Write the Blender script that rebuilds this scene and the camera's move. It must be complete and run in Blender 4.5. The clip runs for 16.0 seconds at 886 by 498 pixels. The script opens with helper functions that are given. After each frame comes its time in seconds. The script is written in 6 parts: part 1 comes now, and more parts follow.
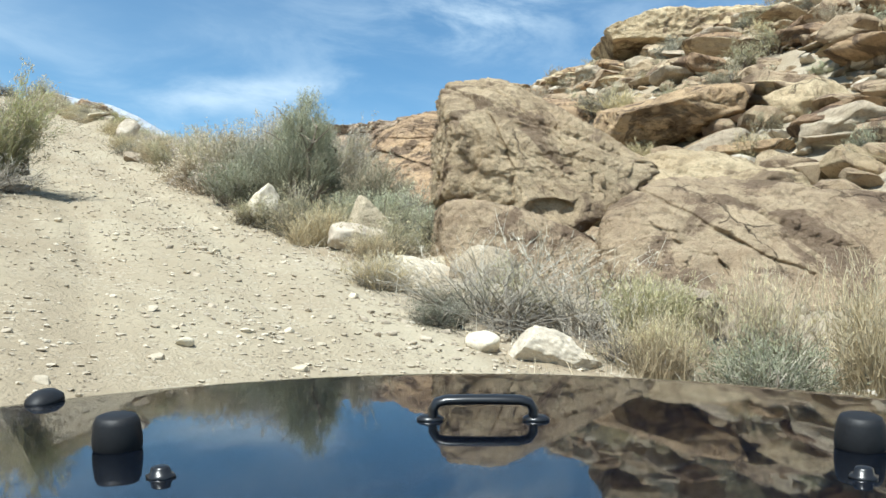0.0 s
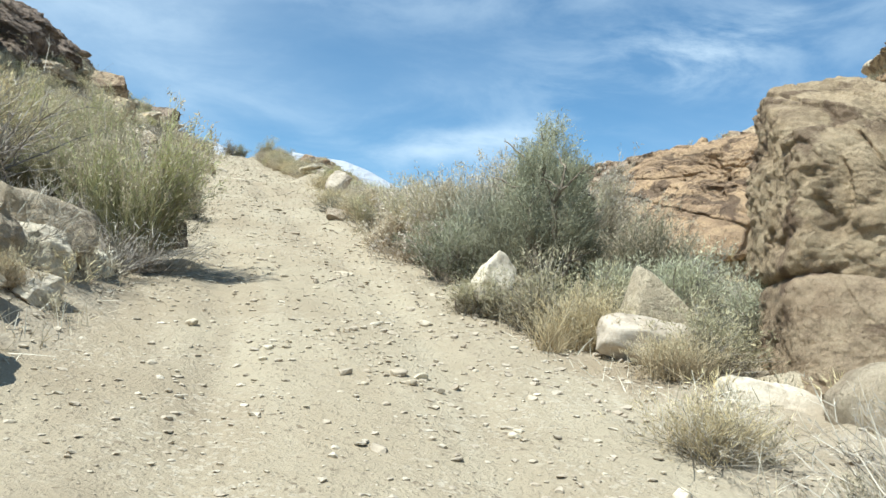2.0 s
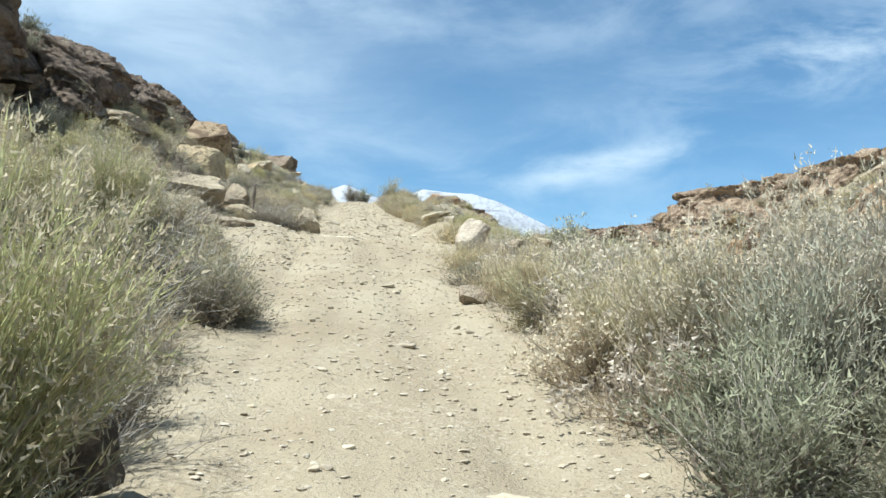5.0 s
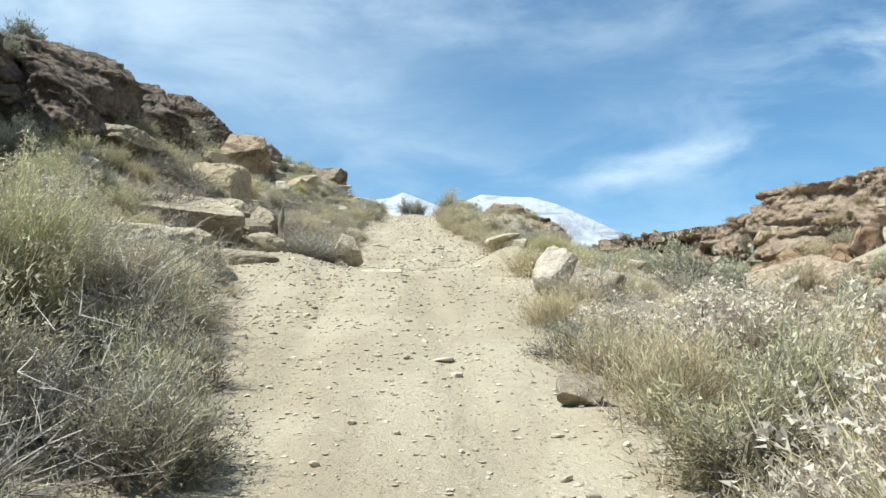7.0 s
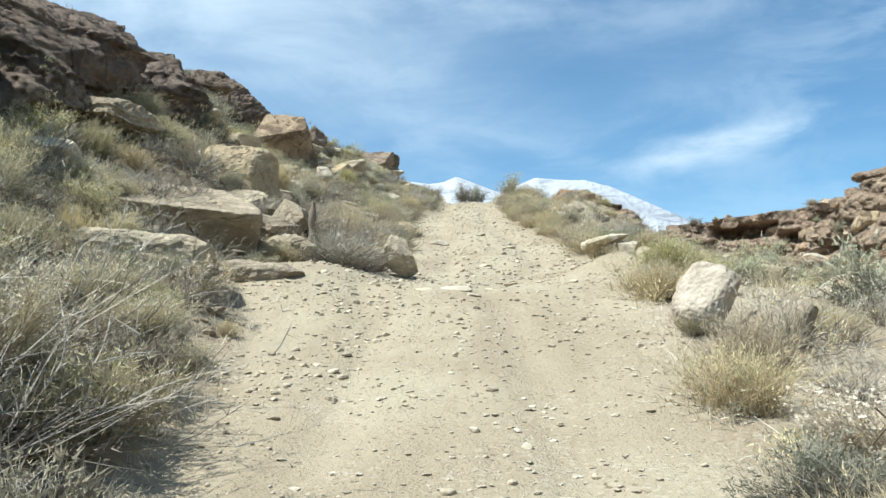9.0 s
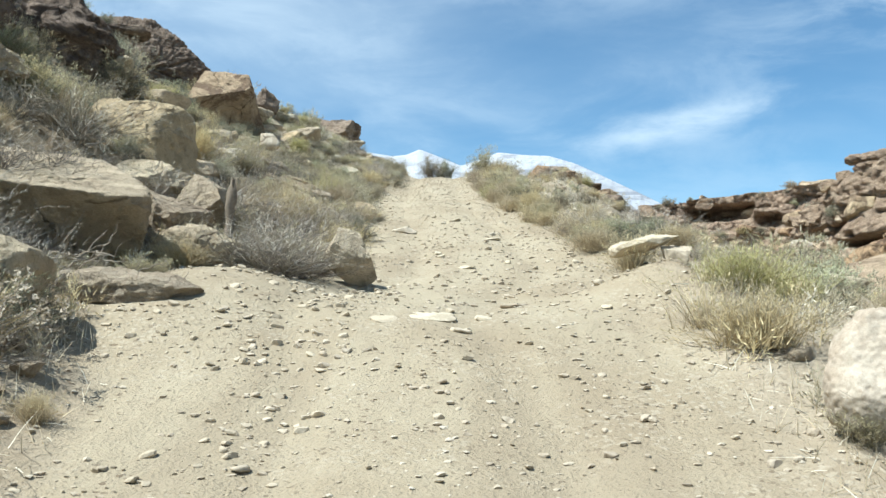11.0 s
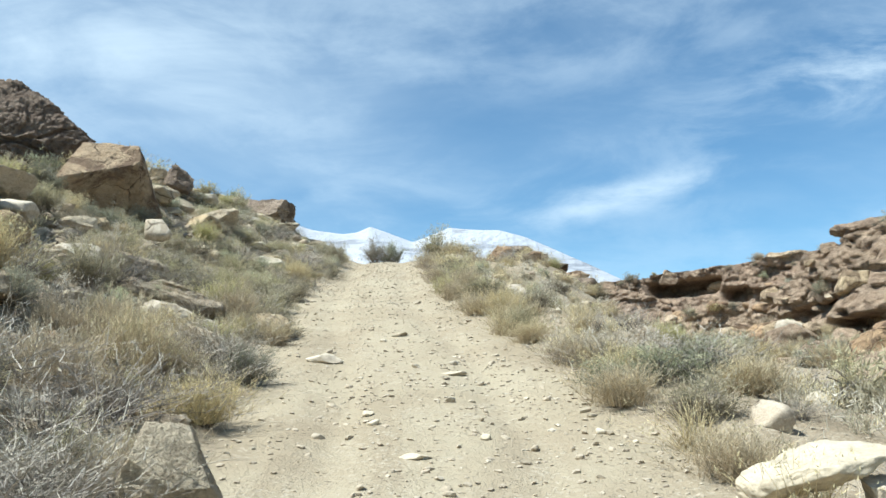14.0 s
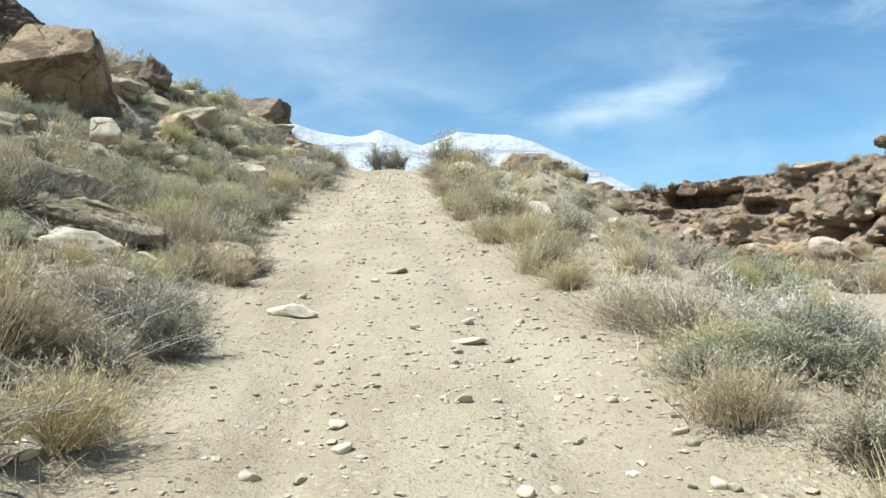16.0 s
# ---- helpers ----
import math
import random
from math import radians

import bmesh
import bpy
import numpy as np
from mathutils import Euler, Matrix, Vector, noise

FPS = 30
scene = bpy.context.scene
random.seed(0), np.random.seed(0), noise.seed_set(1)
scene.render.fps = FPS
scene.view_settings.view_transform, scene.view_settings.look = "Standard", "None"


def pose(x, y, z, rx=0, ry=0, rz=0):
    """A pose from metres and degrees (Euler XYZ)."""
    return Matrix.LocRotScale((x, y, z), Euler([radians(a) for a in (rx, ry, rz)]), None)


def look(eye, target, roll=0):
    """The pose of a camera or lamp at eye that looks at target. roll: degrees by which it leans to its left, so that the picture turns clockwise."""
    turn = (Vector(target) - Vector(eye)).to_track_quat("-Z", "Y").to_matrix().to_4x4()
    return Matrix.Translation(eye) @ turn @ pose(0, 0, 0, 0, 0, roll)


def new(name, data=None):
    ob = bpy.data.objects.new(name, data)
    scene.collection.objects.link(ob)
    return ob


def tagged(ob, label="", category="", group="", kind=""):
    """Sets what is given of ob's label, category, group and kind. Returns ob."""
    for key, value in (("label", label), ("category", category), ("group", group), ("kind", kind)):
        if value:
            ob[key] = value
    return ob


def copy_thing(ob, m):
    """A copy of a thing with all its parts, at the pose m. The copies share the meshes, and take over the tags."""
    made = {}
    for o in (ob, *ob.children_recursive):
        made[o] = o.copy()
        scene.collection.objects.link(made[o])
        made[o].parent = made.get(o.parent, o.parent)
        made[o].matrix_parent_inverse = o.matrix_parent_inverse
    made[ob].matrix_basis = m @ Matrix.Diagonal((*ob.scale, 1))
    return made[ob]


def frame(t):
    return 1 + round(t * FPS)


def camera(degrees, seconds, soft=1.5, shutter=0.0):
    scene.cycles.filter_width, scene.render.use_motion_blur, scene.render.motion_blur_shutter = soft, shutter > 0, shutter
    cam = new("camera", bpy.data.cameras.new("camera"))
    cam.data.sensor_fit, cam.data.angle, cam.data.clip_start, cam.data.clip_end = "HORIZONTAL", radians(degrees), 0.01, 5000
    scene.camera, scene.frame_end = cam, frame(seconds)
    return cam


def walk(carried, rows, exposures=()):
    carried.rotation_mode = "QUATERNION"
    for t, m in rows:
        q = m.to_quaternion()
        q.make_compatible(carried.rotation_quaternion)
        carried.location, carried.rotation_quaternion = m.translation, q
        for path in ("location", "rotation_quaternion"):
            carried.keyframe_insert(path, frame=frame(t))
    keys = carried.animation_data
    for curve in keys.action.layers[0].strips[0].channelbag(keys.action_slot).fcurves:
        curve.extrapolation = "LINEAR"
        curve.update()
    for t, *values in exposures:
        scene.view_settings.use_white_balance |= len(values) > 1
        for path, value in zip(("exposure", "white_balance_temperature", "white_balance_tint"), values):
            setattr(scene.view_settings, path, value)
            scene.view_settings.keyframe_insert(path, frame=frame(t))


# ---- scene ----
cam = camera(51.77, 16.0)
ROWS = [
    (0, 0.000, 0.000, 1.620, 94.57, -3.42, -24.55),
    (0.5, 0.263, 0.982, 1.799, 94.93, -4.91, -21.42),
    (1, 0.508, 1.948, 1.973, 95.55, -5.26, -17.37),
    (1.5, 0.682, 3.043, 2.178, 96.09, -4.88, -13.61),
    (2, 0.831, 4.028, 2.388, 96.49, -3.60, -10.67),
    (2.5, 0.923, 4.984, 2.589, 96.97, -2.96, -8.55),
    (3, 1.035, 5.991, 2.819, 97.49, -2.08, -6.79),
    (3.5, 1.107, 7.018, 3.052, 97.85, -1.08, -5.06),
    (4, 1.121, 8.022, 3.272, 97.80, -0.91, -3.94),
    (6.5, 1.106, 12.728, 4.588, 98.51, 0.07, 1.33),
    (7, 1.055, 13.751, 4.817, 98.38, 0.50, 2.15),
    (7.5, 0.981, 14.799, 5.064, 97.83, 0.69, 3.11),
    (8, 0.848, 15.802, 5.300, 97.59, 1.00, 5.05),
    (10.5, 0.171, 20.564, 6.312, 96.53, -0.34, 4.97),
    (11, 0.107, 21.456, 6.502, 95.72, -0.44, 3.01),
    (11.5, 0.070, 22.366, 6.691, 95.71, -0.52, 1.83),
    (12, 0.091, 23.195, 6.848, 96.81, -0.08, 1.25),
    (12.5, 0.062, 24.121, 7.041, 98.37, -0.74, 0.43),
    (13, 0.074, 24.964, 7.305, 100.08, 0.18, -0.03),
    (13.5, 0.076, 25.692, 7.504, 100.78, 1.76, 0.27),
    (14, 0.032, 26.334, 7.689, 100.45, 1.51, 0.27),
    (14.5, 0.052, 27.037, 7.834, 98.57, 1.51, 0.34),
    (15, 0.057, 27.762, 8.001, 96.88, 1.16, 0.60),
    (15.5, 0.031, 28.503, 8.167, 95.25, 0.60, 0.57),
    (16, -0.000, 29.243, 8.314, 94.46, 0.64, 0.64),
]
walk(cam, [(t, pose(x, y, z, rx, ry, rz)) for t, x, y, z, rx, ry, rz in ROWS], [(0.0, 0.75, 5850, 3), (16.0, 0.75, 5850, 3)])

# ---- sky, sun and exposure ----
world = bpy.data.worlds.new("sky")
scene.world = world
world.use_nodes = True
SUN_AZ, SUN_EL = radians(-122.0), radians(58.0)      # from +y, clockwise seen from above


def build_sky():
    nt = world.node_tree
    nt.nodes.clear()
    N, L = nt.nodes.new, nt.links.new
    sky = N("ShaderNodeTexSky")
    sky.sky_type = "NISHITA"
    sky.sun_disc = False
    sky.sun_elevation, sky.sun_rotation = SUN_EL, SUN_AZ
    sky.altitude, sky.air_density, sky.dust_density, sky.ozone_density = 1500, 1.0, 0.2, 1.2
    co = N("ShaderNodeTexCoord")
    sep = N("ShaderNodeSeparateXYZ")
    L(co.outputs["Generated"], sep.inputs[0])

    def m(op, a, b=None):
        n = N("ShaderNodeMath")
        n.operation = op
        for i, v in enumerate((a, b)):
            if v is None:
                continue
            if isinstance(v, (int, float)):
                n.inputs[i].default_value = v
            else:
                L(v, n.inputs[i])
        return n.outputs[0]
    el = m("ARCTAN2", sep.outputs[2], m("SQRT", m("ADD", m("MULTIPLY", sep.outputs[0], sep.outputs[0]), m("MULTIPLY", sep.outputs[1], sep.outputs[1]))))
    az = m("ARCTAN2", sep.outputs[0], sep.outputs[1])

    def billow(sx, sz, lo, hi, detail, rough, warp, shift):
        mp = N("ShaderNodeMapping")
        mp.inputs["Scale"].default_value = (sx, sx, sz)
        mp.inputs["Rotation"].default_value = (radians(4), radians(-7), 0)
        mp.inputs["Location"].default_value = (shift, shift * 0.7, shift * 1.3)
        L(co.outputs["Generated"], mp.inputs[0])
        nz = N("ShaderNodeTexNoise")
        nz.inputs["Scale"].default_value, nz.inputs["Detail"].default_value = 1.0, detail
        nz.inputs["Roughness"].default_value, nz.inputs["Distortion"].default_value = rough, warp
        L(mp.outputs[0], nz.inputs["Vector"])
        r = N("ShaderNodeMapRange")
        r.interpolation_type = "SMOOTHSTEP"
        r.inputs["From Min"].default_value, r.inputs["From Max"].default_value = lo, hi
        L(nz.outputs["Fac"], r.inputs["Value"])
        return r.outputs[0]

    def heap(a, e, wide, high, slant):
        """A soft heap of cloud round one bearing and elevation."""
        da = m("SUBTRACT", az, radians(a))
        de = m("SUBTRACT", m("SUBTRACT", el, radians(e)), m("MULTIPLY", da, slant))
        q = m("ADD", m("POWER", m("ABSOLUTE", m("DIVIDE", da, radians(wide))), 2.0), m("POWER", m("ABSOLUTE", m("DIVIDE", de, radians(high))), 2.0))
        return m("EXPONENT", m("MULTIPLY", q, -1.0))
    soft = billow(2.6, 8.5, 0.30, 0.72, 6, 0.55, 0.6, 3.1)
    fibre = billow(6.5, 17.0, 0.38, 0.72, 7, 0.60, 0.35, 7.7)
    left = m("MULTIPLY", heap(-23, 20.5, 16, 7.0, -0.10), m("ADD", m("MULTIPLY", soft, 0.55), 0.40))
    high = m("MULTIPLY", heap(6, 24.0, 30, 3.2, 0.0), m("ADD", m("MULTIPLY", fibre, 0.45), 0.12))
    right = m("MULTIPLY", heap(24.5, 18.6, 6.5, 2.0, 0.22), fibre)
    bank = m("MULTIPLY", heap(11.4, 13.1, 5.6, 1.05, 0.20), m("ADD", m("MULTIPLY", fibre, 1.1), 0.15))
    clear = heap(4.5, 18.6, 8.5, 1.7, 0.05)
    cover = m("ADD", m("MULTIPLY", soft, 0.16), m("MULTIPLY", fibre, 0.20))
    cover = m("MULTIPLY", cover, m("SUBTRACT", 1.0, m("MULTIPLY", clear, 0.75)))
    for layer, share in ((left, 0.52), (high, 0.14), (right, 0.60), (bank, 0.50)):
        cover = m("ADD", cover, m("MULTIPLY", layer, share))
    cover = m("MINIMUM", cover, 0.90)
    mix = N("ShaderNodeMix")
    mix.data_type = "RGBA"
    L(cover, mix.inputs["Factor"])
    thin = N("ShaderNodeMix")
    thin.data_type, thin.blend_type = "RGBA", "MULTIPLY"
    thin.inputs["Factor"].default_value = 1.0
    thin.inputs["B"].default_value = (0.80, 1.0, 1.0, 1)
    L(sky.outputs[0], thin.inputs["A"])
    L(thin.outputs["Result"], mix.inputs["A"])
    mix.inputs["B"].default_value = (6.2, 7.0, 7.6, 1)
    bg = N("ShaderNodeBackground")
    bg.inputs["Strength"].default_value = 0.086
    L(mix.outputs["Result"], bg.inputs["Color"])
    out = N("ShaderNodeOutputWorld")
    L(bg.outputs[0], out.inputs[0])


build_sky()
sun_data = bpy.data.lights.new("sun", "SUN")
sun_data.energy, sun_data.angle, sun_data.color = 5.0, radians(0.6), (1.0, 0.95, 0.87)
sun = new("sun", sun_data)
to_sun = Vector((math.sin(SUN_AZ) * math.cos(SUN_EL), math.cos(SUN_AZ) * math.cos(SUN_EL), math.sin(SUN_EL)))
sun.matrix_world = look(to_sun * 60, (0, 0, 0))


# ---- materials ----
class Nodes:
    """A short way to write a node material."""

    def __init__(self, name):
        self.mat = bpy.data.materials.new(name)
        self.mat.use_nodes = True
        self.nt = self.mat.node_tree
        self.bsdf = self.nt.nodes["Principled BSDF"]
        self.pos = self.add("ShaderNodeNewGeometry").outputs["Position"]
        self.rand = self.add("ShaderNodeObjectInfo").outputs["Random"]

    def add(self, kind):
        return self.nt.nodes.new(kind)

    def link(self, a, b):
        self.nt.links.new(a, b)

    def put(self, socket, v):
        if isinstance(v, (int, float)):
            socket.default_value = v
        elif isinstance(v, tuple):
            socket.default_value = v if len(v) == 4 or socket.type == "VECTOR" else (*v, 1)
        else:
            self.link(v, socket)

    def math(self, op, a, b=0.0):
        n = self.add("ShaderNodeMath")
        n.operation = op
        self.put(n.inputs[0], a), self.put(n.inputs[1], b)
        return n.outputs[0]

    def scaled(self, v, s):
        n = self.add("ShaderNodeMapping")
        n.inputs["Scale"].default_value = s
        self.link(v, n.inputs[0])
        return n.outputs[0]

    def noise(self, scale, detail=4.0, rough=0.55, vec=None, warp=0.0):
        n = self.add("ShaderNodeTexNoise")
        n.inputs["Scale"].default_value, n.inputs["Detail"].default_value = scale, detail
        n.inputs["Roughness"].default_value, n.inputs["Distortion"].default_value = rough, warp
        self.link(vec or self.pos, n.inputs["Vector"])
        return n.outputs["Fac"]

    def cells(self, scale, feature="F1", vec=None, out="Distance"):
        n = self.add("ShaderNodeTexVoronoi")
        n.feature = feature
        n.inputs["Scale"].default_value = scale
        self.link(vec or self.pos, n.inputs["Vector"])
        return n.outputs[out]

    def step(self, v, lo, hi):
        n = self.add("ShaderNodeMapRange")
        n.interpolation_type = "SMOOTHSTEP"
        n.inputs["From Min"].default_value, n.inputs["From Max"].default_value = lo, hi
        self.link(v, n.inputs["Value"])
        return n.outputs[0]

    def mix(self, f, a, b, how="MIX"):
        n = self.add("ShaderNodeMix")
        n.data_type, n.blend_type = "RGBA", how
        self.put(n.inputs["Factor"], f), self.put(n.inputs["A"], a), self.put(n.inputs["B"], b)
        return n.outputs["Result"]

    def hsv(self, colour, value, hue=0.5, sat=1.0):
        n = self.add("ShaderNodeHueSaturation")
        self.put(n.inputs["Color"], colour), self.put(n.inputs["Value"], value)
        self.put(n.inputs["Hue"], hue), self.put(n.inputs["Saturation"], sat)
        return n.outputs[0]

    def bump(self, height, depth, normal=None, strength=1.0):
        n = self.add("ShaderNodeBump")
        n.inputs["Distance"].default_value, n.inputs["Strength"].default_value = depth, strength
        self.link(height, n.inputs["Height"])
        if normal is not None:
            self.link(normal, n.inputs["Normal"])
        return n.outputs[0]

    def done(self, colour, rough=0.9, normal=None, metal=0.0, spec=0.25):
        b = self.bsdf
        self.put(b.inputs["Base Color"], colour), self.put(b.inputs["Roughness"], rough)
        b.inputs["Metallic"].default_value, b.inputs["Specular IOR Level"].default_value = metal, spec
        if normal is not None:
            self.link(normal, b.inputs["Normal"])
        return self.mat


def between(n, value, lo, hi):
    """value, 0 to 1, spread from lo to hi."""
    return n.math("ADD", n.math("MULTIPLY", value, hi - lo), lo)


def rock_material(name, light, mid, dark, varnish, pale=0.0, relief=1.0):
    n = Nodes(name)
    beds = n.scaled(n.pos, (0.9, 0.9, 1.7))
    c = n.mix(n.step(n.noise(1.1, 6, 0.66, beds, 0.8), 0.38, 0.62), mid, light)
    c = n.mix(n.math("MULTIPLY", n.step(n.noise(0.9, 7, 0.66, warp=1.2), 0.50, 0.59), varnish), c, dark)
    c = n.mix(n.math("MULTIPLY", n.step(n.noise(4.2, 7, 0.72), 0.49, 0.64), 0.55), c, tuple(v * 0.58 for v in mid))
    if pale:
        c = n.mix(n.math("MULTIPLY", n.step(n.noise(1.7, 5, 0.65), 0.5, 0.7), pale), c, (0.46, 0.40, 0.31))
    c = n.mix(n.math("MULTIPLY", n.step(n.noise(17.0, 5, 0.7), 0.57, 0.70), 0.6), c, dark)
    c = n.hsv(n.mix(0.4, c, n.noise(55.0, 4, 0.75), "OVERLAY"), between(n, n.rand, 0.82, 1.16), between(n, n.rand, 0.494, 0.506), 1.0)
    bent = n.add("ShaderNodeVectorMath")
    bent.operation = "MULTIPLY_ADD"
    wob = n.add("ShaderNodeTexNoise")
    wob.inputs["Scale"].default_value, wob.inputs["Detail"].default_value = 1.3, 5.0
    n.link(n.pos, wob.inputs["Vector"])
    n.link(wob.outputs["Color"], bent.inputs[0])
    bent.inputs[1].default_value = (0.9, 0.9, 0.6)
    n.link(n.pos, bent.inputs[2])
    joint = n.math("MULTIPLY", n.step(n.cells(0.85, "DISTANCE_TO_EDGE", bent.outputs[0]), 0.022, 0.0), n.step(n.noise(0.9, 3, 0.5), 0.52, 0.62))
    c = n.mix(n.math("MULTIPLY", joint, 0.75), c, tuple(v * 0.45 for v in dark))
    h1 = n.math("SUBTRACT", n.noise(2.4, 10, 0.72, beds, 0.6), n.math("MULTIPLY", joint, 0.5))
    h2 = n.math("SUBTRACT", n.noise(16.0, 8, 0.74), n.math("MULTIPLY", n.step(n.cells(7.0), 0.30, 0.05), 0.35))
    nm = n.bump(h2, 0.042 * relief, n.bump(h1, 0.15 * relief), 1.0)
    return n.done(c, 0.92, nm, spec=0.15)


def ground_material():
    n = Nodes("trail_and_bank_soil")
    at = n.add("ShaderNodeAttribute")
    at.attribute_name = "bank"
    edge = n.step(n.math("ADD", at.outputs["Fac"], n.math("MULTIPLY", n.math("SUBTRACT", n.noise(1.6, 5, 0.6), 0.5), 0.7)), 0.2, 0.75)
    sand = n.mix(n.step(n.noise(0.45, 5, 0.6), 0.35, 0.65), (0.317, 0.262, 0.18), (0.374, 0.32, 0.226))
    sand = n.mix(n.math("MULTIPLY", n.step(n.noise(2.2, 5, 0.65), 0.55, 0.75), 0.35), sand, (0.26, 0.209, 0.142))
    soil = n.mix(n.step(n.noise(0.7, 5, 0.62), 0.38, 0.62), (0.283, 0.228, 0.154), (0.359, 0.304, 0.222))
    soil = n.mix(n.math("MULTIPLY", n.step(n.noise(3.6, 6, 0.7), 0.50, 0.68), 0.5), soil, (0.191, 0.149, 0.098))
    lanes = n.noise(1.0, 5, 0.6, n.scaled(n.pos, (1.5, 0.16, 0.4)), 0.4)
    sand = n.mix(n.math("MULTIPLY", n.step(lanes, 0.50, 0.66), 0.55), sand, (0.276, 0.225, 0.154))
    sand = n.mix(n.math("MULTIPLY", n.step(lanes, 0.44, 0.30), 0.50), sand, (0.409, 0.354, 0.255))
    c = n.mix(edge, sand, soil)
    grit = n.cells(38.0, out="Color")
    g = n.add("ShaderNodeSeparateColor")
    n.link(grit, g.inputs[0])
    chips = n.math("MULTIPLY", n.step(g.outputs[0], 0.72, 0.9), n.step(n.noise(1.1, 4, 0.6), 0.42, 0.62))
    c = n.mix(n.math("MULTIPLY", chips, 0.75), c, (0.428, 0.373, 0.282))
    dark = n.math("MULTIPLY", n.step(g.outputs[1], 0.90, 0.97), n.step(n.noise(1.9, 4, 0.6), 0.45, 0.65))
    c = n.mix(n.math("MULTIPLY", dark, 0.8), c, (0.145, 0.11, 0.0752))
    c = n.mix(0.25, c, n.noise(120.0, 3, 0.7), "OVERLAY")
    h = n.math("ADD", n.noise(7.0, 7, 0.68), n.math("MULTIPLY", n.step(n.cells(30.0), 0.45, 0.1), 0.12))
    nm = n.bump(n.noise(90.0, 4, 0.7), 0.004, n.bump(h, 0.042))
    return n.done(c, 0.95, nm, spec=0.1)


def leaf_material(name, low, high, top, reach=1.0, clear=0.30):
    """Leaves and stems: colour runs up the plant from low to high, with top at the tips. The darker low paints in the
    shade inside and under the plant.
    """
    n = Nodes(name)
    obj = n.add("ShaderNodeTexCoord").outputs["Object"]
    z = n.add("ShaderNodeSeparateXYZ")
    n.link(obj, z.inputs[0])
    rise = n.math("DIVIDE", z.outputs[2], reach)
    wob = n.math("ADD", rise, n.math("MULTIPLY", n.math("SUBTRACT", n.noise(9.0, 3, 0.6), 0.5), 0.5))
    # shade at the plant's foot is put into the colour through low
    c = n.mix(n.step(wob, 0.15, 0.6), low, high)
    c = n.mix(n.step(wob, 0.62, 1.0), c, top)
    isl = n.add("ShaderNodeNewGeometry").outputs["Random Per Island"]
    c = n.hsv(c, n.math("MULTIPLY", between(n, isl, 0.75, 1.25), between(n, n.rand, 0.8, 1.2)), between(n, n.rand, 0.488, 0.512), between(n, n.rand, 0.8, 1.1))
    n.done(c, 0.85, spec=0.15)
    tr = n.add("ShaderNodeBsdfTranslucent")
    n.link(c, tr.inputs["Color"])
    mx = n.add("ShaderNodeMixShader")
    mx.inputs[0].default_value = clear
    out = n.nt.nodes["Material Output"]
    n.link(n.bsdf.outputs[0], mx.inputs[1]), n.link(tr.outputs[0], mx.inputs[2]), n.link(mx.outputs[0], out.inputs[0])
    return n.mat


def snow_material():
    n = Nodes("snow_on_rock")
    nz = n.add("ShaderNodeSeparateXYZ")
    n.link(n.add("ShaderNodeNewGeometry").outputs["Normal"], nz.inputs[0])
    ribs = n.noise(0.006, 7, 0.66, n.scaled(n.pos, (1.0, 1.0, 0.45)), 0.5)
    bare = n.math("MULTIPLY", n.step(ribs, 0.50, 0.60), n.step(n.noise(0.0026, 5, 0.65), 0.44, 0.58))
    turn = n.add("ShaderNodeMapping")
    turn.inputs["Rotation"].default_value = (0, radians(32), 0)
    turn.inputs["Scale"].default_value = (0.00119, 0.00119, 0.0111)
    n.link(n.pos, turn.inputs[0])
    streak = n.step(n.noise(1.0, 6, 0.62, turn.outputs[0], 0.4), 0.55, 0.62)
    c = n.mix(n.math("MAXIMUM", n.math("MULTIPLY", bare, 0.45), n.math("MULTIPLY", streak, 0.55)), (0.415, 0.436, 0.473), (0.14, 0.148, 0.17))
    return n.done(c, 0.8, n.bump(n.noise(0.02, 6, 0.65), 18.0))


def plain_material(name, colour, rough, metal=0.0, spec=0.5, grain=0.0, scale=200.0):
    n = Nodes(name)
    c = n.hsv(colour, between(n, n.noise(scale, 4, 0.6), 1 - grain, 1 + grain)) if grain else colour
    return n.done(c, rough, n.bump(n.noise(scale, 3, 0.6), 0.001, strength=0.3) if grain else None, metal, spec)


def paint_material():
    n = Nodes("dark_blue_car_paint")
    flake = n.mix(n.step(n.noise(2600.0, 2, 0.5), 0.45, 0.7), (0.006, 0.008, 0.014), (0.012, 0.018, 0.034))
    film = n.math("MULTIPLY", n.step(n.noise(5.0, 5, 0.6), 0.35, 0.8), 0.05)
    n.done(flake, n.math("ADD", film, 0.02), None, 0.0, 0.5)
    n.bsdf.inputs["Coat Weight"].default_value = 1.0
    n.bsdf.inputs["Coat Roughness"].default_value = 0.015
    return n.mat


SANDSTONE = rock_material("brown_sandstone", (0.56, 0.44, 0.285), (0.45, 0.34, 0.215), (0.20, 0.14, 0.094), 0.85)
TAN_ROCK = rock_material("tan_sandstone", (0.558, 0.468, 0.337), (0.492, 0.402, 0.283), (0.271, 0.21, 0.148), 0.40, 0.35, 0.8)
DARK_ROCK = rock_material("varnished_and_shaded_sandstone", (0.308, 0.244, 0.185), (0.239, 0.184, 0.139), (0.096, 0.075, 0.060), 0.72)
RED_ROCK = rock_material("reddish_sandstone", (0.52, 0.36, 0.215), (0.38, 0.26, 0.16), (0.12, 0.083, 0.06), 0.85, 0.08, 1.3)
PALE_ROCK = rock_material("pale_limestone", (0.57, 0.50, 0.39), (0.51, 0.44, 0.335), (0.32, 0.245, 0.165), 0.45, 0.3, 0.10)
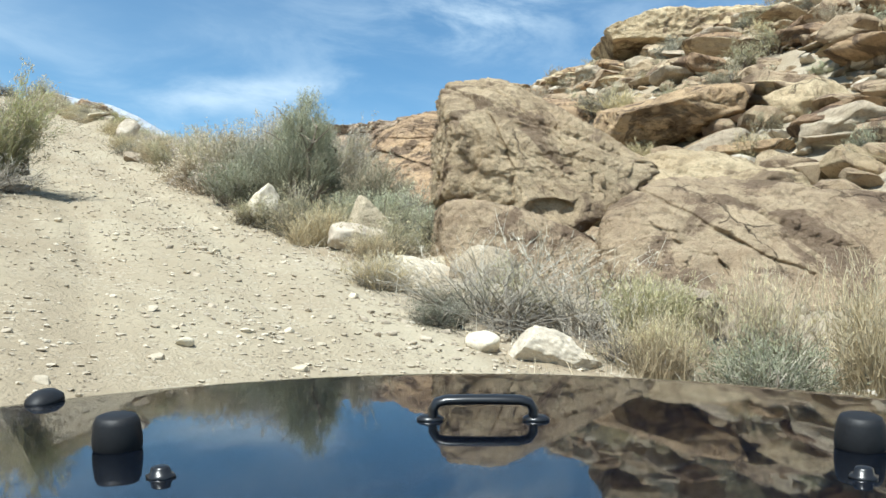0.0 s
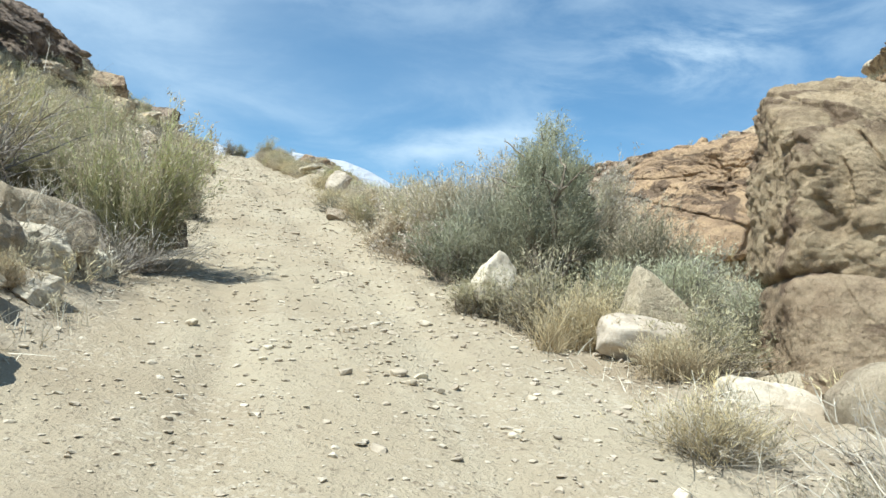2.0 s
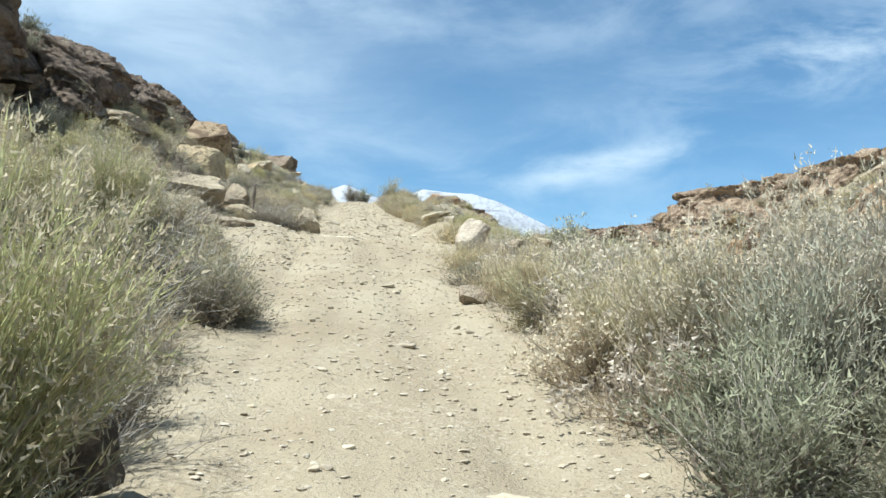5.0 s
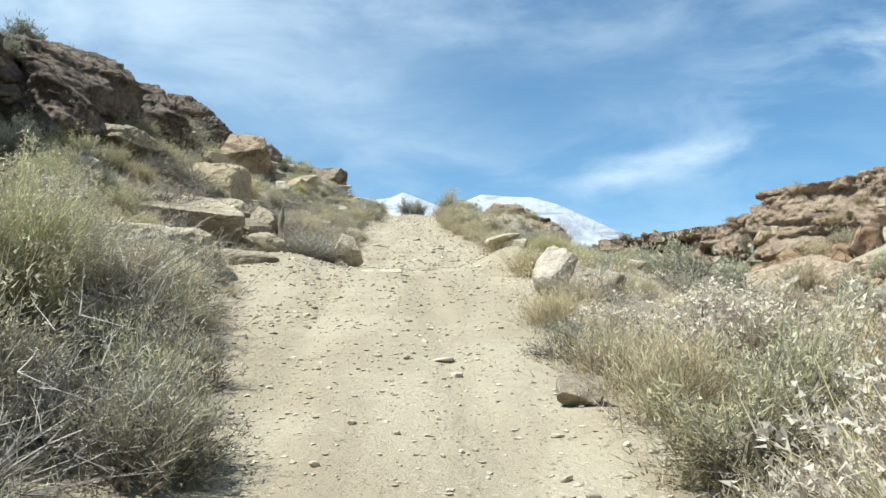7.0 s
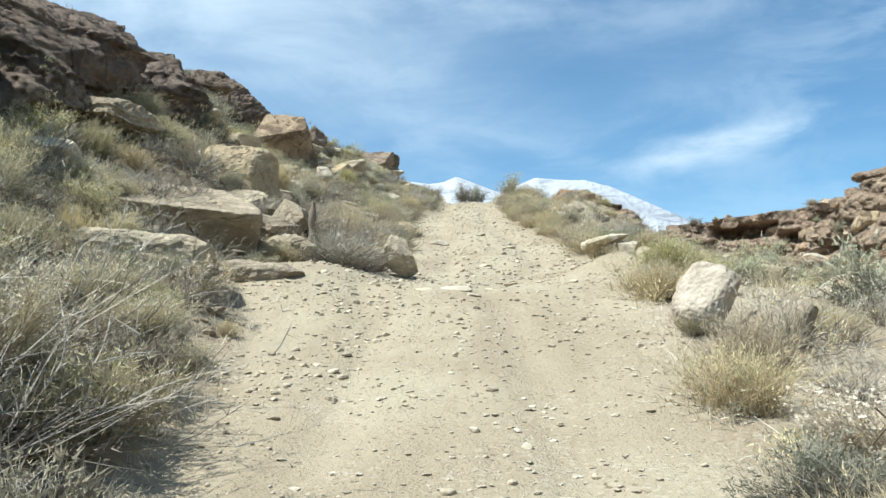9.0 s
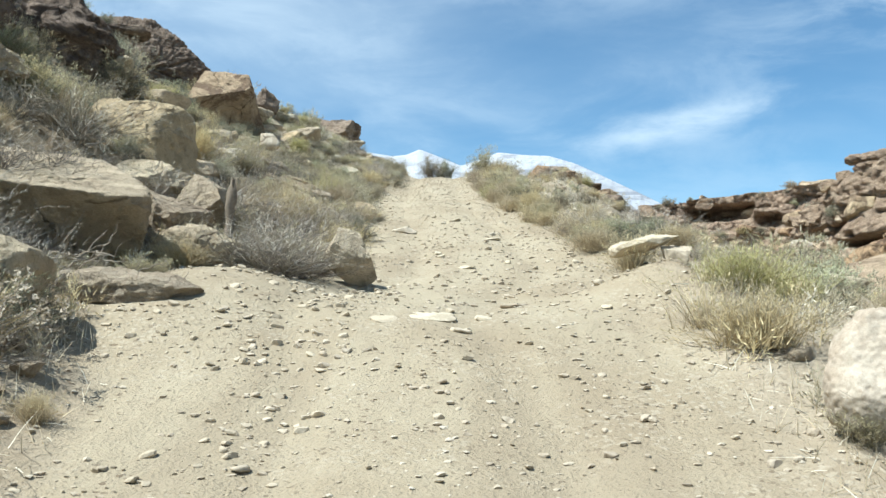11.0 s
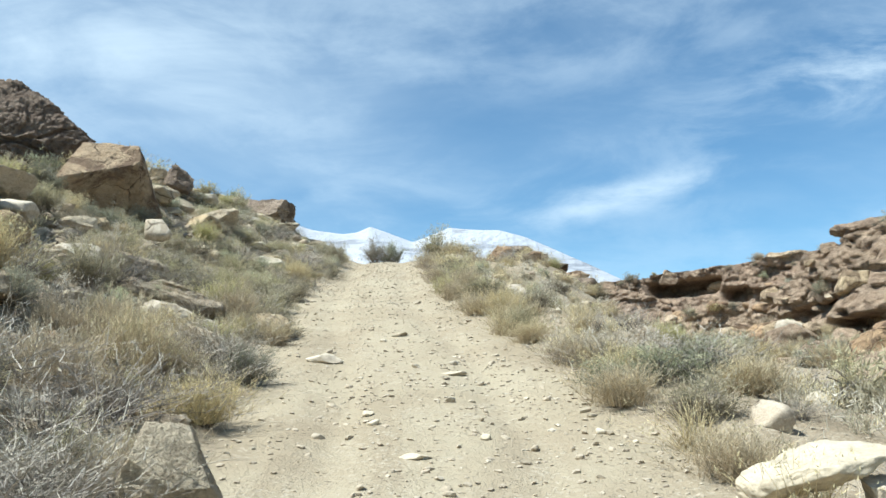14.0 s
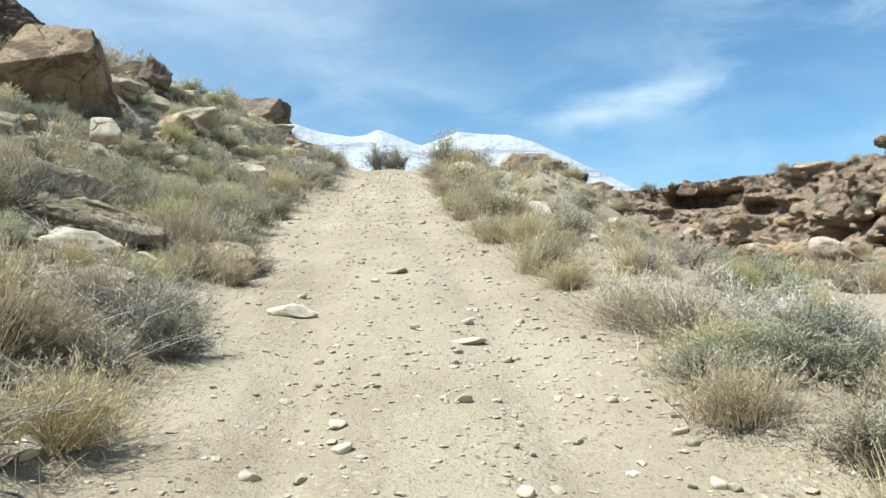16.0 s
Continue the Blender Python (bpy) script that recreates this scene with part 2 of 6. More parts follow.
CHIPS = rock_material("pale_stone_chips", (0.57, 0.506, 0.396), (0.479, 0.414, 0.309), (0.312, 0.257, 0.184), 0.25, 0.3, 0.08)
STONES = rock_material("trail_stones", (0.50, 0.43, 0.325), (0.44, 0.375, 0.275), (0.33, 0.27, 0.19), 0.25, 0.25, 0.06)
YELLOW_ROCK = rock_material("yellow_sandstone", (0.58, 0.47, 0.30), (0.50, 0.395, 0.25), (0.30, 0.22, 0.14), 0.35, 0.1, 0.8)
MESA_ROCK = rock_material("brown_mesa_sandstone", (0.58, 0.445, 0.31), (0.46, 0.34, 0.235), (0.20, 0.145, 0.10), 0.45, 0.25, 2.0)
SOIL = ground_material()
SNOW = snow_material()
WOOD = plain_material("weathered_wood", (0.20, 0.165, 0.125), 0.9, spec=0.15, grain=0.5, scale=40.0)
DEADWOOD = plain_material("bleached_dead_wood", (0.288, 0.248, 0.2), 0.9, spec=0.15, grain=0.4, scale=40.0)
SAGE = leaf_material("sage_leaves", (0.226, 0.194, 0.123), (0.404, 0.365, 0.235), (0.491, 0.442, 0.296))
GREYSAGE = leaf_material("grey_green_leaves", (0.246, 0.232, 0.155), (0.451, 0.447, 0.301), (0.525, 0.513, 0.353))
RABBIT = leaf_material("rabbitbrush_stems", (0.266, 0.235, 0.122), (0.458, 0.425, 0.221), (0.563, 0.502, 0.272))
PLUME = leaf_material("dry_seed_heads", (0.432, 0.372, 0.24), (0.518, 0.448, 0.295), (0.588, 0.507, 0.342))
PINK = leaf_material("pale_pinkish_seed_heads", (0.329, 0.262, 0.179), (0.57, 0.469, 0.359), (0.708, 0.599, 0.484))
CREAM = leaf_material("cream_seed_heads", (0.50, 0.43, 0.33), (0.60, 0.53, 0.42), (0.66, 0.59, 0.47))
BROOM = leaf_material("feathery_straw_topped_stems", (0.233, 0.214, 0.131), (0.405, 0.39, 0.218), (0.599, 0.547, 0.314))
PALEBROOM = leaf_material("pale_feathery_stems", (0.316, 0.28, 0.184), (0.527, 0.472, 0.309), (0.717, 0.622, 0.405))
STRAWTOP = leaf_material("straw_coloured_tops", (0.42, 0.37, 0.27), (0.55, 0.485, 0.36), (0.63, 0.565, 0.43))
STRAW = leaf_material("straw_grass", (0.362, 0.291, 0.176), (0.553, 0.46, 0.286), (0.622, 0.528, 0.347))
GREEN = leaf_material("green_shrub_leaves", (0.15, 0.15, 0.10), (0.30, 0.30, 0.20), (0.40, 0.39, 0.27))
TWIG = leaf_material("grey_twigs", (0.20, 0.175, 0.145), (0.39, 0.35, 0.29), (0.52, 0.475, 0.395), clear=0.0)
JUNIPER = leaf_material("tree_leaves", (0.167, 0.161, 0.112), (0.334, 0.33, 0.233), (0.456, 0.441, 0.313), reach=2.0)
PAINT = paint_material()
RUBBER = plain_material("black_rubber", (0.012, 0.012, 0.013), 0.55, spec=0.3, grain=0.3)
TRIM = plain_material("black_satin_metal", (0.012, 0.012, 0.013), 0.30, 0.0, 0.5)
CHROME = plain_material("grey_steel", (0.35, 0.35, 0.36), 0.35, 1.0)


# ---- number helpers ----
PERM = np.random.default_rng(5).permutation(512)
GRAD = np.random.default_rng(6).normal(size=(512, 3))
GRAD /= np.linalg.norm(GRAD, axis=1)[:, None]


def pn(p):
    """Gradient noise of rows of three numbers, about -0.7 to 0.7."""
    i = np.floor(p).astype(np.int64)
    f = p - i
    w = f * f * f * (f * (f * 6 - 15) + 10)
    out = 0
    for dx in (0, 1):
        for dy in (0, 1):
            for dz in (0, 1):
                k = PERM[(PERM[(PERM[(i[:, 0] + dx) & 511] + i[:, 1] + dy) & 511] + i[:, 2] + dz) & 511]
                dot = (GRAD[k] * (f - (dx, dy, dz))).sum(1)
                out = out + dot * (w[:, 0] if dx else 1 - w[:, 0]) * (w[:, 1] if dy else 1 - w[:, 1]) * (w[:, 2] if dz else 1 - w[:, 2])
    return out


def fbm(p, octaves=4, gain=0.5):
    total, amp = 0, 1.0
    for k in range(octaves):
        total = total + amp * pn(p * 2.0**k + 17.3 * k)
        amp *= gain
    return total


def smooth(a, b, x):
    t = np.clip((x - a) / (b - a), 0, 1)
    return t * t * (3 - 2 * t)


def mesh_of(name, verts, faces, material=None, flat=False):
    me = bpy.data.meshes.new(name)
    me.from_pydata(np.asarray(verts, float).tolist(), [], faces if isinstance(faces, list) else np.asarray(faces).tolist())
    if material:
        me.materials.append(material)
    if not flat:
        me.polygons.foreach_set("use_smooth", np.ones(len(me.polygons), bool))
    me.update()
    return me


def part(name, bm, material, parent, label=""):
    """Links a bmesh, or a finished mesh, as one part under parent."""
    if isinstance(bm, bmesh.types.BMesh):
        me = bpy.data.meshes.new(name)
        bm.to_mesh(me)
        bm.free()
        me.materials.append(material)
    else:
        me = bm
    ob = new(name, me)
    ob.parent = parent
    return tagged(ob, label)


# ---- lie of the land ----
LEFT_Y = (-40, -5, 5, 9, 11, 14.6, 19, 24, 27, 29, 31, 32.5, 36, 39.5, 44, 50, 60, 90)
LEFT_X = (-6, -3, -1.0, -0.5, -0.25, -0.4, -1.0, -1.6, -2.2, -3.2, -2.6, -1.6, -1.8, -2.35, -2.7, -2.8, -3.2, -4.5)
RIGHT_Y = (-40, -5, 6, 9.6, 12.5, 15, 18, 24.5, 28, 32, 35.6, 38.6, 42, 46, 54, 60, 90)
RIGHT_X = (3.5, 3.5, 3.05, 3.0, 2.6, 2.45, 1.95, 1.45, 1.55, 1.65, 1.2, 0.95, 0.25, -0.3, -0.9, -1.3, -2.5)


def left_edge(y):
    return np.interp(y, LEFT_Y, LEFT_X)


def right_edge(y):
    return np.interp(y, RIGHT_Y, RIGHT_X)


def bank_of(x, y):
    """0 on the trail, rising to 1 half a metre off it."""
    dl, dr = left_edge(y) - x, x - right_edge(y)
    return np.clip(np.maximum(dl, dr) / 0.7 + 0.3, 0, 1)


def height(x, y):
    x, y = np.asarray(x, float), np.asarray(y, float)
    x, y = np.broadcast_arrays(x, y)
    shape = x.shape
    x, y = x.ravel(), y.ravel()
    road = 0.225 * np.minimum(y, 58) + np.where(y > 58, 3.6 * (1 - np.exp(-np.maximum(y - 58, 0) / 18)), 0)
    road = np.where(y < -2, -0.45 + 0.06 * (y + 2), road)
    valley = np.interp(y, (-60, 0, 45, 84, 98, 106, 160), (-0.2, 1.0, 7.75, 11.65, 13.2, 17.5, 17.8))
    dl, dr = left_edge(y) - x, x - right_edge(y)
    wide = 3.2 * smooth(44, 60, y)
    z = road + (valley - road) * smooth(0.9, 7.0, dr - wide)
    # hill on the left of the trail
    up = np.maximum(dl, 0)
    rise = 0.48 * (np.sqrt(up * up + 0.09) - 0.3)
    rise = rise + 0.16 * np.sin(2 * np.pi * (rise / 1.05 + 0.6 * pn(np.stack([0.15 * x, 0.3 * y, 0 * x], 1)))) * smooth(0.3, 1.2, rise)
    hill = np.minimum(rise, 3.2) + 0.16 * np.maximum(rise - 3.2, 0)
    hill = hill + 0.5 * smooth(3.2, 5.2, up) * smooth(24, 30, y) * (1 - smooth(46, 52, y))
    hill = hill + 0.45 * smooth(0.9, 3.0, up) * smooth(26.5, 28.5, y) * (1 - smooth(31, 33.5, y))
    hill = hill * (1 - 0.85 * smooth(25, 70, up))
    z = z + hill * smooth(-6, 8, y) * (1 - smooth(66, 90, y))
    # hill on the far right of the wash
    foot = np.interp(y, (-30, 25, 45, 60, 80, 120), (9.3, 9.5, 13, 15.5, 23, 34))
    out = np.maximum(x - foot, 0)
    right = np.minimum(0.60 * out, 9.5) + 0.05 * np.maximum(out - 16, 0)
    z = z + right * (1 - smooth(70, 95, y)) * smooth(-12, 4, y) * (1 - smooth(50, 120, out))
    # hollow under the dark outcrop of the hill
    z = z - 0.95 * np.exp(-(((x + 8.7) / 1.5) ** 2) - ((y - 44.7) / 1.9) ** 2)
    # dip in front of the cave
    z = z - 1.7 * np.exp(-(((x - 12.0) / 2.4) ** 2) - ((y - 22.0) / 2.8) ** 2)
    # small swells, ruts and lumps
    p = np.stack([x, y, 0 * x], 1)
    b = bank_of(x, y)
    near = 1 - smooth(90, 200, np.hypot(x, y - 30))
    z = z + near * (b * (0.22 * fbm(p * 0.55 + 3.3, 4) + 0.05 * fbm(p * 2.7, 3)) + 0.045 * fbm(p * 0.8 + 9.1, 3) + 0.018 * fbm(p * 4.1, 3))
    z = z + 0.40 * np.exp(-((x - 1.72) ** 2 + (y - 30.1) ** 2) / 0.42)
    # rocky step across the trail and the sandy apron beside it
    z = z + 0.18 * np.exp(-(((y - 28.8) / 1.5) ** 2)) * (1 - smooth(3, 6, np.abs(x))) + 0.34 * np.exp(-(((x + 2.6) / 1.1) ** 2) - ((y - 29.8) / 1.9) ** 2)
    mid = 0.5 * (left_edge(y) + right_edge(y))
    rut = np.exp(-((np.abs(x - mid) - 0.75) / 0.22) ** 2) * smooth(4, 9, y)
    z = z - 0.05 * rut * (1 - b) * near
    far = smooth(110, 400, np.hypot(x, y - 30))
    z = z * (1 - far) + far * (4.0 + 3 * fbm(p * 0.004, 3))
    return z.reshape(shape)


def spread(fine_lo, fine_hi, step, lo, hi, growth=1.12):
    """Grid lines: even between fine_lo and fine_hi, then ever wider out to lo and hi."""
    mid = np.arange(fine_lo, fine_hi + step / 2, step).tolist()
    s, v = step, mid[-1]
    while v < hi:
        s *= growth
        v += s
        mid.append(v)
    s, v = step, mid[0]
    while v > lo:
        s *= growth
        v -= s
        mid.insert(0, v)
    return np.array(mid)


def build_ground():
    xs = spread(-7.0, 7.0, 0.11, -4500, 4500, 1.09)
    ys = spread(3.0, 58.0, 0.13, -4500, 4500, 1.09)
    X, Y = np.meshgrid(xs, ys)
    Z = height(X, Y)
    verts = np.stack([X.ravel(), Y.ravel(), Z.ravel()], 1)
    w, hgt = len(xs), len(ys)
    i = (np.arange(hgt - 1)[:, None] * w + np.arange(w - 1)[None]).ravel()
    quads = np.stack([i, i + 1, i + w + 1, i + w], 1)
    bank = bank_of(X, Y).ravel()
    c = verts[quads].mean(1)
    on_road = (bank[quads].mean(1) < 0.3) & (c[:, 1] > -6) & (c[:, 1] < 75)
    for name, pick, label, cat in (("ground", ~on_road, "dry sandy desert ground with stones and plant litter", "ground"),
                                   ("road", on_road, "pale sandy dirt trail with ruts and loose stones", "dirt road")):
        q = quads[pick]
        used, inv = np.unique(q, return_inverse=True)
        me = mesh_of(name, verts[used], inv.reshape(q.shape), SOIL)
        at = me.attributes.new("bank", "FLOAT", "POINT")
        at.data.foreach_set("value", bank[used].astype(np.float32))
        tagged(new(name, me), label, cat, kind="structure")


build_ground()


# ---- snow mountains far off ----
def build_mountains():
    az = np.radians(np.linspace(-40, 38, 420))
    deep = np.linspace(0, 1, 76)
    sky_az = (-40, -24, -16, -12, -9.74, -8.2, -6.3, -5.4, -4.56, -3.6, -1.92, -0.8, 0.42, 1.6, 3.64, 5.2, 6.6, 8.0, 9.24, 11.5, 15, 20, 38)
    sky_el = (6.0, 8.5, 11.6, 12.5, 12.1, 11.65, 11.4, 11.5, 11.85, 11.5, 10.85, 11.2, 11.68, 11.55, 11.42, 10.95, 10.3, 9.6, 9.0, 7.8, 5.6, 4.2, 3.0)
    A, D = np.meshgrid(az, deep)
    top = np.tan(np.radians(np.interp(np.degrees(A), sky_az, sky_el)))
    r = 3300 + 900 * D
    up = np.minimum(D / 0.72, 1.0)
    z = (3948 * top + 8) * (0.25 + 0.75 * up) * np.where(D > 0.72, 1 - 1.2 * (D - 0.72), 1)
    p = np.stack([(np.sin(A) * r).ravel(), (np.cos(A) * r).ravel(), 0 * r.ravel()], 1) * 0.0035
    ridge = (1 - 2 * np.abs(fbm(p, 5))).reshape(A.shape)
    z = z + (ridge - 0.6) * 60 * (1 - 0.98 * smooth(0.45, 0.70, D)) - 200 * (D < 0.01)
    verts = np.stack([np.sin(A) * r, np.cos(A) * r, z], -1).reshape(-1, 3)
    w = len(az)
    i = (np.arange(len(deep) - 1)[:, None] * w + np.arange(w - 1)[None]).ravel()
    me = mesh_of("snow_mountain", verts, np.stack([i, i + 1, i + w + 1, i + w], 1), SNOW)
    tagged(new("backdrop_mountains", me), "snow-covered mountain range under the sky", "mountains", kind="structure")


build_mountains()


# ---- rocks ----
def ico(level):
    bm = bmesh.new()
    bmesh.ops.create_icosphere(bm, subdivisions=level, radius=1.0)
    v = np.array([p.co[:] for p in bm.verts])
    f = np.array([[p.index for p in q.verts] for q in bm.faces])
    bm.free()
    return v, f


ICO = {k: ico(k) for k in (2, 3, 4, 5, 6, 7)}


def rock_shape(size, seed, level=4, boxy=4.0, chops=12, rough=0.10, beds=0.0, pits=0.0, cut=0.60, facets=()):
    """Vertices of a rock about the origin: a boxy lump with broken faces, ledges, creases and pits."""
    rng = np.random.default_rng(seed)
    d, f = ICO[level]
    size = np.array(size, float)
    v = d * ((np.abs(d) ** boxy).sum(1) ** (-1 / boxy))[:, None]
    for _ in range(chops):
        n = rng.normal(size=3) * [1, 1, 0.8]
        n /= np.linalg.norm(n)
        over = np.maximum(v @ n - rng.uniform(cut, cut + 0.38), 0)
        v = v - n * over[:, None]
    for nx, ny, nz, o in facets:
        n = np.array((nx, ny, nz)) / math.sqrt(nx * nx + ny * ny + nz * nz)
        v = v - n * np.maximum(v @ n - o, 0)[:, None]
    v = v * size
    m = size.mean()
    off = rng.uniform(0, 90, 3)
    q = v / m + off
    warp = q + 0.25 * np.stack([pn(q * 1.7), pn(q * 1.7 + 7), pn(q * 1.7 + 13)], 1)
    if beds:
        lay = v[:, 2] * 5.0 / m + 1.1 * fbm(q * 0.9, 3)
        i = np.floor(lay)
        t = smooth(0.75, 1.0, lay - i)
        shift = np.random.default_rng(seed + 1).uniform(-1, 1, 400)
        k = (i.astype(int) + 200).clip(0, 398)
        step = shift[k] * (1 - t) + shift[k + 1] * t
        v[:, :2] += d[:, :2] * (m * beds * step)[:, None]
    lumps = 1.2 * fbm(q * 1.0, 2) - 0.9 * np.abs(fbm(warp * 1.6, 3, 0.55)) - 0.45 * np.abs(fbm(warp * 4.3, 4, 0.6)) + 0.35
    fine = 0.30 * fbm(q * 9.0, 4, 0.65)
    v = v + d * (m * rough * (lumps + fine))[:, None]
    if pits:
        hole = np.maximum(fbm(q * 3.4 * max(1.0, m / 0.45) ** 0.6 + 31, 4, 0.6) - 0.12, 0)
        v = v - d * (m * pits * 1.5 * hole)[:, None]
    return v, f


def rock_mesh(name, size, seed, material, **k):
    v, f = rock_shape(size, seed, **k)
    return mesh_of(name, v, f, material)


def rock(name, at, size, seed, material, label, category, turn=(0, 0, 0), group="", **k):
    """A rock of its own, with its middle at the given place."""
    ob = new(name, rock_mesh(name, size, seed, material, **k))
    ob.matrix_world = pose(*at, *turn)
    return tagged(ob, label, category, group)


def faceted(name, middle, faces, seed, material, label, category, level=7, sharp=16, rough=0.05, beds=0.0, pits=0.0, hollows=(), cracks=(), stretch=(1, 1, 1)):
    """A boulder with large broken faces, each given by its way and its distance from the middle; hollows and cracks bite into it."""
    rng = np.random.default_rng(seed)
    d, f = ICO[level]
    d = d * np.array(stretch)
    d = d / np.linalg.norm(d, axis=1)[:, None]
    n = np.array([w[:3] for w in faces], float)
    n /= np.linalg.norm(n, axis=1)[:, None]
    u = np.maximum(d @ n.T / np.array([w[3] for w in faces]), 0)
    v = d / ((u**sharp).sum(1) ** (1 / sharp))[:, None]
    m = float(np.linalg.norm(v, axis=1).mean())
    q = v / m * 1.1 + rng.uniform(0, 90, 3)
    warp = q + 0.3 * np.stack([pn(q * 1.7), pn(q * 1.7 + 7), pn(q * 1.7 + 13)], 1)
    if beds:
        lay = v[:, 2] * 6.0 / m + 0.9 * fbm(q * 0.8, 3) + 0.5 * v[:, 0] / m
        i = np.floor(lay)
        t = smooth(0.8, 1.0, lay - i)
        shift = rng.uniform(-1, 1, 400)
        k = (i.astype(int) + 200).clip(0, 398)
        v = v + d * [1, 1, 0.2] * (m * beds * (shift[k] * (1 - t) + shift[k + 1] * t))[:, None]
    spalls = np.maximum(fbm(warp * 1.3 + 50, 2) - 0.05, 0)
    lumps = 0.9 * fbm(q * 1.1, 2) - 0.8 * np.abs(fbm(warp * 1.9, 3, 0.55)) - 0.6 * np.abs(fbm(warp * 4.7, 4, 0.62)) + 0.4 * fbm(q * 11.0, 4, 0.7) - 1.1 * smooth(0.0, 0.06, spalls) * 0.5
    v = v + d * (m * rough * (lumps + 0.4))[:, None]
    if pits:
        hole = np.maximum(fbm(warp * 5.0 + 31, 4, 0.6) - 0.16, 0) * smooth(-0.15, 0.25, fbm(q * 0.9 + 77, 2))
        v = v - d * (m * pits * hole)[:, None]
    w = v + np.array(middle)
    bite = np.zeros(len(v))
    for x, y, z, rx, ry, rz, deep in hollows:
        e = ((w[:, 0] - x) / rx) ** 2 + ((w[:, 1] - y) / ry) ** 2 + ((w[:, 2] - z) / rz) ** 2 + 0.35 * fbm(q * 2.2 + x, 3)
        bite = np.maximum(bite, deep * (1 - smooth(0.45, 1.1, e)))
    for nx, ny, nz, at, wide, deep in cracks:
        gap = np.abs(w @ np.array((nx, ny, nz)) - at + 0.10 * m * fbm(q * 1.3 + at, 3))
        bite = np.maximum(bite, deep * (1 - smooth(0, wide, gap)) * smooth(-0.45, -0.1, fbm(q * 0.8 + at * 3, 2)))
    v = v - d * bite[:, None]
    ob = new(name, mesh_of(name, v, f, material))
    ob.matrix_world = pose(*middle)
    return tagged(ob, label, category)


# the rock mass beside the start of the trail
faceted("boulder", (6.04, 10.64, 3.84), ((-0.20, 0.07, -0.98, 0.96), (0.60, -0.15, -0.79, 1.07), (-0.05, 0.96, 0.27, 0.99), (-0.05, -0.76, 0.64, 0.68), (-0.96, 0.28, -0.02, 1.32), (0.53, 0.84, 0.08, 1.47), (-0.11, -0.95, 0.29, 0.81), (-0.48, -0.88, 0.01, 1.19), (0.57, -0.20, 0.79, 1.01), (0.30, -0.38, 0.87, 0.80), (-0.30, -0.44, 0.85, 0.96), (0.17, 0.56, 0.81, 1.11), (-0.42, -0.69, -0.59, 1.43)),
        21, SANDSTONE, "huge brown sandstone boulder with broken faces resting on others", "boulder", rough=0.06, beds=0.012, pits=0.10, sharp=26,
        hollows=((4.78, 9.85, 3.75, 0.12, 0.5, 0.42, 0.10), (5.75, 9.5, 3.05, 0.35, 0.5, 0.16, 0.16), (5.0, 10.1, 4.4, 0.3, 0.4, 0.12, 0.07)), cracks=((0.98, 0.1, 0.15, 6.66, 0.05, 0.09), (0.25, -0.1, 0.96, 4.55, 0.035, 0.05), (0.75, 0, 0.66, 7.15, 0.04, 0.06)), stretch=(1.4, 1, 0.9))
faceted("boulder", (5.62, 9.82, 2.37), ((0.11, -0.02, 0.99, 0.66), (0.45, 0.89, 0.00, 1.00), (-0.10, 0.00, -1.00, 0.53), (0.99, -0.05, 0.09, 1.30), (0.27, -0.36, 0.89, 0.64), (0.49, -0.46, 0.74, 0.81), (-0.30, -0.88, 0.36, 0.67), (0.11, -0.14, -0.98, 0.76), (-0.95, 0.33, 0.02, 1.17), (-0.54, -0.76, 0.37, 0.73), (-0.76, -0.62, 0.16, 0.89)),
        22, SANDSTONE, "rounded tan sandstone boulder under a larger one", "boulder", rough=0.045, pits=0.10, sharp=12, stretch=(1.3, 1.1, 0.8), cracks=((0.8, -0.1, 0.6, 6.35, 0.04, 0.05),))
faceted("sandstone_outcrop", (8.13, 8.54, 2.57), ((-0.30, -0.66, 0.68, 0.70), (0.03, -0.01, -1.00, 1.05), (0.91, -0.27, -0.32, 2.34), (0.26, 0.88, -0.39, 1.40), (-0.01, 0.69, 0.72, 1.32), (0.98, 0.16, 0.10, 2.30), (-0.49, 0.59, 0.64, 1.58), (0.10, 0.31, 0.95, 1.18), (-0.15, -0.36, 0.92, 0.87), (-0.65, -0.66, 0.39, 1.39), (-0.69, 0.63, -0.37, 1.80), (0.58, 0.15, 0.80, 1.89), (-1.00, 0.06, -0.06, 2.30)),
        23, SANDSTONE, "broad weathered tan sandstone outcrop with pitted broken ledges", "rock outcrop", rough=0.045, beds=0.012, pits=0.16, sharp=14, stretch=(1.6, 1.1, 0.8), cracks=((0.35, -0.25, 0.9, 3.0, 0.04, 0.07), (0.2, -0.4, 0.9, 1.15, 0.05, 0.08)))
rock("sandstone_block", (5.35, 6.75, 1.75), (0.62, 0.42, 0.34), 124, TAN_ROCK, "broken tan sandstone block in front of an outcrop", "rock", (6, 8, -20), level=6, boxy=5, rough=0.10, pits=0.15)
rock("boulder", (9.2, 10.6, 3.4), (1.7, 1.6, 1.2), 24, SANDSTONE, "brown pitted sandstone boulder against the hillside", "boulder", (0, 12, 10), level=6, rough=0.10, beds=0.06, pits=0.07)
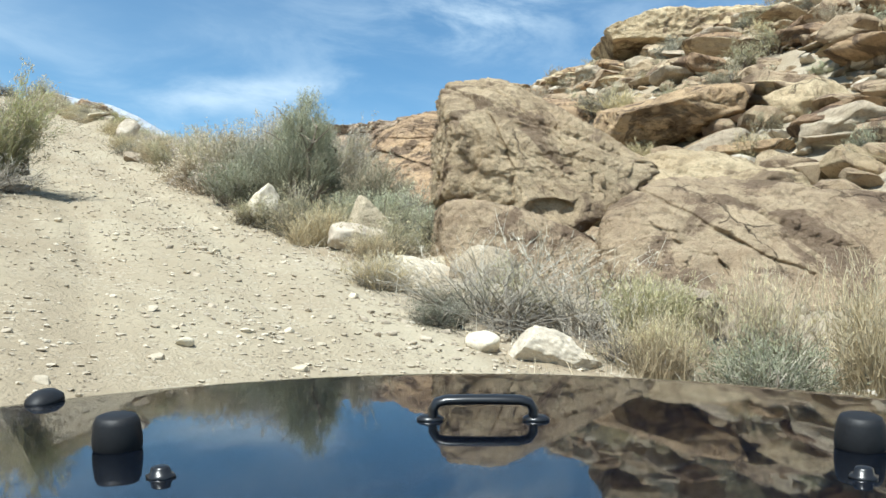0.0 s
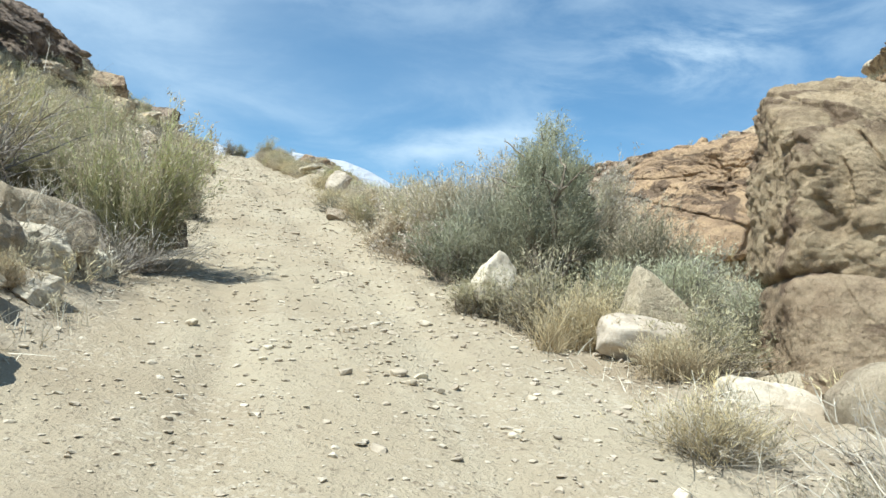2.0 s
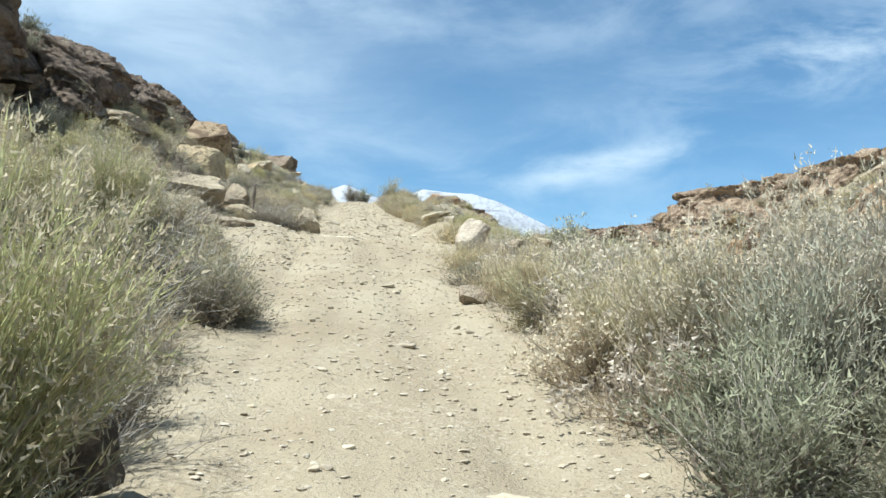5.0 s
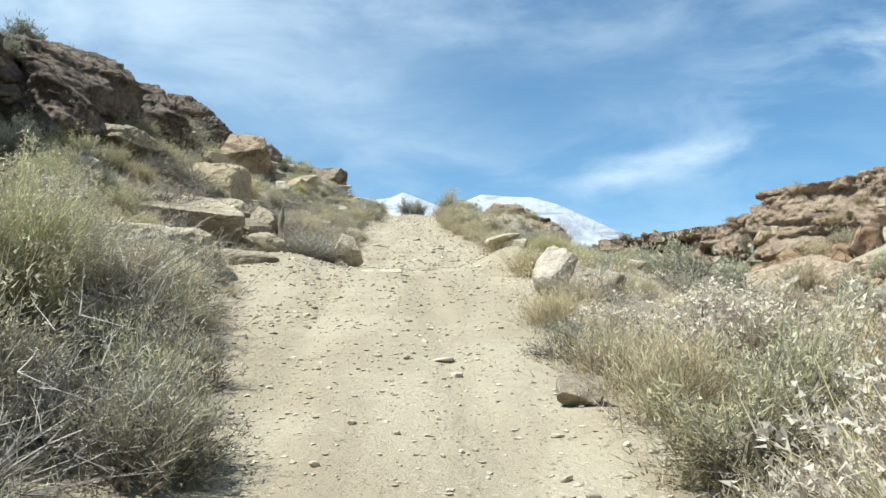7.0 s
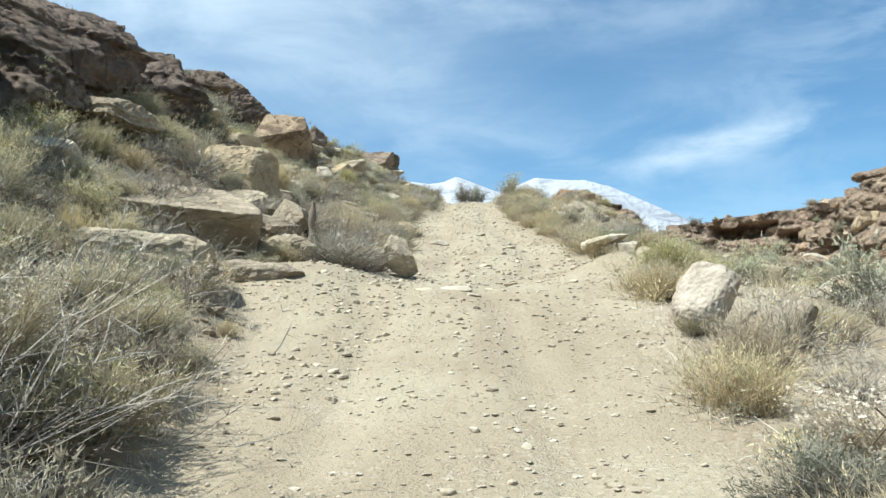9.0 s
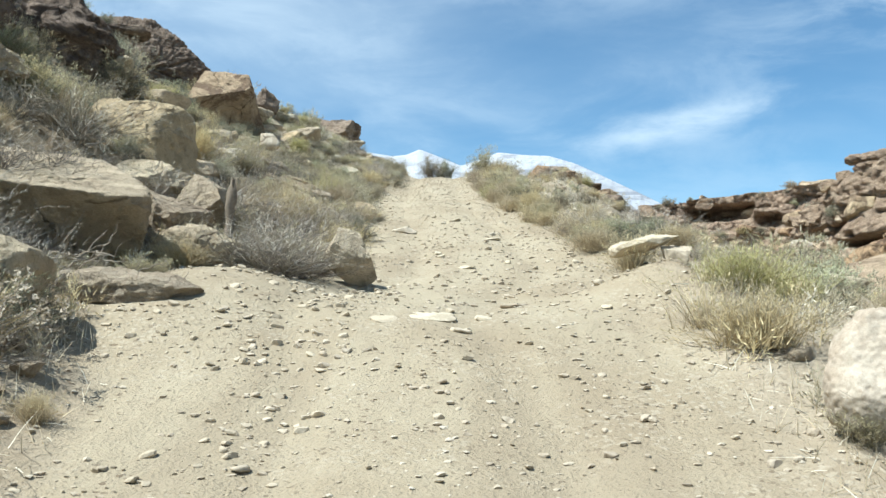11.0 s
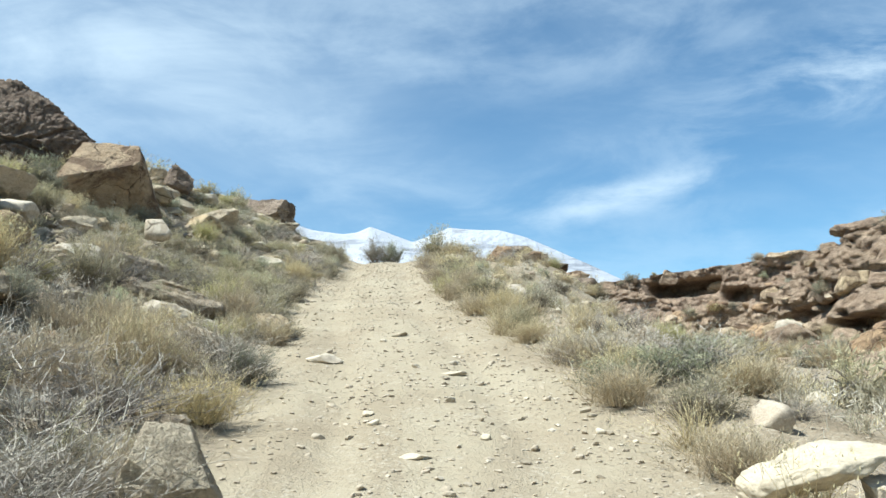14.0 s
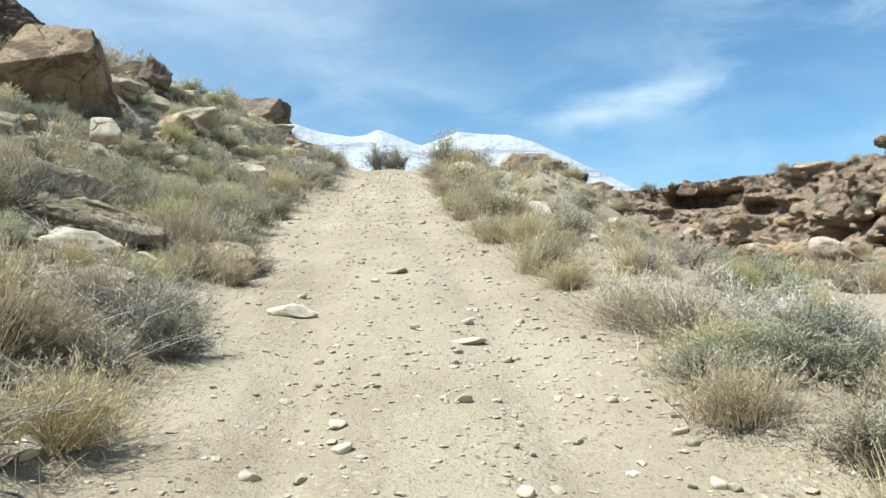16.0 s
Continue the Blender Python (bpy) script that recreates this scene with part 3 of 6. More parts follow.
faceted("rock_outcrop", (12.76, 25.9, 7.13), ((0.34, 0.44, -0.83, 1.89), (1.00, 0.09, -0.03, 4.57), (0.29, -0.90, 0.33, 2.99), (-0.27, -0.25, 0.93, 1.26), (0.23, 0.13, 0.97, 3.35), (-0.97, 0.22, 0.13, 3.22), (-0.20, -0.84, 0.51, 1.99), (-0.57, -0.46, 0.68, 1.37), (-0.39, 0.55, 0.74, 2.43), (0.08, 0.14, -0.99, 1.73), (-0.32, 0.26, 0.91, 2.15), (-0.25, 0.06, -0.97, 2.86)),
        25, RED_ROCK, "orange-brown pitted sandstone outcrop with a dark cave below", "rock outcrop", rough=0.07, beds=0.018, pits=0.20, sharp=12, stretch=(1.6, 1.0, 0.9),
        hollows=((12.6, 22.9, 5.3, 1.5, 2.4, 0.75, 1.9), (11.0, 24.0, 6.7, 0.35, 0.7, 0.6, 0.25)), cracks=((0.6, 0, 0.8, 11.1, 0.10, 0.22), (0.2, 0.2, 0.95, 14.3, 0.06, 0.15)))
rock("rock_outcrop", (14.8, 27.6, 6.5), (2.6, 2.2, 1.9), 26, RED_ROCK, "brown sandstone outcrop on the hillside", "rock outcrop", (0, 4, -20), level=6, chops=14, rough=0.09, beds=0.03, pits=0.05)
rock("sandstone_slab", (14.05, 17.8, 6.95), (1.85, 1.5, 0.66), 27, RED_ROCK, "large tilted brown sandstone slab overhanging the slope", "rock slab", (10, -9, -25), level=6, boxy=6, chops=5, rough=0.08, beds=0.05, pits=0.12, cut=0.75, facets=((-0.45, -0.2, 0.87, 0.72), (0.3, -0.6, -0.74, 0.80)))
rock("overhanging_cliff", (25.3, 32.3, 14.75), (3.9, 2.6, 1.15), 28, SANDSTONE, "jutting brown sandstone cliff top with an overhang", "cliff", (0, -14, -20), level=7, boxy=7, chops=5, rough=0.10, beds=0.05, pits=0.05, cut=0.8, facets=((-0.5, -0.2, -0.84, 0.72), (-0.45, 0, 0.89, 0.80)))
# the darker rock colour stands in for the overhang's shade on this base
rock("overhanging_cliff", (25.97, 31.99, 13.27), (2.8, 2.0, 1.5), 29, DARK_ROCK, "sandstone base under an overhang, coloured dark for its shade", "cliff", (0, 0, -20), level=6, boxy=5, rough=0.11, beds=0.08, pits=0.1)
rock("white_boulder", (15.7, 67.2, 11.1), (0.8, 0.6, 0.5), 30, PALE_ROCK, "white boulder below a dark hollow", "boulder", level=4)

# pale stones along the right of the trail
rock("white_boulder", (3.74, 6.2, 1.36), (0.46, 0.32, 0.24), 31, CHIPS, "cream-white angular boulder at the trail's edge", "boulder", (0, 8, -24), level=6, boxy=4)
rock("white_stone", (3.27, 6.35, 1.47), (0.14, 0.12, 0.11), 32, PALE_ROCK, "small white stone beside a boulder", "stone", level=3)
rock("white_stone", (2.84, 12.5, 3.00), (0.30, 0.26, 0.40), 33, PALE_ROCK, "pointed white stone among sagebrush", "stone", (0, 8, 0), level=5, boxy=2.2, chops=16, cut=0.46)
rock("white_slab", (3.78, 10.75, 2.55), (0.46, 0.26, 0.20), 34, PALE_ROCK, "flat white slab with a dark broken end", "rock slab", (0, 6, -10), level=4, boxy=5)
faceted("leaning_slab", (4.22, 11.45, 2.82), ((0.62, -0.15, 0.77, 0.15), (-0.90, 0.0, 0.30, 0.40), (0.1, -0.97, 0.2, 0.17), (0, 1, 0, 0.2), (0.9, 0, -0.3, 0.52), (0, 0, -1, 0.32)),
        35, TAN_ROCK, "grey slab leaning towards the trail", "rock slab", level=5, rough=0.04, pits=0.1, sharp=30, stretch=(1.5, 0.6, 1))
rock("tan_boulder", (4.66, 9.15, 2.20), (0.38, 0.34, 0.30), 36, TAN_ROCK, "smooth rounded tan boulder", "boulder", level=4, boxy=2.6, chops=3, rough=0.06, cut=0.8)
rock("tan_boulder", (4.15, 9.75, 2.18), (0.36, 0.26, 0.15), 37, PALE_ROCK, "low broken cream rock in the sand", "boulder", (6, 10, -20), level=5, boxy=4)
rock("tan_boulder", (3.78, 9.45, 2.05), (0.20, 0.17, 0.12), 137, PALE_ROCK, "small broken cream rock in the sand", "boulder", (0, 6, 30), level=5, boxy=4)
rock("tan_boulder", (4.45, 10.1, 2.24), (0.30, 0.24, 0.18), 138, TAN_ROCK, "broken tan rock at a boulder's foot", "boulder", (4, -8, 10), level=5, boxy=4)
rock("white_boulder", (2.16, 26.4, 6.34), (0.28, 0.28, 0.36), 38, PALE_ROCK, "white boulder beside the trail in dry grass", "boulder", (0, 28, 20), level=6, boxy=2.4, chops=12, cut=0.64, rough=0.10)
rock("grey_boulder", (2.72, 26.35, 5.95), (0.42, 0.36, 0.36), 39, TAN_ROCK, "grey boulder behind twiggy brush", "boulder", level=4)
rock("flat_slab", (1.58, 30.25, 7.44), (0.32, 0.21, 0.06), 40, STONES, "thin flat pale slab tilted in the grass of the bank", "rock slab", (0, -16, 24), level=5, boxy=6, chops=6, cut=0.72, rough=0.14)
rock("bank_rock", (1.86, 30.15, 7.30), (0.17, 0.15, 0.14), 140, STONES, "tan rock under the end of a slab", "rock", (0, 6, 10), level=5, boxy=5, chops=10)
rock("white_stone", (0.30, 56.5, 12.85), (0.42, 0.34, 0.26), 42, PALE_ROCK, "white stone on the bank near the crest", "stone", level=4)
rock("step_stone", (1.78, 20.6, 4.74), (0.20, 0.18, 0.14), 43, TAN_ROCK, "tan stone set in the trail's edge", "stone", (0, 0, 20), level=4, boxy=5)
faceted("red_sandstone_slope", (11.9, 49.6, 7.6), ((-0.30, -0.24, 0.92, 0.72), (-0.85, 0.3, 0.4, 1.7), (1, 0, 0, 3.5), (0, -1, 0.1, 3.4), (0, 1, 0, 2.9), (0, 0, -1, 1.6)),
        44, MESA_ROCK, "tilted reddish sandstone slope in the wash", "rock outcrop", level=6, rough=0.07, beds=0.03, pits=0.16, sharp=20, stretch=(1.5, 1.5, 0.7))

# the left of the trail
rock("brown_boulder", (-0.50, 14.0, 3.42), (0.36, 0.30, 0.22), 51, DARK_ROCK, "brown boulder under a large brush", "boulder", (0, 0, 20), level=4)
rock("grey_boulder", (-1.20, 11.75, 3.16), (0.60, 0.48, 0.40), 52, TAN_ROCK, "grey-tan boulder in the bank", "boulder", (0, 0, 30), level=5)
for k, (x, y, a, b, c, turn) in enumerate(((-0.98, 11.4, 0.30, 0.24, 0.26, 20), (-1.25, 11.0, 0.34, 0.28, 0.30, -15), (-0.80, 10.8, 0.20, 0.18, 0.15, 40), (-1.30, 11.9, 0.30, 0.26, 0.24, 5), (-0.72, 12.3, 0.24, 0.2, 0.17, 60), (-1.05, 10.2, 0.24, 0.2, 0.2, 0))):
    rock("bank_rock", (x, y, float(height(x, y)) + 0.30 * c), (a, b, c), 170 + k, (CHIPS, TAN_ROCK)[k % 2], "broken grey rock in the bank under brush", "rock", (10, 12, turn), "grey rocks in the bank", level=5, boxy=4.5, chops=14, rough=0.15, beds=0.08, pits=0.2)
rock("brown_boulder", (-1.05, 9.1, 2.35), (0.30, 0.34, 0.44), 53, SANDSTONE, "brown boulder at the trail's edge", "boulder", level=5)
rock("dark_stone", (-1.42, 31.2, 7.38), (0.32, 0.26, 0.33), 54, TAN_ROCK, "grey-tan angular stone at the trail's edge", "stone", (0, -16, 10), level=6, boxy=4, chops=14, cut=0.55)
faceted("ledge_slab", (-4.22, 29.95, 7.78), ((0.17, -0.34, 0.93, 0.34), (0.05, -0.62, -0.78, 0.36), (0.12, -0.95, -0.30, 0.72), (-0.88, -0.28, 0.38, 0.86), (-0.07, 0.93, 0.37, 0.84), (0, 0, -1, 0.45), (0.70, 0.69, 0.10, 0.74), (0.97, 0.20, -0.15, 1.06), (0.75, -0.60, -0.25, 1.05)),
        55, TAN_ROCK, "thick tan sandstone ledge with a shaded undercut face", "rock ledge", rough=0.05, beds=0.012, pits=0.06, sharp=30, stretch=(1.5, 1, 0.6))
rock("bench_rock", (-2.85, 28.75, float(height(-2.85, 28.75)) + 0.03), (0.66, 0.34, 0.15), 56, TAN_ROCK, "low flat tan rock bench below a ledge", "rock ledge", (10, 4, 8), level=6, boxy=4, chops=12, rough=0.14, beds=0.05, cut=0.65)
rock("bench_rock", (-3.75, 27.5, float(height(-3.75, 27.5)) + 0.10), (0.72, 0.42, 0.30), 57, TAN_ROCK, "grey cracked rock bench in the bank", "rock ledge", (0, 6, 8), level=6, boxy=8, chops=4, rough=0.12, beds=0.12, cut=0.8)
faceted("yellow_boulder", (-4.58, 33.0, 9.24), ((0.10, -0.62, 0.78, 0.36), (0.35, -0.45, 0.82, 0.40), (0.95, -0.20, 0.10, 0.56), (-0.90, -0.25, 0.30, 0.52), (0.0, -0.95, 0.10, 0.50), (0, 1, 0, 0.5), (0, 0, -1, 0.65), (0, 0.2, 0.98, 0.36)),
        58, YELLOW_ROCK, "rough yellow-tan boulder on the slope", "boulder", level=6, rough=0.07, beds=0.02, pits=0.14, sharp=20)
faceted("tan_boulder", (-7.09, 45.56, 13.0), ((0.12, -0.05, 0.99, 0.74), (-0.96, -0.05, 0.25, 0.86), (0.93, 0.20, 0.30, 0.72), (0.05, -0.80, 0.60, 0.56), (0.30, -0.72, -0.62, 0.52), (0.85, -0.40, -0.34, 0.74), (0, 0, -1, 1.1), (0, 1, 0, 0.95)),
        59, SANDSTONE, "square orange-tan boulder perched beside a dark outcrop", "boulder", rough=0.03, pits=0.06, sharp=60)
faceted("dark_outcrop", (-9.60, 46.2, 13.92), ((-0.43, 0.74, -0.51, 1.59), (0.29, 0.31, 0.90, 1.19), (-0.98, 0.13, 0.13, 1.94), (0.08, 1.00, 0.05, 1.93), (0.40, -0.16, -0.90, 1.49), (0.97, 0.17, -0.18, 1.83), (-0.19, 0.33, -0.93, 1.89), (-0.97, -0.24, 0.06, 2.04), (0.65, 0.09, 0.76, 1.32), (-0.03, 0.12, 0.99, 1.41), (0.05, -0.71, -0.70, 1.05), (0.29, -0.93, 0.23, 1.04), (0.84, -0.08, -0.54, 1.69), (-0.10, -0.88, 0.46, 1.40), (0.85, 0.06, 0.53, 1.55), (0.41, -0.90, -0.11, 1.07)),
        60, DARK_ROCK, "dark varnished sandstone outcrop with shaded hollows on the hillside", "rock outcrop", rough=0.09, beds=0.02, pits=0.22, sharp=14, stretch=(1.3, 1, 0.9),
        hollows=((-9.0, 45.2, 13.0, 0.8, 0.9, 0.45, 0.5), (-10.2, 44.9, 13.9, 0.5, 0.7, 0.3, 0.3)), cracks=((0.2, 0, 0.98, 11.7, 0.05, 0.12), (-0.3, 0, 0.95, 15.9, 0.05, 0.12)))
rock("dark_outcrop", (-8.0, 36.4, 11.6), (1.5, 1.8, 1.0), 61, DARK_ROCK, "dark layered sandstone cliff with shaded hollows", "rock outcrop", (0, 4, 10), level=6, boxy=5, rough=0.11, beds=0.10, pits=0.14)
rock("dark_outcrop", (-8.0, 32.4, 11.2), (1.6, 2.0, 1.35), 62, DARK_ROCK, "dark sandstone cliff with an overhang", "rock outcrop", (0, 8, -6), level=6, boxy=5, rough=0.11, beds=0.10, pits=0.12)
rock("dark_outcrop", (-8.6, 28.2, 10.9), (1.8, 2.0, 1.6), 63, DARK_ROCK, "dark sandstone cliff edge on the hill", "rock outcrop", (0, 6, 4), level=6, boxy=5, rough=0.11, beds=0.10)
rock("thin_ledge", (-7.1, 38.2, 12.35), (0.75, 0.5, 0.09), 64, DARK_ROCK, "thin rock ledge jutting from the skyline", "rock ledge", (0, 4, 10), level=4, boxy=5)
rock("cliff_ledge", (-6.05, 31.3, 9.78), (0.85, 0.55, 0.16), 65, TAN_ROCK, "pale rounded ledge below the dark cliff", "rock ledge", (0, 9, 14), level=6, boxy=5, rough=0.12, beds=0.06, pits=0.1)
rock("dark_outcrop", (-7.3, 31.4, 10.2), (1.05, 1.7, 0.95), 72, DARK_ROCK, "dark layered sandstone cliff above a ledge", "rock outcrop", (0, 8, 6), level=6, boxy=5, rough=0.11, beds=0.10, pits=0.14)
rock("dark_outcrop", (-7.6, 35.4, 10.6), (1.0, 1.5, 0.85), 73, DARK_ROCK, "dark sandstone cliff behind a grey shrub", "rock outcrop", (0, 6, -8), level=6, boxy=5, rough=0.11, beds=0.10, pits=0.14)
rock("dark_outcrop", (-7.1, 62.8, 15.75), (1.5, 2.2, 0.62), 66, DARK_ROCK, "flat-topped dark outcrop at the end of the ridge", "rock outcrop", (0, 8, 0), level=6, boxy=5, beds=0.10)
rock("dark_outcrop", (-8.1, 53.8, 15.1), (0.62, 0.42, 0.36), 67, DARK_ROCK, "leaning dark rock on the skyline", "rock outcrop", (0, 38, 0), level=5, boxy=3, chops=14, rough=0.14, beds=0.08)
rock("white_stone", (-5.3, 43.0, 11.25), (0.30, 0.24, 0.20), 68, PALE_ROCK, "white stone on the slope", "stone", level=3)
rock("layered_ledge", (-3.9, 38.6, 9.42), (0.95, 0.55, 0.19), 69, TAN_ROCK, "thin layered pale ledge in the bank", "rock ledge", (0, 12, 16), level=6, boxy=5, chops=8, rough=0.14, beds=0.12)
rock("layered_ledge", (-3.5, 37.7, 9.05), (0.55, 0.40, 0.13), 70, PALE_ROCK, "broken pale ledge below another", "rock ledge", (0, 10, 8), level=4, boxy=5, rough=0.14, beds=0.12)
rock("white_slab", (-1.42, 37.3, 8.41), (0.22, 0.15, 0.06), 71, PALE_ROCK, "flat white stone with a dark end on the trail", "stone", (0, 3, -8), level=4, boxy=4, chops=9)

rock("layered_ledge", (-4.9, 39.3, 9.95), (0.85, 0.55, 0.16), 74, TAN_ROCK, "thick pale ledge stepping up the bank", "rock ledge", (0, 9, 30), level=6, boxy=6, chops=8, rough=0.14, beds=0.12)
rock("layered_ledge", (-3.0, 37.0, 8.72), (0.40, 0.30, 0.10), 75, TAN_ROCK, "small broken ledge at the foot of the bank", "rock ledge", (0, 8, -12), level=5, boxy=5, chops=9, rough=0.14, beds=0.1)
rock("brown_boulder", (-2.42, 39.0, 8.95), (0.30, 0.26, 0.24), 76, SANDSTONE, "brown boulder half hidden by dry brush", "boulder", (0, 6, 20), level=5, boxy=5)

rock("broken_block", (-3.32, 30.95, 7.72), (0.42, 0.36, 0.34), 77, TAN_ROCK, "cracked grey-tan sandstone block beside a ledge", "rock", (10, 14, 6), level=6, boxy=6, chops=12, rough=0.13, beds=0.05)
rock("broken_block", (-2.85, 30.75, 7.42), (0.40, 0.34, 0.24), 78, TAN_ROCK, "broken tan sandstone block below another", "rock", (14, 10, -14), level=6, boxy=5, chops=16, rough=0.15, beds=0.04)
rock("broken_block", (-3.80, 32.0, 8.38), (0.55, 0.40, 0.18), 79, TAN_ROCK, "flat broken tan rock on the slope", "rock", (12, 12, 20), level=6, boxy=5, chops=12, rough=0.13, beds=0.05)
rock("broken_block", (-3.15, 31.75, 8.05), (0.30, 0.30, 0.34), 160, TAN_ROCK, "low broken tan rock beside a stump", "rock", (8, 10, -20), level=5, boxy=5, chops=12, rough=0.13)
for k, (x, y, a, b) in enumerate(((-0.40, 28.95, 0.26, 0.16), (-0.72, 28.75, 0.15, 0.11), (0.05, 29.2, 0.18, 0.12), (-0.15, 28.6, 0.12, 0.10), (0.35, 29.9, 0.17, 0.13), (-0.2, 33.0, 0.16, 0.12), (0.1, 36.3, 0.18, 0.12), (-0.6, 39.4, 0.2, 0.13), (0.7, 22.6, 0.15, 0.12), (1.0, 18.2, 0.16, 0.1), (1.6, 14.4, 0.14, 0.11), (0.6, 16.3, 0.12, 0.1))):
    rock("bedded_stone", (x, y, float(height(x, y)) - 0.012), (a * 0.9, b * 0.9, 0.030), 130 + k, STONES, "flat pale stone bedded in the trail", "stone", (12, 0, k * 37), "stones bedded in the trail", level=4, boxy=4, chops=10, rough=0.12)


def scatter_rocks(name, count, zone, sizes, flatness, materials, label, category, group, seed, sink=0.3, clear=0.25, tilt=12, level=4, along=None):
    rng = np.random.default_rng(seed)
    shapes = [rock_mesh(name, (1.0, rng.uniform(0.65, 0.95), flatness * rng.uniform(0.8, 1.25)), seed * 50 + k, materials[k % len(materials)], level=level, boxy=rng.uniform(3, 5.5), beds=0.06, rough=0.10) for k in range(6)]
    made = 0
    while made < count:
        x, y = rng.uniform(zone[0], zone[1]), rng.uniform(zone[2], zone[3])
        if bank_of(x, y) < clear + 0.3 and clear > 0:
            continue
        if along is not None and not along(x, y):
            continue
        s = sizes[0] * (sizes[1] / sizes[0]) ** (rng.random() ** 1.6)
        me = shapes[rng.integers(6)]
        ob = new(name, me)
        k = s * flatness
        ob.matrix_world = pose(x, y, float(height(x, y)) + k * (1 - 2 * sink), rng.uniform(-tilt, tilt), rng.uniform(-tilt, tilt), rng.uniform(0, 360)) @ Matrix.Scale(s, 4)
        tagged(ob, label, category, group)
        made += 1


scatter_rocks("hillside_slab", 210, (-11, -2.2, 20, 64), (0.12, 0.70), 0.42, [TAN_ROCK, CHIPS, TAN_ROCK, TAN_ROCK, SANDSTONE, TAN_ROCK], "flat tan sandstone slab lying on the hillside", "rock slab", "slabs on the left hillside", 3, along=lambda x, y: x < float(left_edge(y)) - 1.3)
scatter_rocks("slope_boulder", 250, (9.8, 27, 8, 44), (0.22, 1.25), 0.42, [SANDSTONE, TAN_ROCK, RED_ROCK, SANDSTONE, TAN_ROCK, SANDSTONE], "brown sandstone boulder on the far slope", "boulder", "boulders on the right slope", 4, along=lambda x, y: not (x < 18 and y > 17))
scatter_rocks("slope_ledge", 170, (11, 27, 12, 46), (0.5, 1.5), 0.16, [TAN_ROCK, SANDSTONE, RED_ROCK, TAN_ROCK, SANDSTONE, RED_ROCK], "thin sandstone ledge jutting from the far slope", "rock ledge", "ledges on the right slope", 14, sink=0.25, tilt=8, along=lambda x, y: not (x < 18 and y > 17))


def cliff(name, label, line, base, top, seed, material, layer, block, lean, hollows=(), back=7.0, step=0.12):
    """A wall of stacked, cracked beds along a line in plan, facing its right-hand side, with hollows and a rough top."""
    rng = np.random.default_rng(seed)
    line = np.array(line, float)
    run = np.concatenate([[0], np.cumsum(np.linalg.norm(np.diff(line, axis=0), axis=1))])
    s = np.arange(0, run[-1], step)
    z_low, z_high = np.interp(s, run, base), np.interp(s, run, top)
    px, py = np.interp(s, run, line[:, 0]), np.interp(s, run, line[:, 1])
    tx, ty = np.gradient(px), np.gradient(py)
    size = np.hypot(tx, ty)
    tx, ty = np.convolve(tx / size, np.ones(21) / 21, "same"), np.convolve(ty / size, np.ones(21) / 21, "same")
    size = np.hypot(tx, ty)
    nx, ny = ty / size, -tx / size
    rows = int((z_high - z_low).max() / step)
    v = np.linspace(0, 1, rows)
    S, V = np.meshgrid(s, v)
    Z = z_low + (z_high - z_low) * V
    p = np.stack([S.ravel(), Z.ravel(), 0 * S.ravel() + seed], 1)
    wz = (Z.ravel() + 1.7 * layer * fbm(p * [0.10, 0.16, 1], 3) + 0.55 * layer * fbm(p * 0.8, 4))
    edges = np.cumsum((0.35 + 1.9 * rng.random(200) ** 2) * layer) + Z.min() - 2 * layer
    k = np.searchsorted(edges, wz)
    inside = (wz - edges[np.maximum(k - 1, 0)]) / (edges[k] - edges[np.maximum(k - 1, 0)])
    bed = rng.uniform(-1, 1, 260)[k]
    width = block * rng.uniform(0.6, 1.8, 260)[k]
    u = S.ravel() / width + rng.uniform(0, 9, 260)[k] + 0.9 * fbm(p * [0.5, 0.8, 1] + 40, 4)
    cell = np.floor(u)
    hashed = np.sin(cell * 12.9898 + k * 78.233) * 43758.5453
    hashed = hashed - np.floor(hashed)
    crack = np.minimum(u - cell, 1 - (u - cell)) * width
    seam = np.minimum(inside, 1 - inside) * layer
    out = 0.35 * layer * bed + 0.55 * block * (hashed - 0.5)
    out = out - 0.25 * layer * (1 - smooth(0, 0.12, np.minimum(crack, seam))) * smooth(-0.3, 0.3, fbm(p * 0.4 + 21, 2))
    out = out + 1.1 * layer * fbm(p * [0.4, 0.6, 1] + 9, 5, 0.55) - 0.45 * layer * np.abs(fbm(p * 1.7 + 4, 4, 0.65)) - 0.22 * layer * np.abs(fbm(p * 4.0 + 14, 3, 0.6))
    out = out + lean * (1 - V.ravel()) ** 1.4 + 1.8 * layer * fbm(p * [0.10, 0.02, 1] + 70, 3)
    for hs, hz, ws, hh, deep in hollows:
        dz = (Z.ravel() - hz) / np.where(Z.ravel() > hz, hh * 0.55, hh)
        e = ((S.ravel() - hs) / ws) ** 4 + dz ** 4 + 0.6 * fbm(p * 0.8 + hs, 3)
        out = out - deep * (1 - smooth(0.5, 1.3, e))
    out = out.reshape(S.shape)
    X, Y = px + nx * out, py + ny * out
    # the top runs back from the edge
    far = np.linspace(0, 1, 40)[1:, None] ** 1.5 * back
    sb = np.broadcast_to(S[-1], (39, len(s)))
    q = np.stack([sb.ravel(), (far + 0 * sb).ravel(), 0 * sb.ravel() + seed + 5], 1)
    X = np.concatenate([X, X[-1] - nx * far])
    Y = np.concatenate([Y, Y[-1] - ny * far])
    Z = np.concatenate([Z, Z[-1] + (0.35 * layer * fbm(q * 0.6, 4)).reshape(sb.shape) * smooth(0, 1, far) - 0.5 * smooth(back * 0.7, back, far)])
    w = len(s)
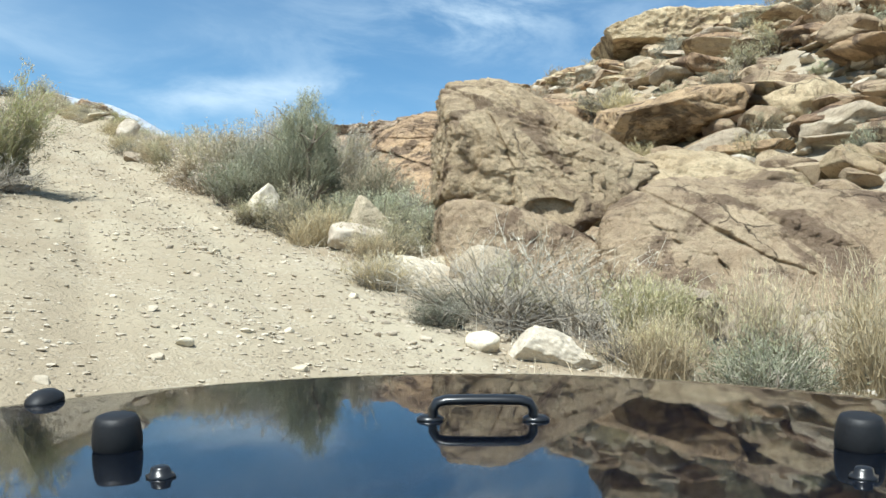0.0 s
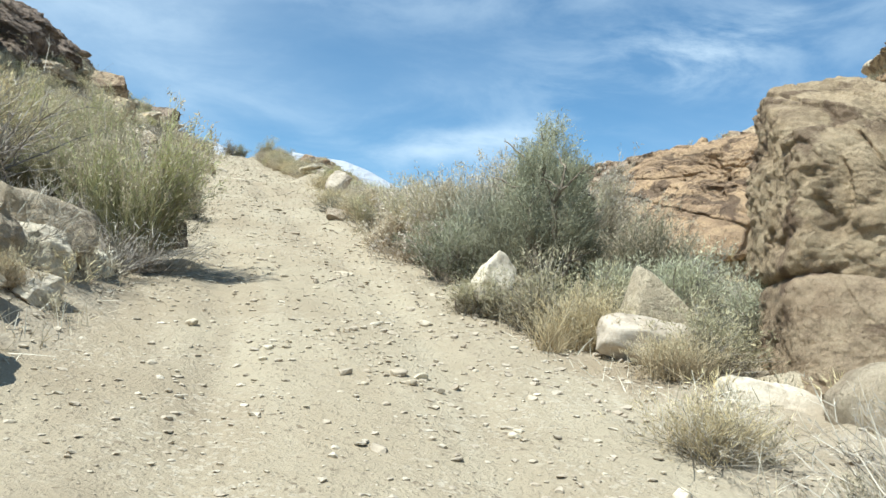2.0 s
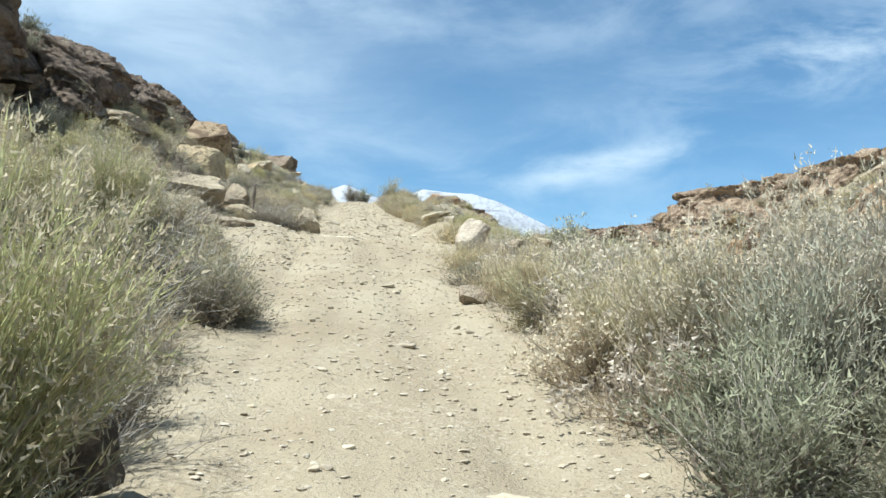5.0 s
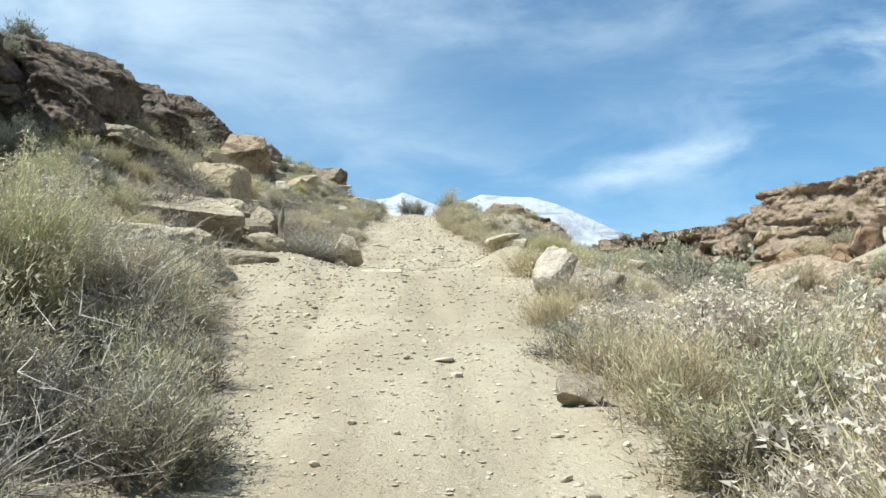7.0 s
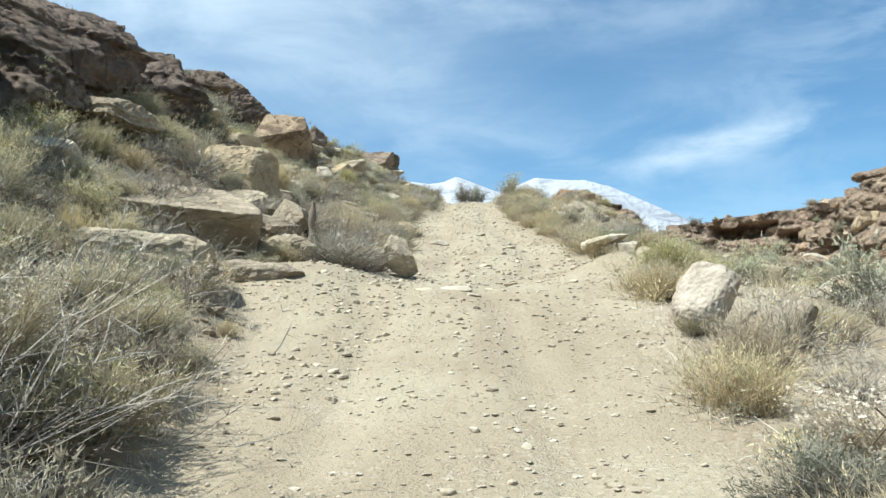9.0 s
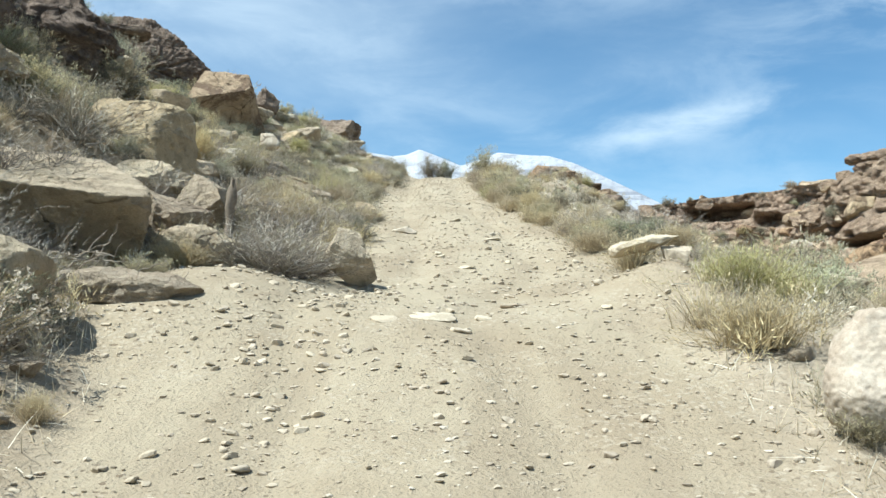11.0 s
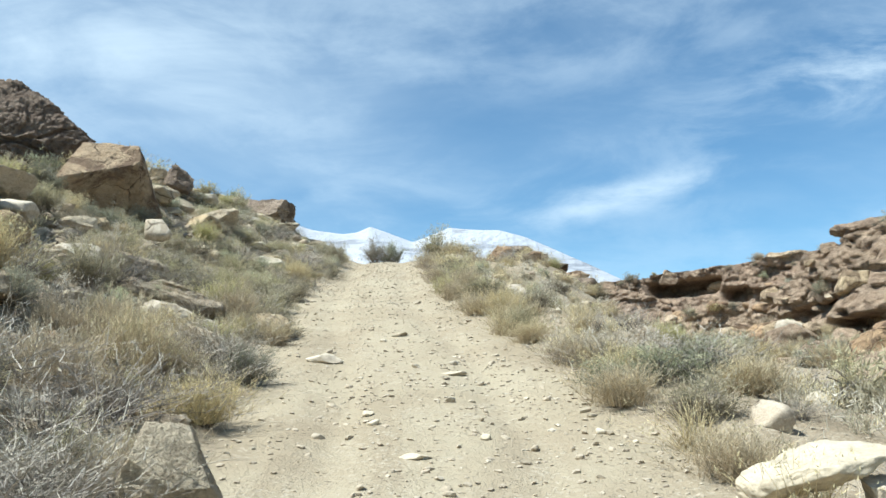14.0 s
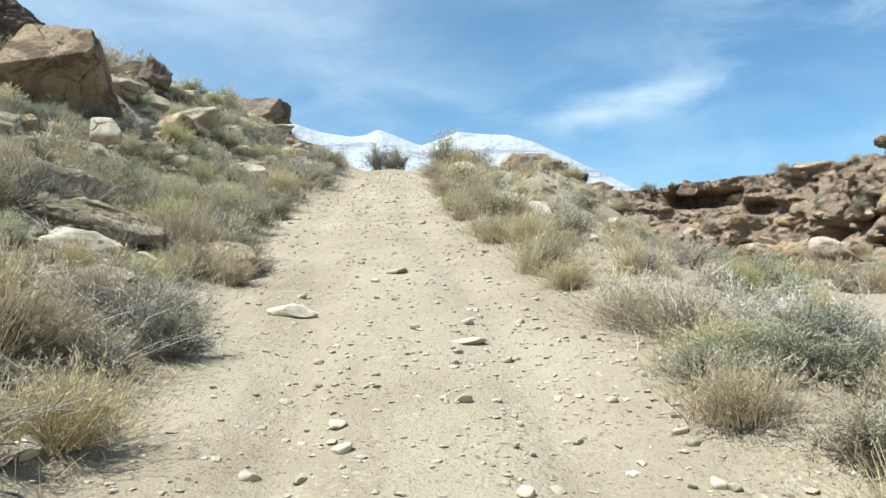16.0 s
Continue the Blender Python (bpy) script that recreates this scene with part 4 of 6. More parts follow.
    i = (np.arange(len(Z) - 1)[:, None] * w + np.arange(w - 1)[None]).ravel()
    me = mesh_of(name, np.stack([X, Y, Z], -1).reshape(-1, 3), np.stack([i, i + 1, i + w + 1, i + w], 1), material)
    tagged(new(name, me), label, "cliff")
    return X, Y, Z


MESA_AT = cliff("mesa_cliff", "layered reddish-brown sandstone cliff with dark hollows", ((1, 106), (8, 103), (14, 99), (19, 97), (24, 93), (31, 90), (44, 84)), (13, 12.6, 12.2, 12.0, 12.0, 12, 12), (16.0, 17.0, 18.0, 18.5, 18.6, 19.2, 20.0), 301, MESA_ROCK, 0.85, 1.7, 5.0, ((20.2, 17.3, 3.0, 0.95, 3.2), (24.5, 16.2, 1.1, 0.8, 2.0), (13.0, 16.4, 1.6, 0.5, 1.2), (31.0, 16.6, 2.0, 0.7, 2.0)), 9.0)
LOWER_AT = cliff("lower_cliff", "broken reddish sandstone cliff beside the wash", ((12, 91), (15.5, 87), (18.6, 84.5), (21, 82), (26, 76), (33, 70)), (8.5, 9.5, 9.8, 9.8, 9.5, 10), (12.6, 13.9, 14.2, 14.3, 14.8, 15.5), 302, MESA_ROCK, 0.7, 1.4, 2.4, ((7.9, 12.3, 0.8, 1.3, 2.0), (4.2, 13.2, 1.0, 0.5, 1.0), (13.5, 12.3, 1.6, 0.6, 1.5)), 7.0)
RIDGE_AT = cliff("ridge_cliff", "stacked reddish sandstone cliff of the ridge beside the wash", ((18.4, 77), (17.2, 68), (18.3, 64), (22, 59.5), (30, 54), (38, 50)), (8.5, 8.2, 8.0, 8, 8, 8), (13.2, 14.7, 15.2, 15.6, 17, 18), 303, MESA_ROCK, 0.75, 1.5, 3.2, ((8.2, 12.0, 1.5, 0.6, 1.7), (13.5, 11.0, 2.2, 0.7, 1.8), (5, 13.6, 1.0, 0.5, 1.0)), 8.0)
HILL_AT = cliff("hill_cliff", "dark layered sandstone ledge with shaded hollows along the hill", ((-8.2, 25), (-7.5, 28), (-7.1, 31), (-7.1, 34), (-7.6, 38.5), (-8.4, 43)), (9.2, 9.7, 10.0, 10.3, 10.9, 11.4), (10.2, 10.8, 11.2, 11.5, 12.1, 12.6), 304, DARK_ROCK, 0.42, 0.95, 0.3, ((4.5, 10.2, 0.9, 0.35, 0.8), (7.5, 10.6, 0.8, 0.35, 0.8), (11.0, 11.0, 0.9, 0.35, 0.7)), 3.0, 0.06)


def perched(name, count, where, share, sizes, materials, label, group, seed):
    """Broken blocks resting on the beds of a cliff."""
    rng = np.random.default_rng(seed)
    X, Y, Z = where
    shapes = [rock_mesh(name, (1.0, rng.uniform(0.7, 0.95), rng.uniform(0.45, 0.8)), seed * 40 + k, materials[k % len(materials)], level=4, boxy=rng.uniform(4, 7), chops=10, rough=0.08, beds=0.04) for k in range(6)]
    for _ in range(count):
        i, j = rng.integers(int(len(X) * share[0]), int(len(X) * share[1])), rng.integers(8, X.shape[1] - 8)
        s = sizes[0] * (sizes[1] / sizes[0]) ** (rng.random() ** 1.5)
        ob = new(name, shapes[rng.integers(6)])
        ob.matrix_world = pose(X[i, j], Y[i, j], Z[i, j], rng.uniform(-14, 14), rng.uniform(-14, 14), rng.uniform(0, 360)) @ Matrix.Scale(s, 4)
        tagged(ob, label, "rock", group)


perched("cliff_block", 120, MESA_AT, (0.05, 0.62), (0.3, 1.2), [MESA_ROCK, RED_ROCK, MESA_ROCK, SANDSTONE, MESA_ROCK, RED_ROCK], "broken sandstone block lodged on the mesa cliff", "blocks on the mesa cliff", 41)
perched("cliff_block", 90, LOWER_AT, (0.05, 0.7), (0.25, 1.0), [MESA_ROCK, RED_ROCK, MESA_ROCK, SANDSTONE, MESA_ROCK, TAN_ROCK], "broken sandstone block lodged on the lower cliff", "blocks on the lower cliff", 42)
perched("cliff_block", 130, RIDGE_AT, (0.05, 0.75), (0.25, 1.0), [MESA_ROCK, RED_ROCK, SANDSTONE, SANDSTONE, MESA_ROCK, TAN_ROCK], "broken sandstone block lodged on the ridge cliff", "blocks on the ridge cliff", 43)
perched("cliff_block", 60, HILL_AT, (0.0, 0.7), (0.10, 0.42), [DARK_ROCK, DARK_ROCK, DARK_ROCK, SANDSTONE, DARK_ROCK, DARK_ROCK], "broken dark sandstone block on the hill ledge", "blocks on the hill ledge", 44)
scatter_rocks("mesa_boulder", 170, (5, 36, 76, 100), (0.3, 1.3), 0.6, [MESA_ROCK, MESA_ROCK, RED_ROCK, MESA_ROCK, MESA_ROCK, DARK_ROCK], "reddish sandstone block of the distant mesa edge", "boulder", "blocks of the mesa", 5, sink=0.3, level=4)
scatter_rocks("ridge_boulder", 70, (13, 24, 46, 76), (0.35, 1.3), 0.65, [MESA_ROCK, RED_ROCK, MESA_ROCK, MESA_ROCK, RED_ROCK, SANDSTONE], "stacked reddish sandstone block", "boulder", "blocks of the right ridge", 6, sink=0.2, level=4)
scatter_rocks("bank_stone", 60, (0.5, 8.0, 5, 58), (0.08, 0.32), 0.60, [PALE_ROCK, TAN_ROCK, TAN_ROCK, SANDSTONE, PALE_ROCK, TAN_ROCK], "tan stone lying on the bank among brush", "stone", "stones on the right bank", 7, level=3, along=lambda x, y: x > float(right_edge(y)) + 1.0)
scatter_rocks("knoll_rock", 80, (2.0, 8, 57, 69), (0.25, 0.8), 0.5, [RED_ROCK, DARK_ROCK, SANDSTONE, RED_ROCK, SANDSTONE, DARK_ROCK], "brown rock of the knoll beside the crest", "rock", "rocks of the knoll", 8, sink=0.25)
# cap rock that overhangs the hollows of the mesa
for k, (x, y, z, a, b, c, turn) in enumerate(((26, 93.5, 18.7, 2.0, 1.6, 0.5, -8), (30.5, 91.5, 18.9, 2.2, 1.6, 0.5, 6), (18.7, 66.0, 15.35, 1.9, 1.5, 0.40, -8))):
    rock("cap_rock", (x, y, z), (a, b, c), 120 + k, MESA_ROCK, "jutting sandstone cap rock over a dark hollow", "rock ledge", (0, 3 - k % 3 * 3, turn), "cap rocks", level=6, boxy=5, rough=0.09, beds=0.09, pits=0.10)

for k, (x, y, a, b, c, turn) in enumerate(((3.9, 64.2, 1.3, 1.0, 0.22, 10), (5.0, 65.0, 1.2, 0.9, 0.30, -14), (3.1, 65.6, 0.8, 0.7, 0.24, 30), (6.2, 66.0, 1.1, 0.8, 0.35, 4))):
    rock("knoll_ledge", (x, y, float(height(x, y)) + 0.10), (a, b, c), 150 + k, (DARK_ROCK, RED_ROCK)[k % 2], "dark thin ledge of the knoll beside the crest", "rock ledge", (0, 4, turn), "ledges of the knoll", level=5, boxy=5, rough=0.11, beds=0.10)


# ---- loose stones and gravel on the trail ----
def trail_stones():
    rng = np.random.default_rng(77)
    shapes = [rock_mesh("loose_stone", (1, rng.uniform(0.6, 0.9), rng.uniform(0.35, 0.6)), 900 + k, (STONES, STONES, CHIPS)[k % 3], level=3, boxy=rng.uniform(3, 5)) for k in range(8)]
    for _ in range(298):
        y = 5 + 51 * rng.random() ** 1.9
        a, b = float(left_edge(y)), float(right_edge(y))
        u = rng.beta(1.3, 1.0)
        x = a + (b - a) * u
        s = 0.016 * (4.5 ** (rng.random() ** 2.0))
        ob = new("loose_stone", shapes[rng.integers(8)])
        ob.matrix_world = pose(x, y, float(height(x, y)) + s * 0.18, rng.uniform(-15, 15), rng.uniform(-15, 15), rng.uniform(0, 360)) @ Matrix.Scale(s, 4)
        tagged(ob, "loose angular tan stone lying on the dirt trail", "stone", "loose stones on the trail")


def gravel():
    rng = np.random.default_rng(78)
    bm = bmesh.new()
    bmesh.ops.create_icosphere(bm, subdivisions=1, radius=1.0)
    v0 = np.array([p.co[:] for p in bm.verts])
    f0 = np.array([[p.index for p in q.verts] for q in bm.faces])
    bm.free()
    for name, count, mat, seed in (("gravel", 15000, STONES, 1), ("gravel", 24000, CHIPS, 2)):
        y = 4 + 56 * rng.random(count) ** 1.4
        a, b = left_edge(y), right_edge(y)
        u = rng.uniform(-0.75, 1.6, count)
        lane = fbm(np.stack([u * 3, y * 0.35, 0 * y + seed], 1), 3) + 0.25
        keep = rng.random(count) < np.clip(0.35 + 1.2 * lane, 0.1, 1)
        x = (a + (b - a) * u)[keep]
        y = y[keep]
        s = 0.008 * 4.4 ** (rng.random(len(x)) ** 1.8)
        jig = 1 + 0.35 * rng.normal(size=(len(x), len(v0), 1)).clip(-1, 1)
        ang = rng.uniform(0, 6.28, len(x))
        loc = v0[None] * jig * np.stack([np.ones(len(x)), rng.uniform(0.6, 1, len(x)), rng.uniform(0.25, 0.5, len(x))], 1)[:, None]
        cx, sx = np.cos(ang)[:, None], np.sin(ang)[:, None]
        loc = np.stack([loc[..., 0] * cx - loc[..., 1] * sx, loc[..., 0] * sx + loc[..., 1] * cx, loc[..., 2]], -1) * s[:, None, None]
        loc += np.stack([x, y, height(x, y) + 0.15 * s], 1)[:, None]
        faces = (f0[None] + (np.arange(len(x)) * len(v0))[:, None, None]).reshape(-1, 3)
        me = mesh_of(name, loc.reshape(-1, 3), faces, mat, flat=True)
        tagged(new(name, me), "pale gravel chips strewn over the trail", "gravel", kind="stuff")


trail_stones()
gravel()


def rubble(label, count, zone, sizes, mat, seed, edge=0.85):
    """Countless broken stones over a slope."""
    rng = np.random.default_rng(seed)
    v0, f0 = ICO[2]
    x, y = rng.uniform(zone[0], zone[1], count), rng.uniform(zone[2], zone[3], count)
    keep = (bank_of(x, y) > edge) & (fbm(np.stack([x * 0.5, y * 0.5, 0 * x + seed], 1), 3) > -0.12)
    x, y = x[keep], y[keep]
    n = len(x)
    s = sizes[0] * (sizes[1] / sizes[0]) ** (rng.random(n) ** 2.0)
    shapes = []
    for k in range(8):
        v = np.sign(v0) * np.abs(v0) ** 0.7
        for _ in range(7):
            d = rng.normal(size=3)
            d /= np.linalg.norm(d)
            v = v - d * np.maximum(v @ d - rng.uniform(0.5, 0.85), 0)[:, None]
        shapes.append(v)
    loc = np.array(shapes)[rng.integers(8, size=n)] * np.stack([np.ones(n), rng.uniform(0.6, 1, n), rng.uniform(0.3, 0.65, n)], 1)[:, None]
    a = rng.uniform(0, 6.28, n)
    cx, sx = np.cos(a)[:, None], np.sin(a)[:, None]
    loc = np.stack([loc[..., 0] * cx - loc[..., 1] * sx, loc[..., 0] * sx + loc[..., 1] * cx, loc[..., 2] + loc[..., 0] * rng.uniform(-0.3, 0.3, (n, 1))], -1) * s[:, None, None]
    loc += np.stack([x, y, height(x, y) + 0.12 * s], 1)[:, None]
    faces = (f0[None] + (np.arange(n) * len(v0))[:, None, None]).reshape(-1, 3)
    tagged(new("rubble", mesh_of("rubble", loc.reshape(-1, 3), faces, mat, flat=True)), label, "rubble", kind="stuff")


rubble("broken tan stones strewn over the left hillside", 6500, (-10, -1.2, 18, 64), (0.03, 0.24), TAN_ROCK, 81)
rubble("pale stone rubble on the left hillside", 1300, (-10, -1.2, 18, 64), (0.03, 0.16), PALE_ROCK, 82)
rubble("brown rubble covering the far right slope", 2600, (9.3, 27, 6, 46), (0.12, 0.7), SANDSTONE, 83)
rubble("pale rubble on the far right slope", 1300, (9.3, 27, 6, 46), (0.08, 0.5), CHIPS, 84)
rubble("reddish rubble below the mesa edge", 2000, (5, 34, 60, 98), (0.10, 0.6), MESA_ROCK, 85)
rubble("broken pale stones below the ledges", 1100, (-7, -2.4, 25, 38), (0.03, 0.16), TAN_ROCK, 87)
rubble("small stones along the right bank", 1400, (0.5, 9, 4, 60), (0.025, 0.14), TAN_ROCK, 86)

rubble("broken stones strewn over the sandy apron", 1700, (-3.8, -0.9, 24.5, 32), (0.011, 0.055), STONES, 88, -1)
rubble("broken stones bedded across the rocky step of the trail", 1300, (-1.4, 1.9, 26.0, 38), (0.011, 0.05), STONES, 89, -1)
rubble("small stones at the trail's edge", 700, (1.2, 3.6, 5, 14), (0.011, 0.055), STONES, 90, -1)


# ---- plants ----
def turned(d, spin, lean):
    """Unit ways that lean from the upright by lean and point round by spin."""
    return np.stack([np.sin(lean) * np.cos(spin), np.sin(lean) * np.sin(spin), np.cos(lean)], -1)


def ribbons(start, way, length, width, sag, rng, segs=3, curl=0.0):
    """Thin tapering strips that bow outwards; quads."""
    n = len(start)
    t = np.linspace(0, 1, segs + 1)[None, :, None]
    side = np.cross(way, rng.normal(size=(n, 3)))
    side /= np.linalg.norm(side, axis=1)[:, None] + 1e-9
    out = way * [1, 1, 0]
    mid = start[:, None] + way[:, None] * (length[:, None, None] * t) + (out * sag[:, None])[:, None] * t**2 - np.array([0, 0, 1]) * (0.35 * sag[:, None, None] * t**2)
    if curl:
        mid = mid + curl * length[:, None, None] * np.sin(t * 5 + rng.uniform(0, 6, (n, 1, 1))) * rng.normal(size=(n, 1, 3)) * t
    wide = width[:, None, None] * (1 - 0.75 * t)
    a, b = mid - side[:, None] * wide, mid + side[:, None] * wide
    verts = np.stack([a, b], 2).reshape(-1, 3)
    base = (np.arange(n) * (segs + 1) * 2)[:, None] + (np.arange(segs) * 2)[None]
    base = base.ravel()
    return verts, np.stack([base, base + 1, base + 3, base + 2], 1), mid


def blades(at, way, length, width, rng):
    """Small pointed leaves; triangles."""
    n = len(at)
    side = np.cross(way, rng.normal(size=(n, 3)))
    side *= (width * 1.15 / (np.linalg.norm(side, axis=1) + 1e-9))[:, None]
    verts = np.stack([at - side, at + side, at + way * length[:, None]], 1).reshape(-1, 3)
    i = np.arange(n) * 3
    return verts, np.stack([i, i + 1, i + 2], 1)


def joined(pieces):
    vs, fs, k = [], [], 0
    for v, f in pieces:
        vs.append(v)
        fs += (np.asarray(f) + k).tolist()
        k += len(v)
    return np.concatenate(vs), fs


def tubes(paths, radii, sides=5):
    """Round tapering stems along paths of equal point counts."""
    vs, fs, k = [], [], 0
    ang = np.linspace(0, 2 * np.pi, sides, endpoint=False)
    for p, r in zip(paths, radii):
        d = np.gradient(p, axis=0)
        d /= np.linalg.norm(d, axis=1)[:, None] + 1e-9
        a = np.cross(d, [0.31, 0.87, 0.21])
        a /= np.linalg.norm(a, axis=1)[:, None] + 1e-9
        b = np.cross(d, a)
        ring = p[:, None] + r[:, None, None] * (a[:, None] * np.cos(ang)[None, :, None] + b[:, None] * np.sin(ang)[None, :, None])
        vs.append(ring.reshape(-1, 3))
        for s in range(len(p) - 1):
            for j in range(sides):
                j2 = (j + 1) % sides
                fs.append([k + s * sides + j, k + s * sides + j2, k + (s + 1) * sides + j2, k + (s + 1) * sides + j])
        k += len(p) * sides
    return np.concatenate(vs), np.array(fs)


def crooked(start, way, length, rng, n=6, wander=0.12, lift_up=0.0):
    t = np.linspace(0, 1, n)[:, None]
    return start + way * length * t + np.cumsum(rng.normal(size=(n, 3)) * wander * length / n, 0) * (t > 0) + np.array([0, 0, 1]) * lift_up * t**2


def plant(name, label, category, group, parts_made):
    root = new(name)
    root.empty_display_size = 0.2
    tagged(root, label, category, group)
    for pname, (v, f), mat, plabel in parts_made:
        tagged(part(pname, mesh_of(pname, v, f, mat, flat=True), mat, root, plabel), kind="stuff" if pname != "trunk" else "")
    return root


def wood_of(rng, count, spread_, tall, thick):
    paths, radii = [], []
    for _ in range(count):
        w = turned(0, rng.uniform(0, 6.28), rng.uniform(0.1, spread_))
        p = crooked(rng.normal(size=3) * [0.05, 0.05, 0], w, tall * rng.uniform(0.7, 1.1), rng, 6, 0.5)
        p[:, 2] -= 0.05
        paths.append(p)
        radii.append(np.linspace(thick, thick * 0.25, 6) * rng.uniform(0.6, 1.2))
    return tubes(paths, radii)


def sagebrush(name, label, seed, leaf, dense=1.0, group="sagebrush", big=1.0, seeds=None):
    """A rounded shrub, one metre high and wide: crooked wood, twigs and small leaves in loose clumps."""
    rng = np.random.default_rng(seed)
    clumps = int(26 * max(dense, 0.8))
    spin, lean = rng.uniform(0, 6.28, clumps), np.arccos(rng.uniform(0.15, 1, clumps))
    c = turned(0, spin, lean) * rng.uniform(0.30, 0.78, clumps)[:, None] * [0.62, 0.62, 1.0]
    n = int(380 * dense)
    which = rng.integers(clumps, size=n)
    start = c[which] * 0.6 + rng.normal(size=(n, 3)) * 0.05
    start[:, 2] = np.abs(start[:, 2])
    tip = c[which] * 1.15 + rng.normal(size=(n, 3)) * [0.10, 0.10, 0.085]
    way = tip - start
    length = np.linalg.norm(way, axis=1)
    way /= length[:, None]
    tv, tf, mid = ribbons(start, way, length, np.full(n, 0.0035), rng.uniform(-0.02, 0.05, n), rng, 2)
    k = 14
    sel = rng.integers(1, 3, size=(n, k))
    at = mid[np.arange(n)[:, None], sel].reshape(-1, 3) + rng.normal(size=(n * k, 3)) * 0.034
    lw = np.repeat(way, k, 0) + rng.normal(size=(n * k, 3)) * 0.75 + [0, 0, 0.35]
    lw /= np.linalg.norm(lw, axis=1)[:, None]
    lf = blades(at, lw, rng.uniform(0.03, 0.075, n * k) * big, rng.uniform(0.0028, 0.006, n * k) * big, rng)
    at_top = rng.choice(n, int(90 * dense))
    sp = ribbons(mid[at_top, -1], way[at_top] * 0.5 + [0, 0, 0.85], rng.uniform(0.06, 0.16, len(at_top)), np.full(len(at_top), 0.003), np.zeros(len(at_top)), rng, 2)
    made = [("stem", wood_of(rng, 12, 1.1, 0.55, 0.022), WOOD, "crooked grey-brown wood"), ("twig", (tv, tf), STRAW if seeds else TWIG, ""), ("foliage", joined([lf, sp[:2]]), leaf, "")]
    if seeds:
        tip = np.repeat(mid[rng.choice(n, int(n * 0.8), replace=False), -1], 7, 0) + rng.normal(size=(int(n * 0.8) * 7, 3)) * 0.02
        sw = rng.normal(size=tip.shape) + [0, 0, 0.6]
        sw /= np.linalg.norm(sw, axis=1)[:, None]
        made.append(("seed_head", blades(tip, sw, rng.uniform(0.025, 0.045, len(tip)), rng.uniform(0.007, 0.013, len(tip)), rng), seeds, "cream-coloured seed heads"))
    return plant(name, label, "shrub", group, made)


def rabbitbrush(name, label, seed, stem, head, dense=1.0, lean=0.62, group="rabbitbrush", fine=1.0, heads=6, wild=0.55):
    """An upright broom of thin stems with dry seed heads, one metre high."""
    rng = np.random.default_rng(seed)
    n = int(420 * dense)
    spin = rng.uniform(0, 6.28, n)
    ln = np.abs(rng.normal(size=n)) * lean * 0.68
    way = turned(0, spin, np.minimum(ln, 1.25))
    start = rng.normal(size=(n, 3)) * [0.13, 0.13, 0] + [0, 0, 0.02]
    lump = 0.74 + 0.5 * pn(np.stack([np.cos(spin) * 1.7, np.sin(spin) * 1.7, ln * 2 + seed], 1))
    length = np.clip(lump, 0.4, 1.1) * rng.uniform(0.6, 1.0, n)
    v, f, mid = ribbons(start, way, length, rng.uniform(0.0022, 0.0042, n) * fine, rng.uniform(0.0, 0.16, n), rng, 3)
    k = 11
    run = rng.uniform(0.12, 1.0, (n, k))
    lo = np.minimum((run * 3).astype(int), 2)
    f0 = (run * 3 - lo)[..., None]
    a = np.arange(n)[:, None]
    at = (mid[a, lo] * (1 - f0) + mid[a, lo + 1] * f0).reshape(-1, 3) + rng.normal(size=(n * k, 3)) * 0.014
    lw = np.repeat(way, k, 0) + rng.normal(size=(n * k, 3)) * wild + [0, 0, 0.25]
    lw /= np.linalg.norm(lw, axis=1)[:, None]
    side = blades(at, lw, rng.uniform(0.07, 0.17, n * k) * fine * min(1.0, 0.28 / wild + 0.12), rng.uniform(0.0020, 0.0038, n * k) * fine, rng)
    k2 = heads + 3
    some = rng.choice(n, int(n * min(0.7 * heads / 6, 1.0)), replace=False)
    back = rng.uniform(0, 0.5, (len(some), k2, 1))
    at = (mid[some, -1][:, None] * (1 - back) + mid[some, -2][:, None] * back).reshape(-1, 3) + rng.normal(size=(len(some) * k2, 3)) * 0.014
    lw = np.repeat(way[some], k2, 0) * 0.5 + rng.normal(size=(len(some) * k2, 3)) * 0.38 + [0, 0, 0.6]
    lw /= np.linalg.norm(lw, axis=1)[:, None]
    tops = blades(at, lw, rng.uniform(0.025, 0.06, len(at)) * fine, rng.uniform(0.0018, 0.0036, len(at)) * fine, rng)
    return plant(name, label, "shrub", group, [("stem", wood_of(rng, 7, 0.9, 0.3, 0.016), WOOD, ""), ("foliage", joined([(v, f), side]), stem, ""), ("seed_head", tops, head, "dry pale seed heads")])


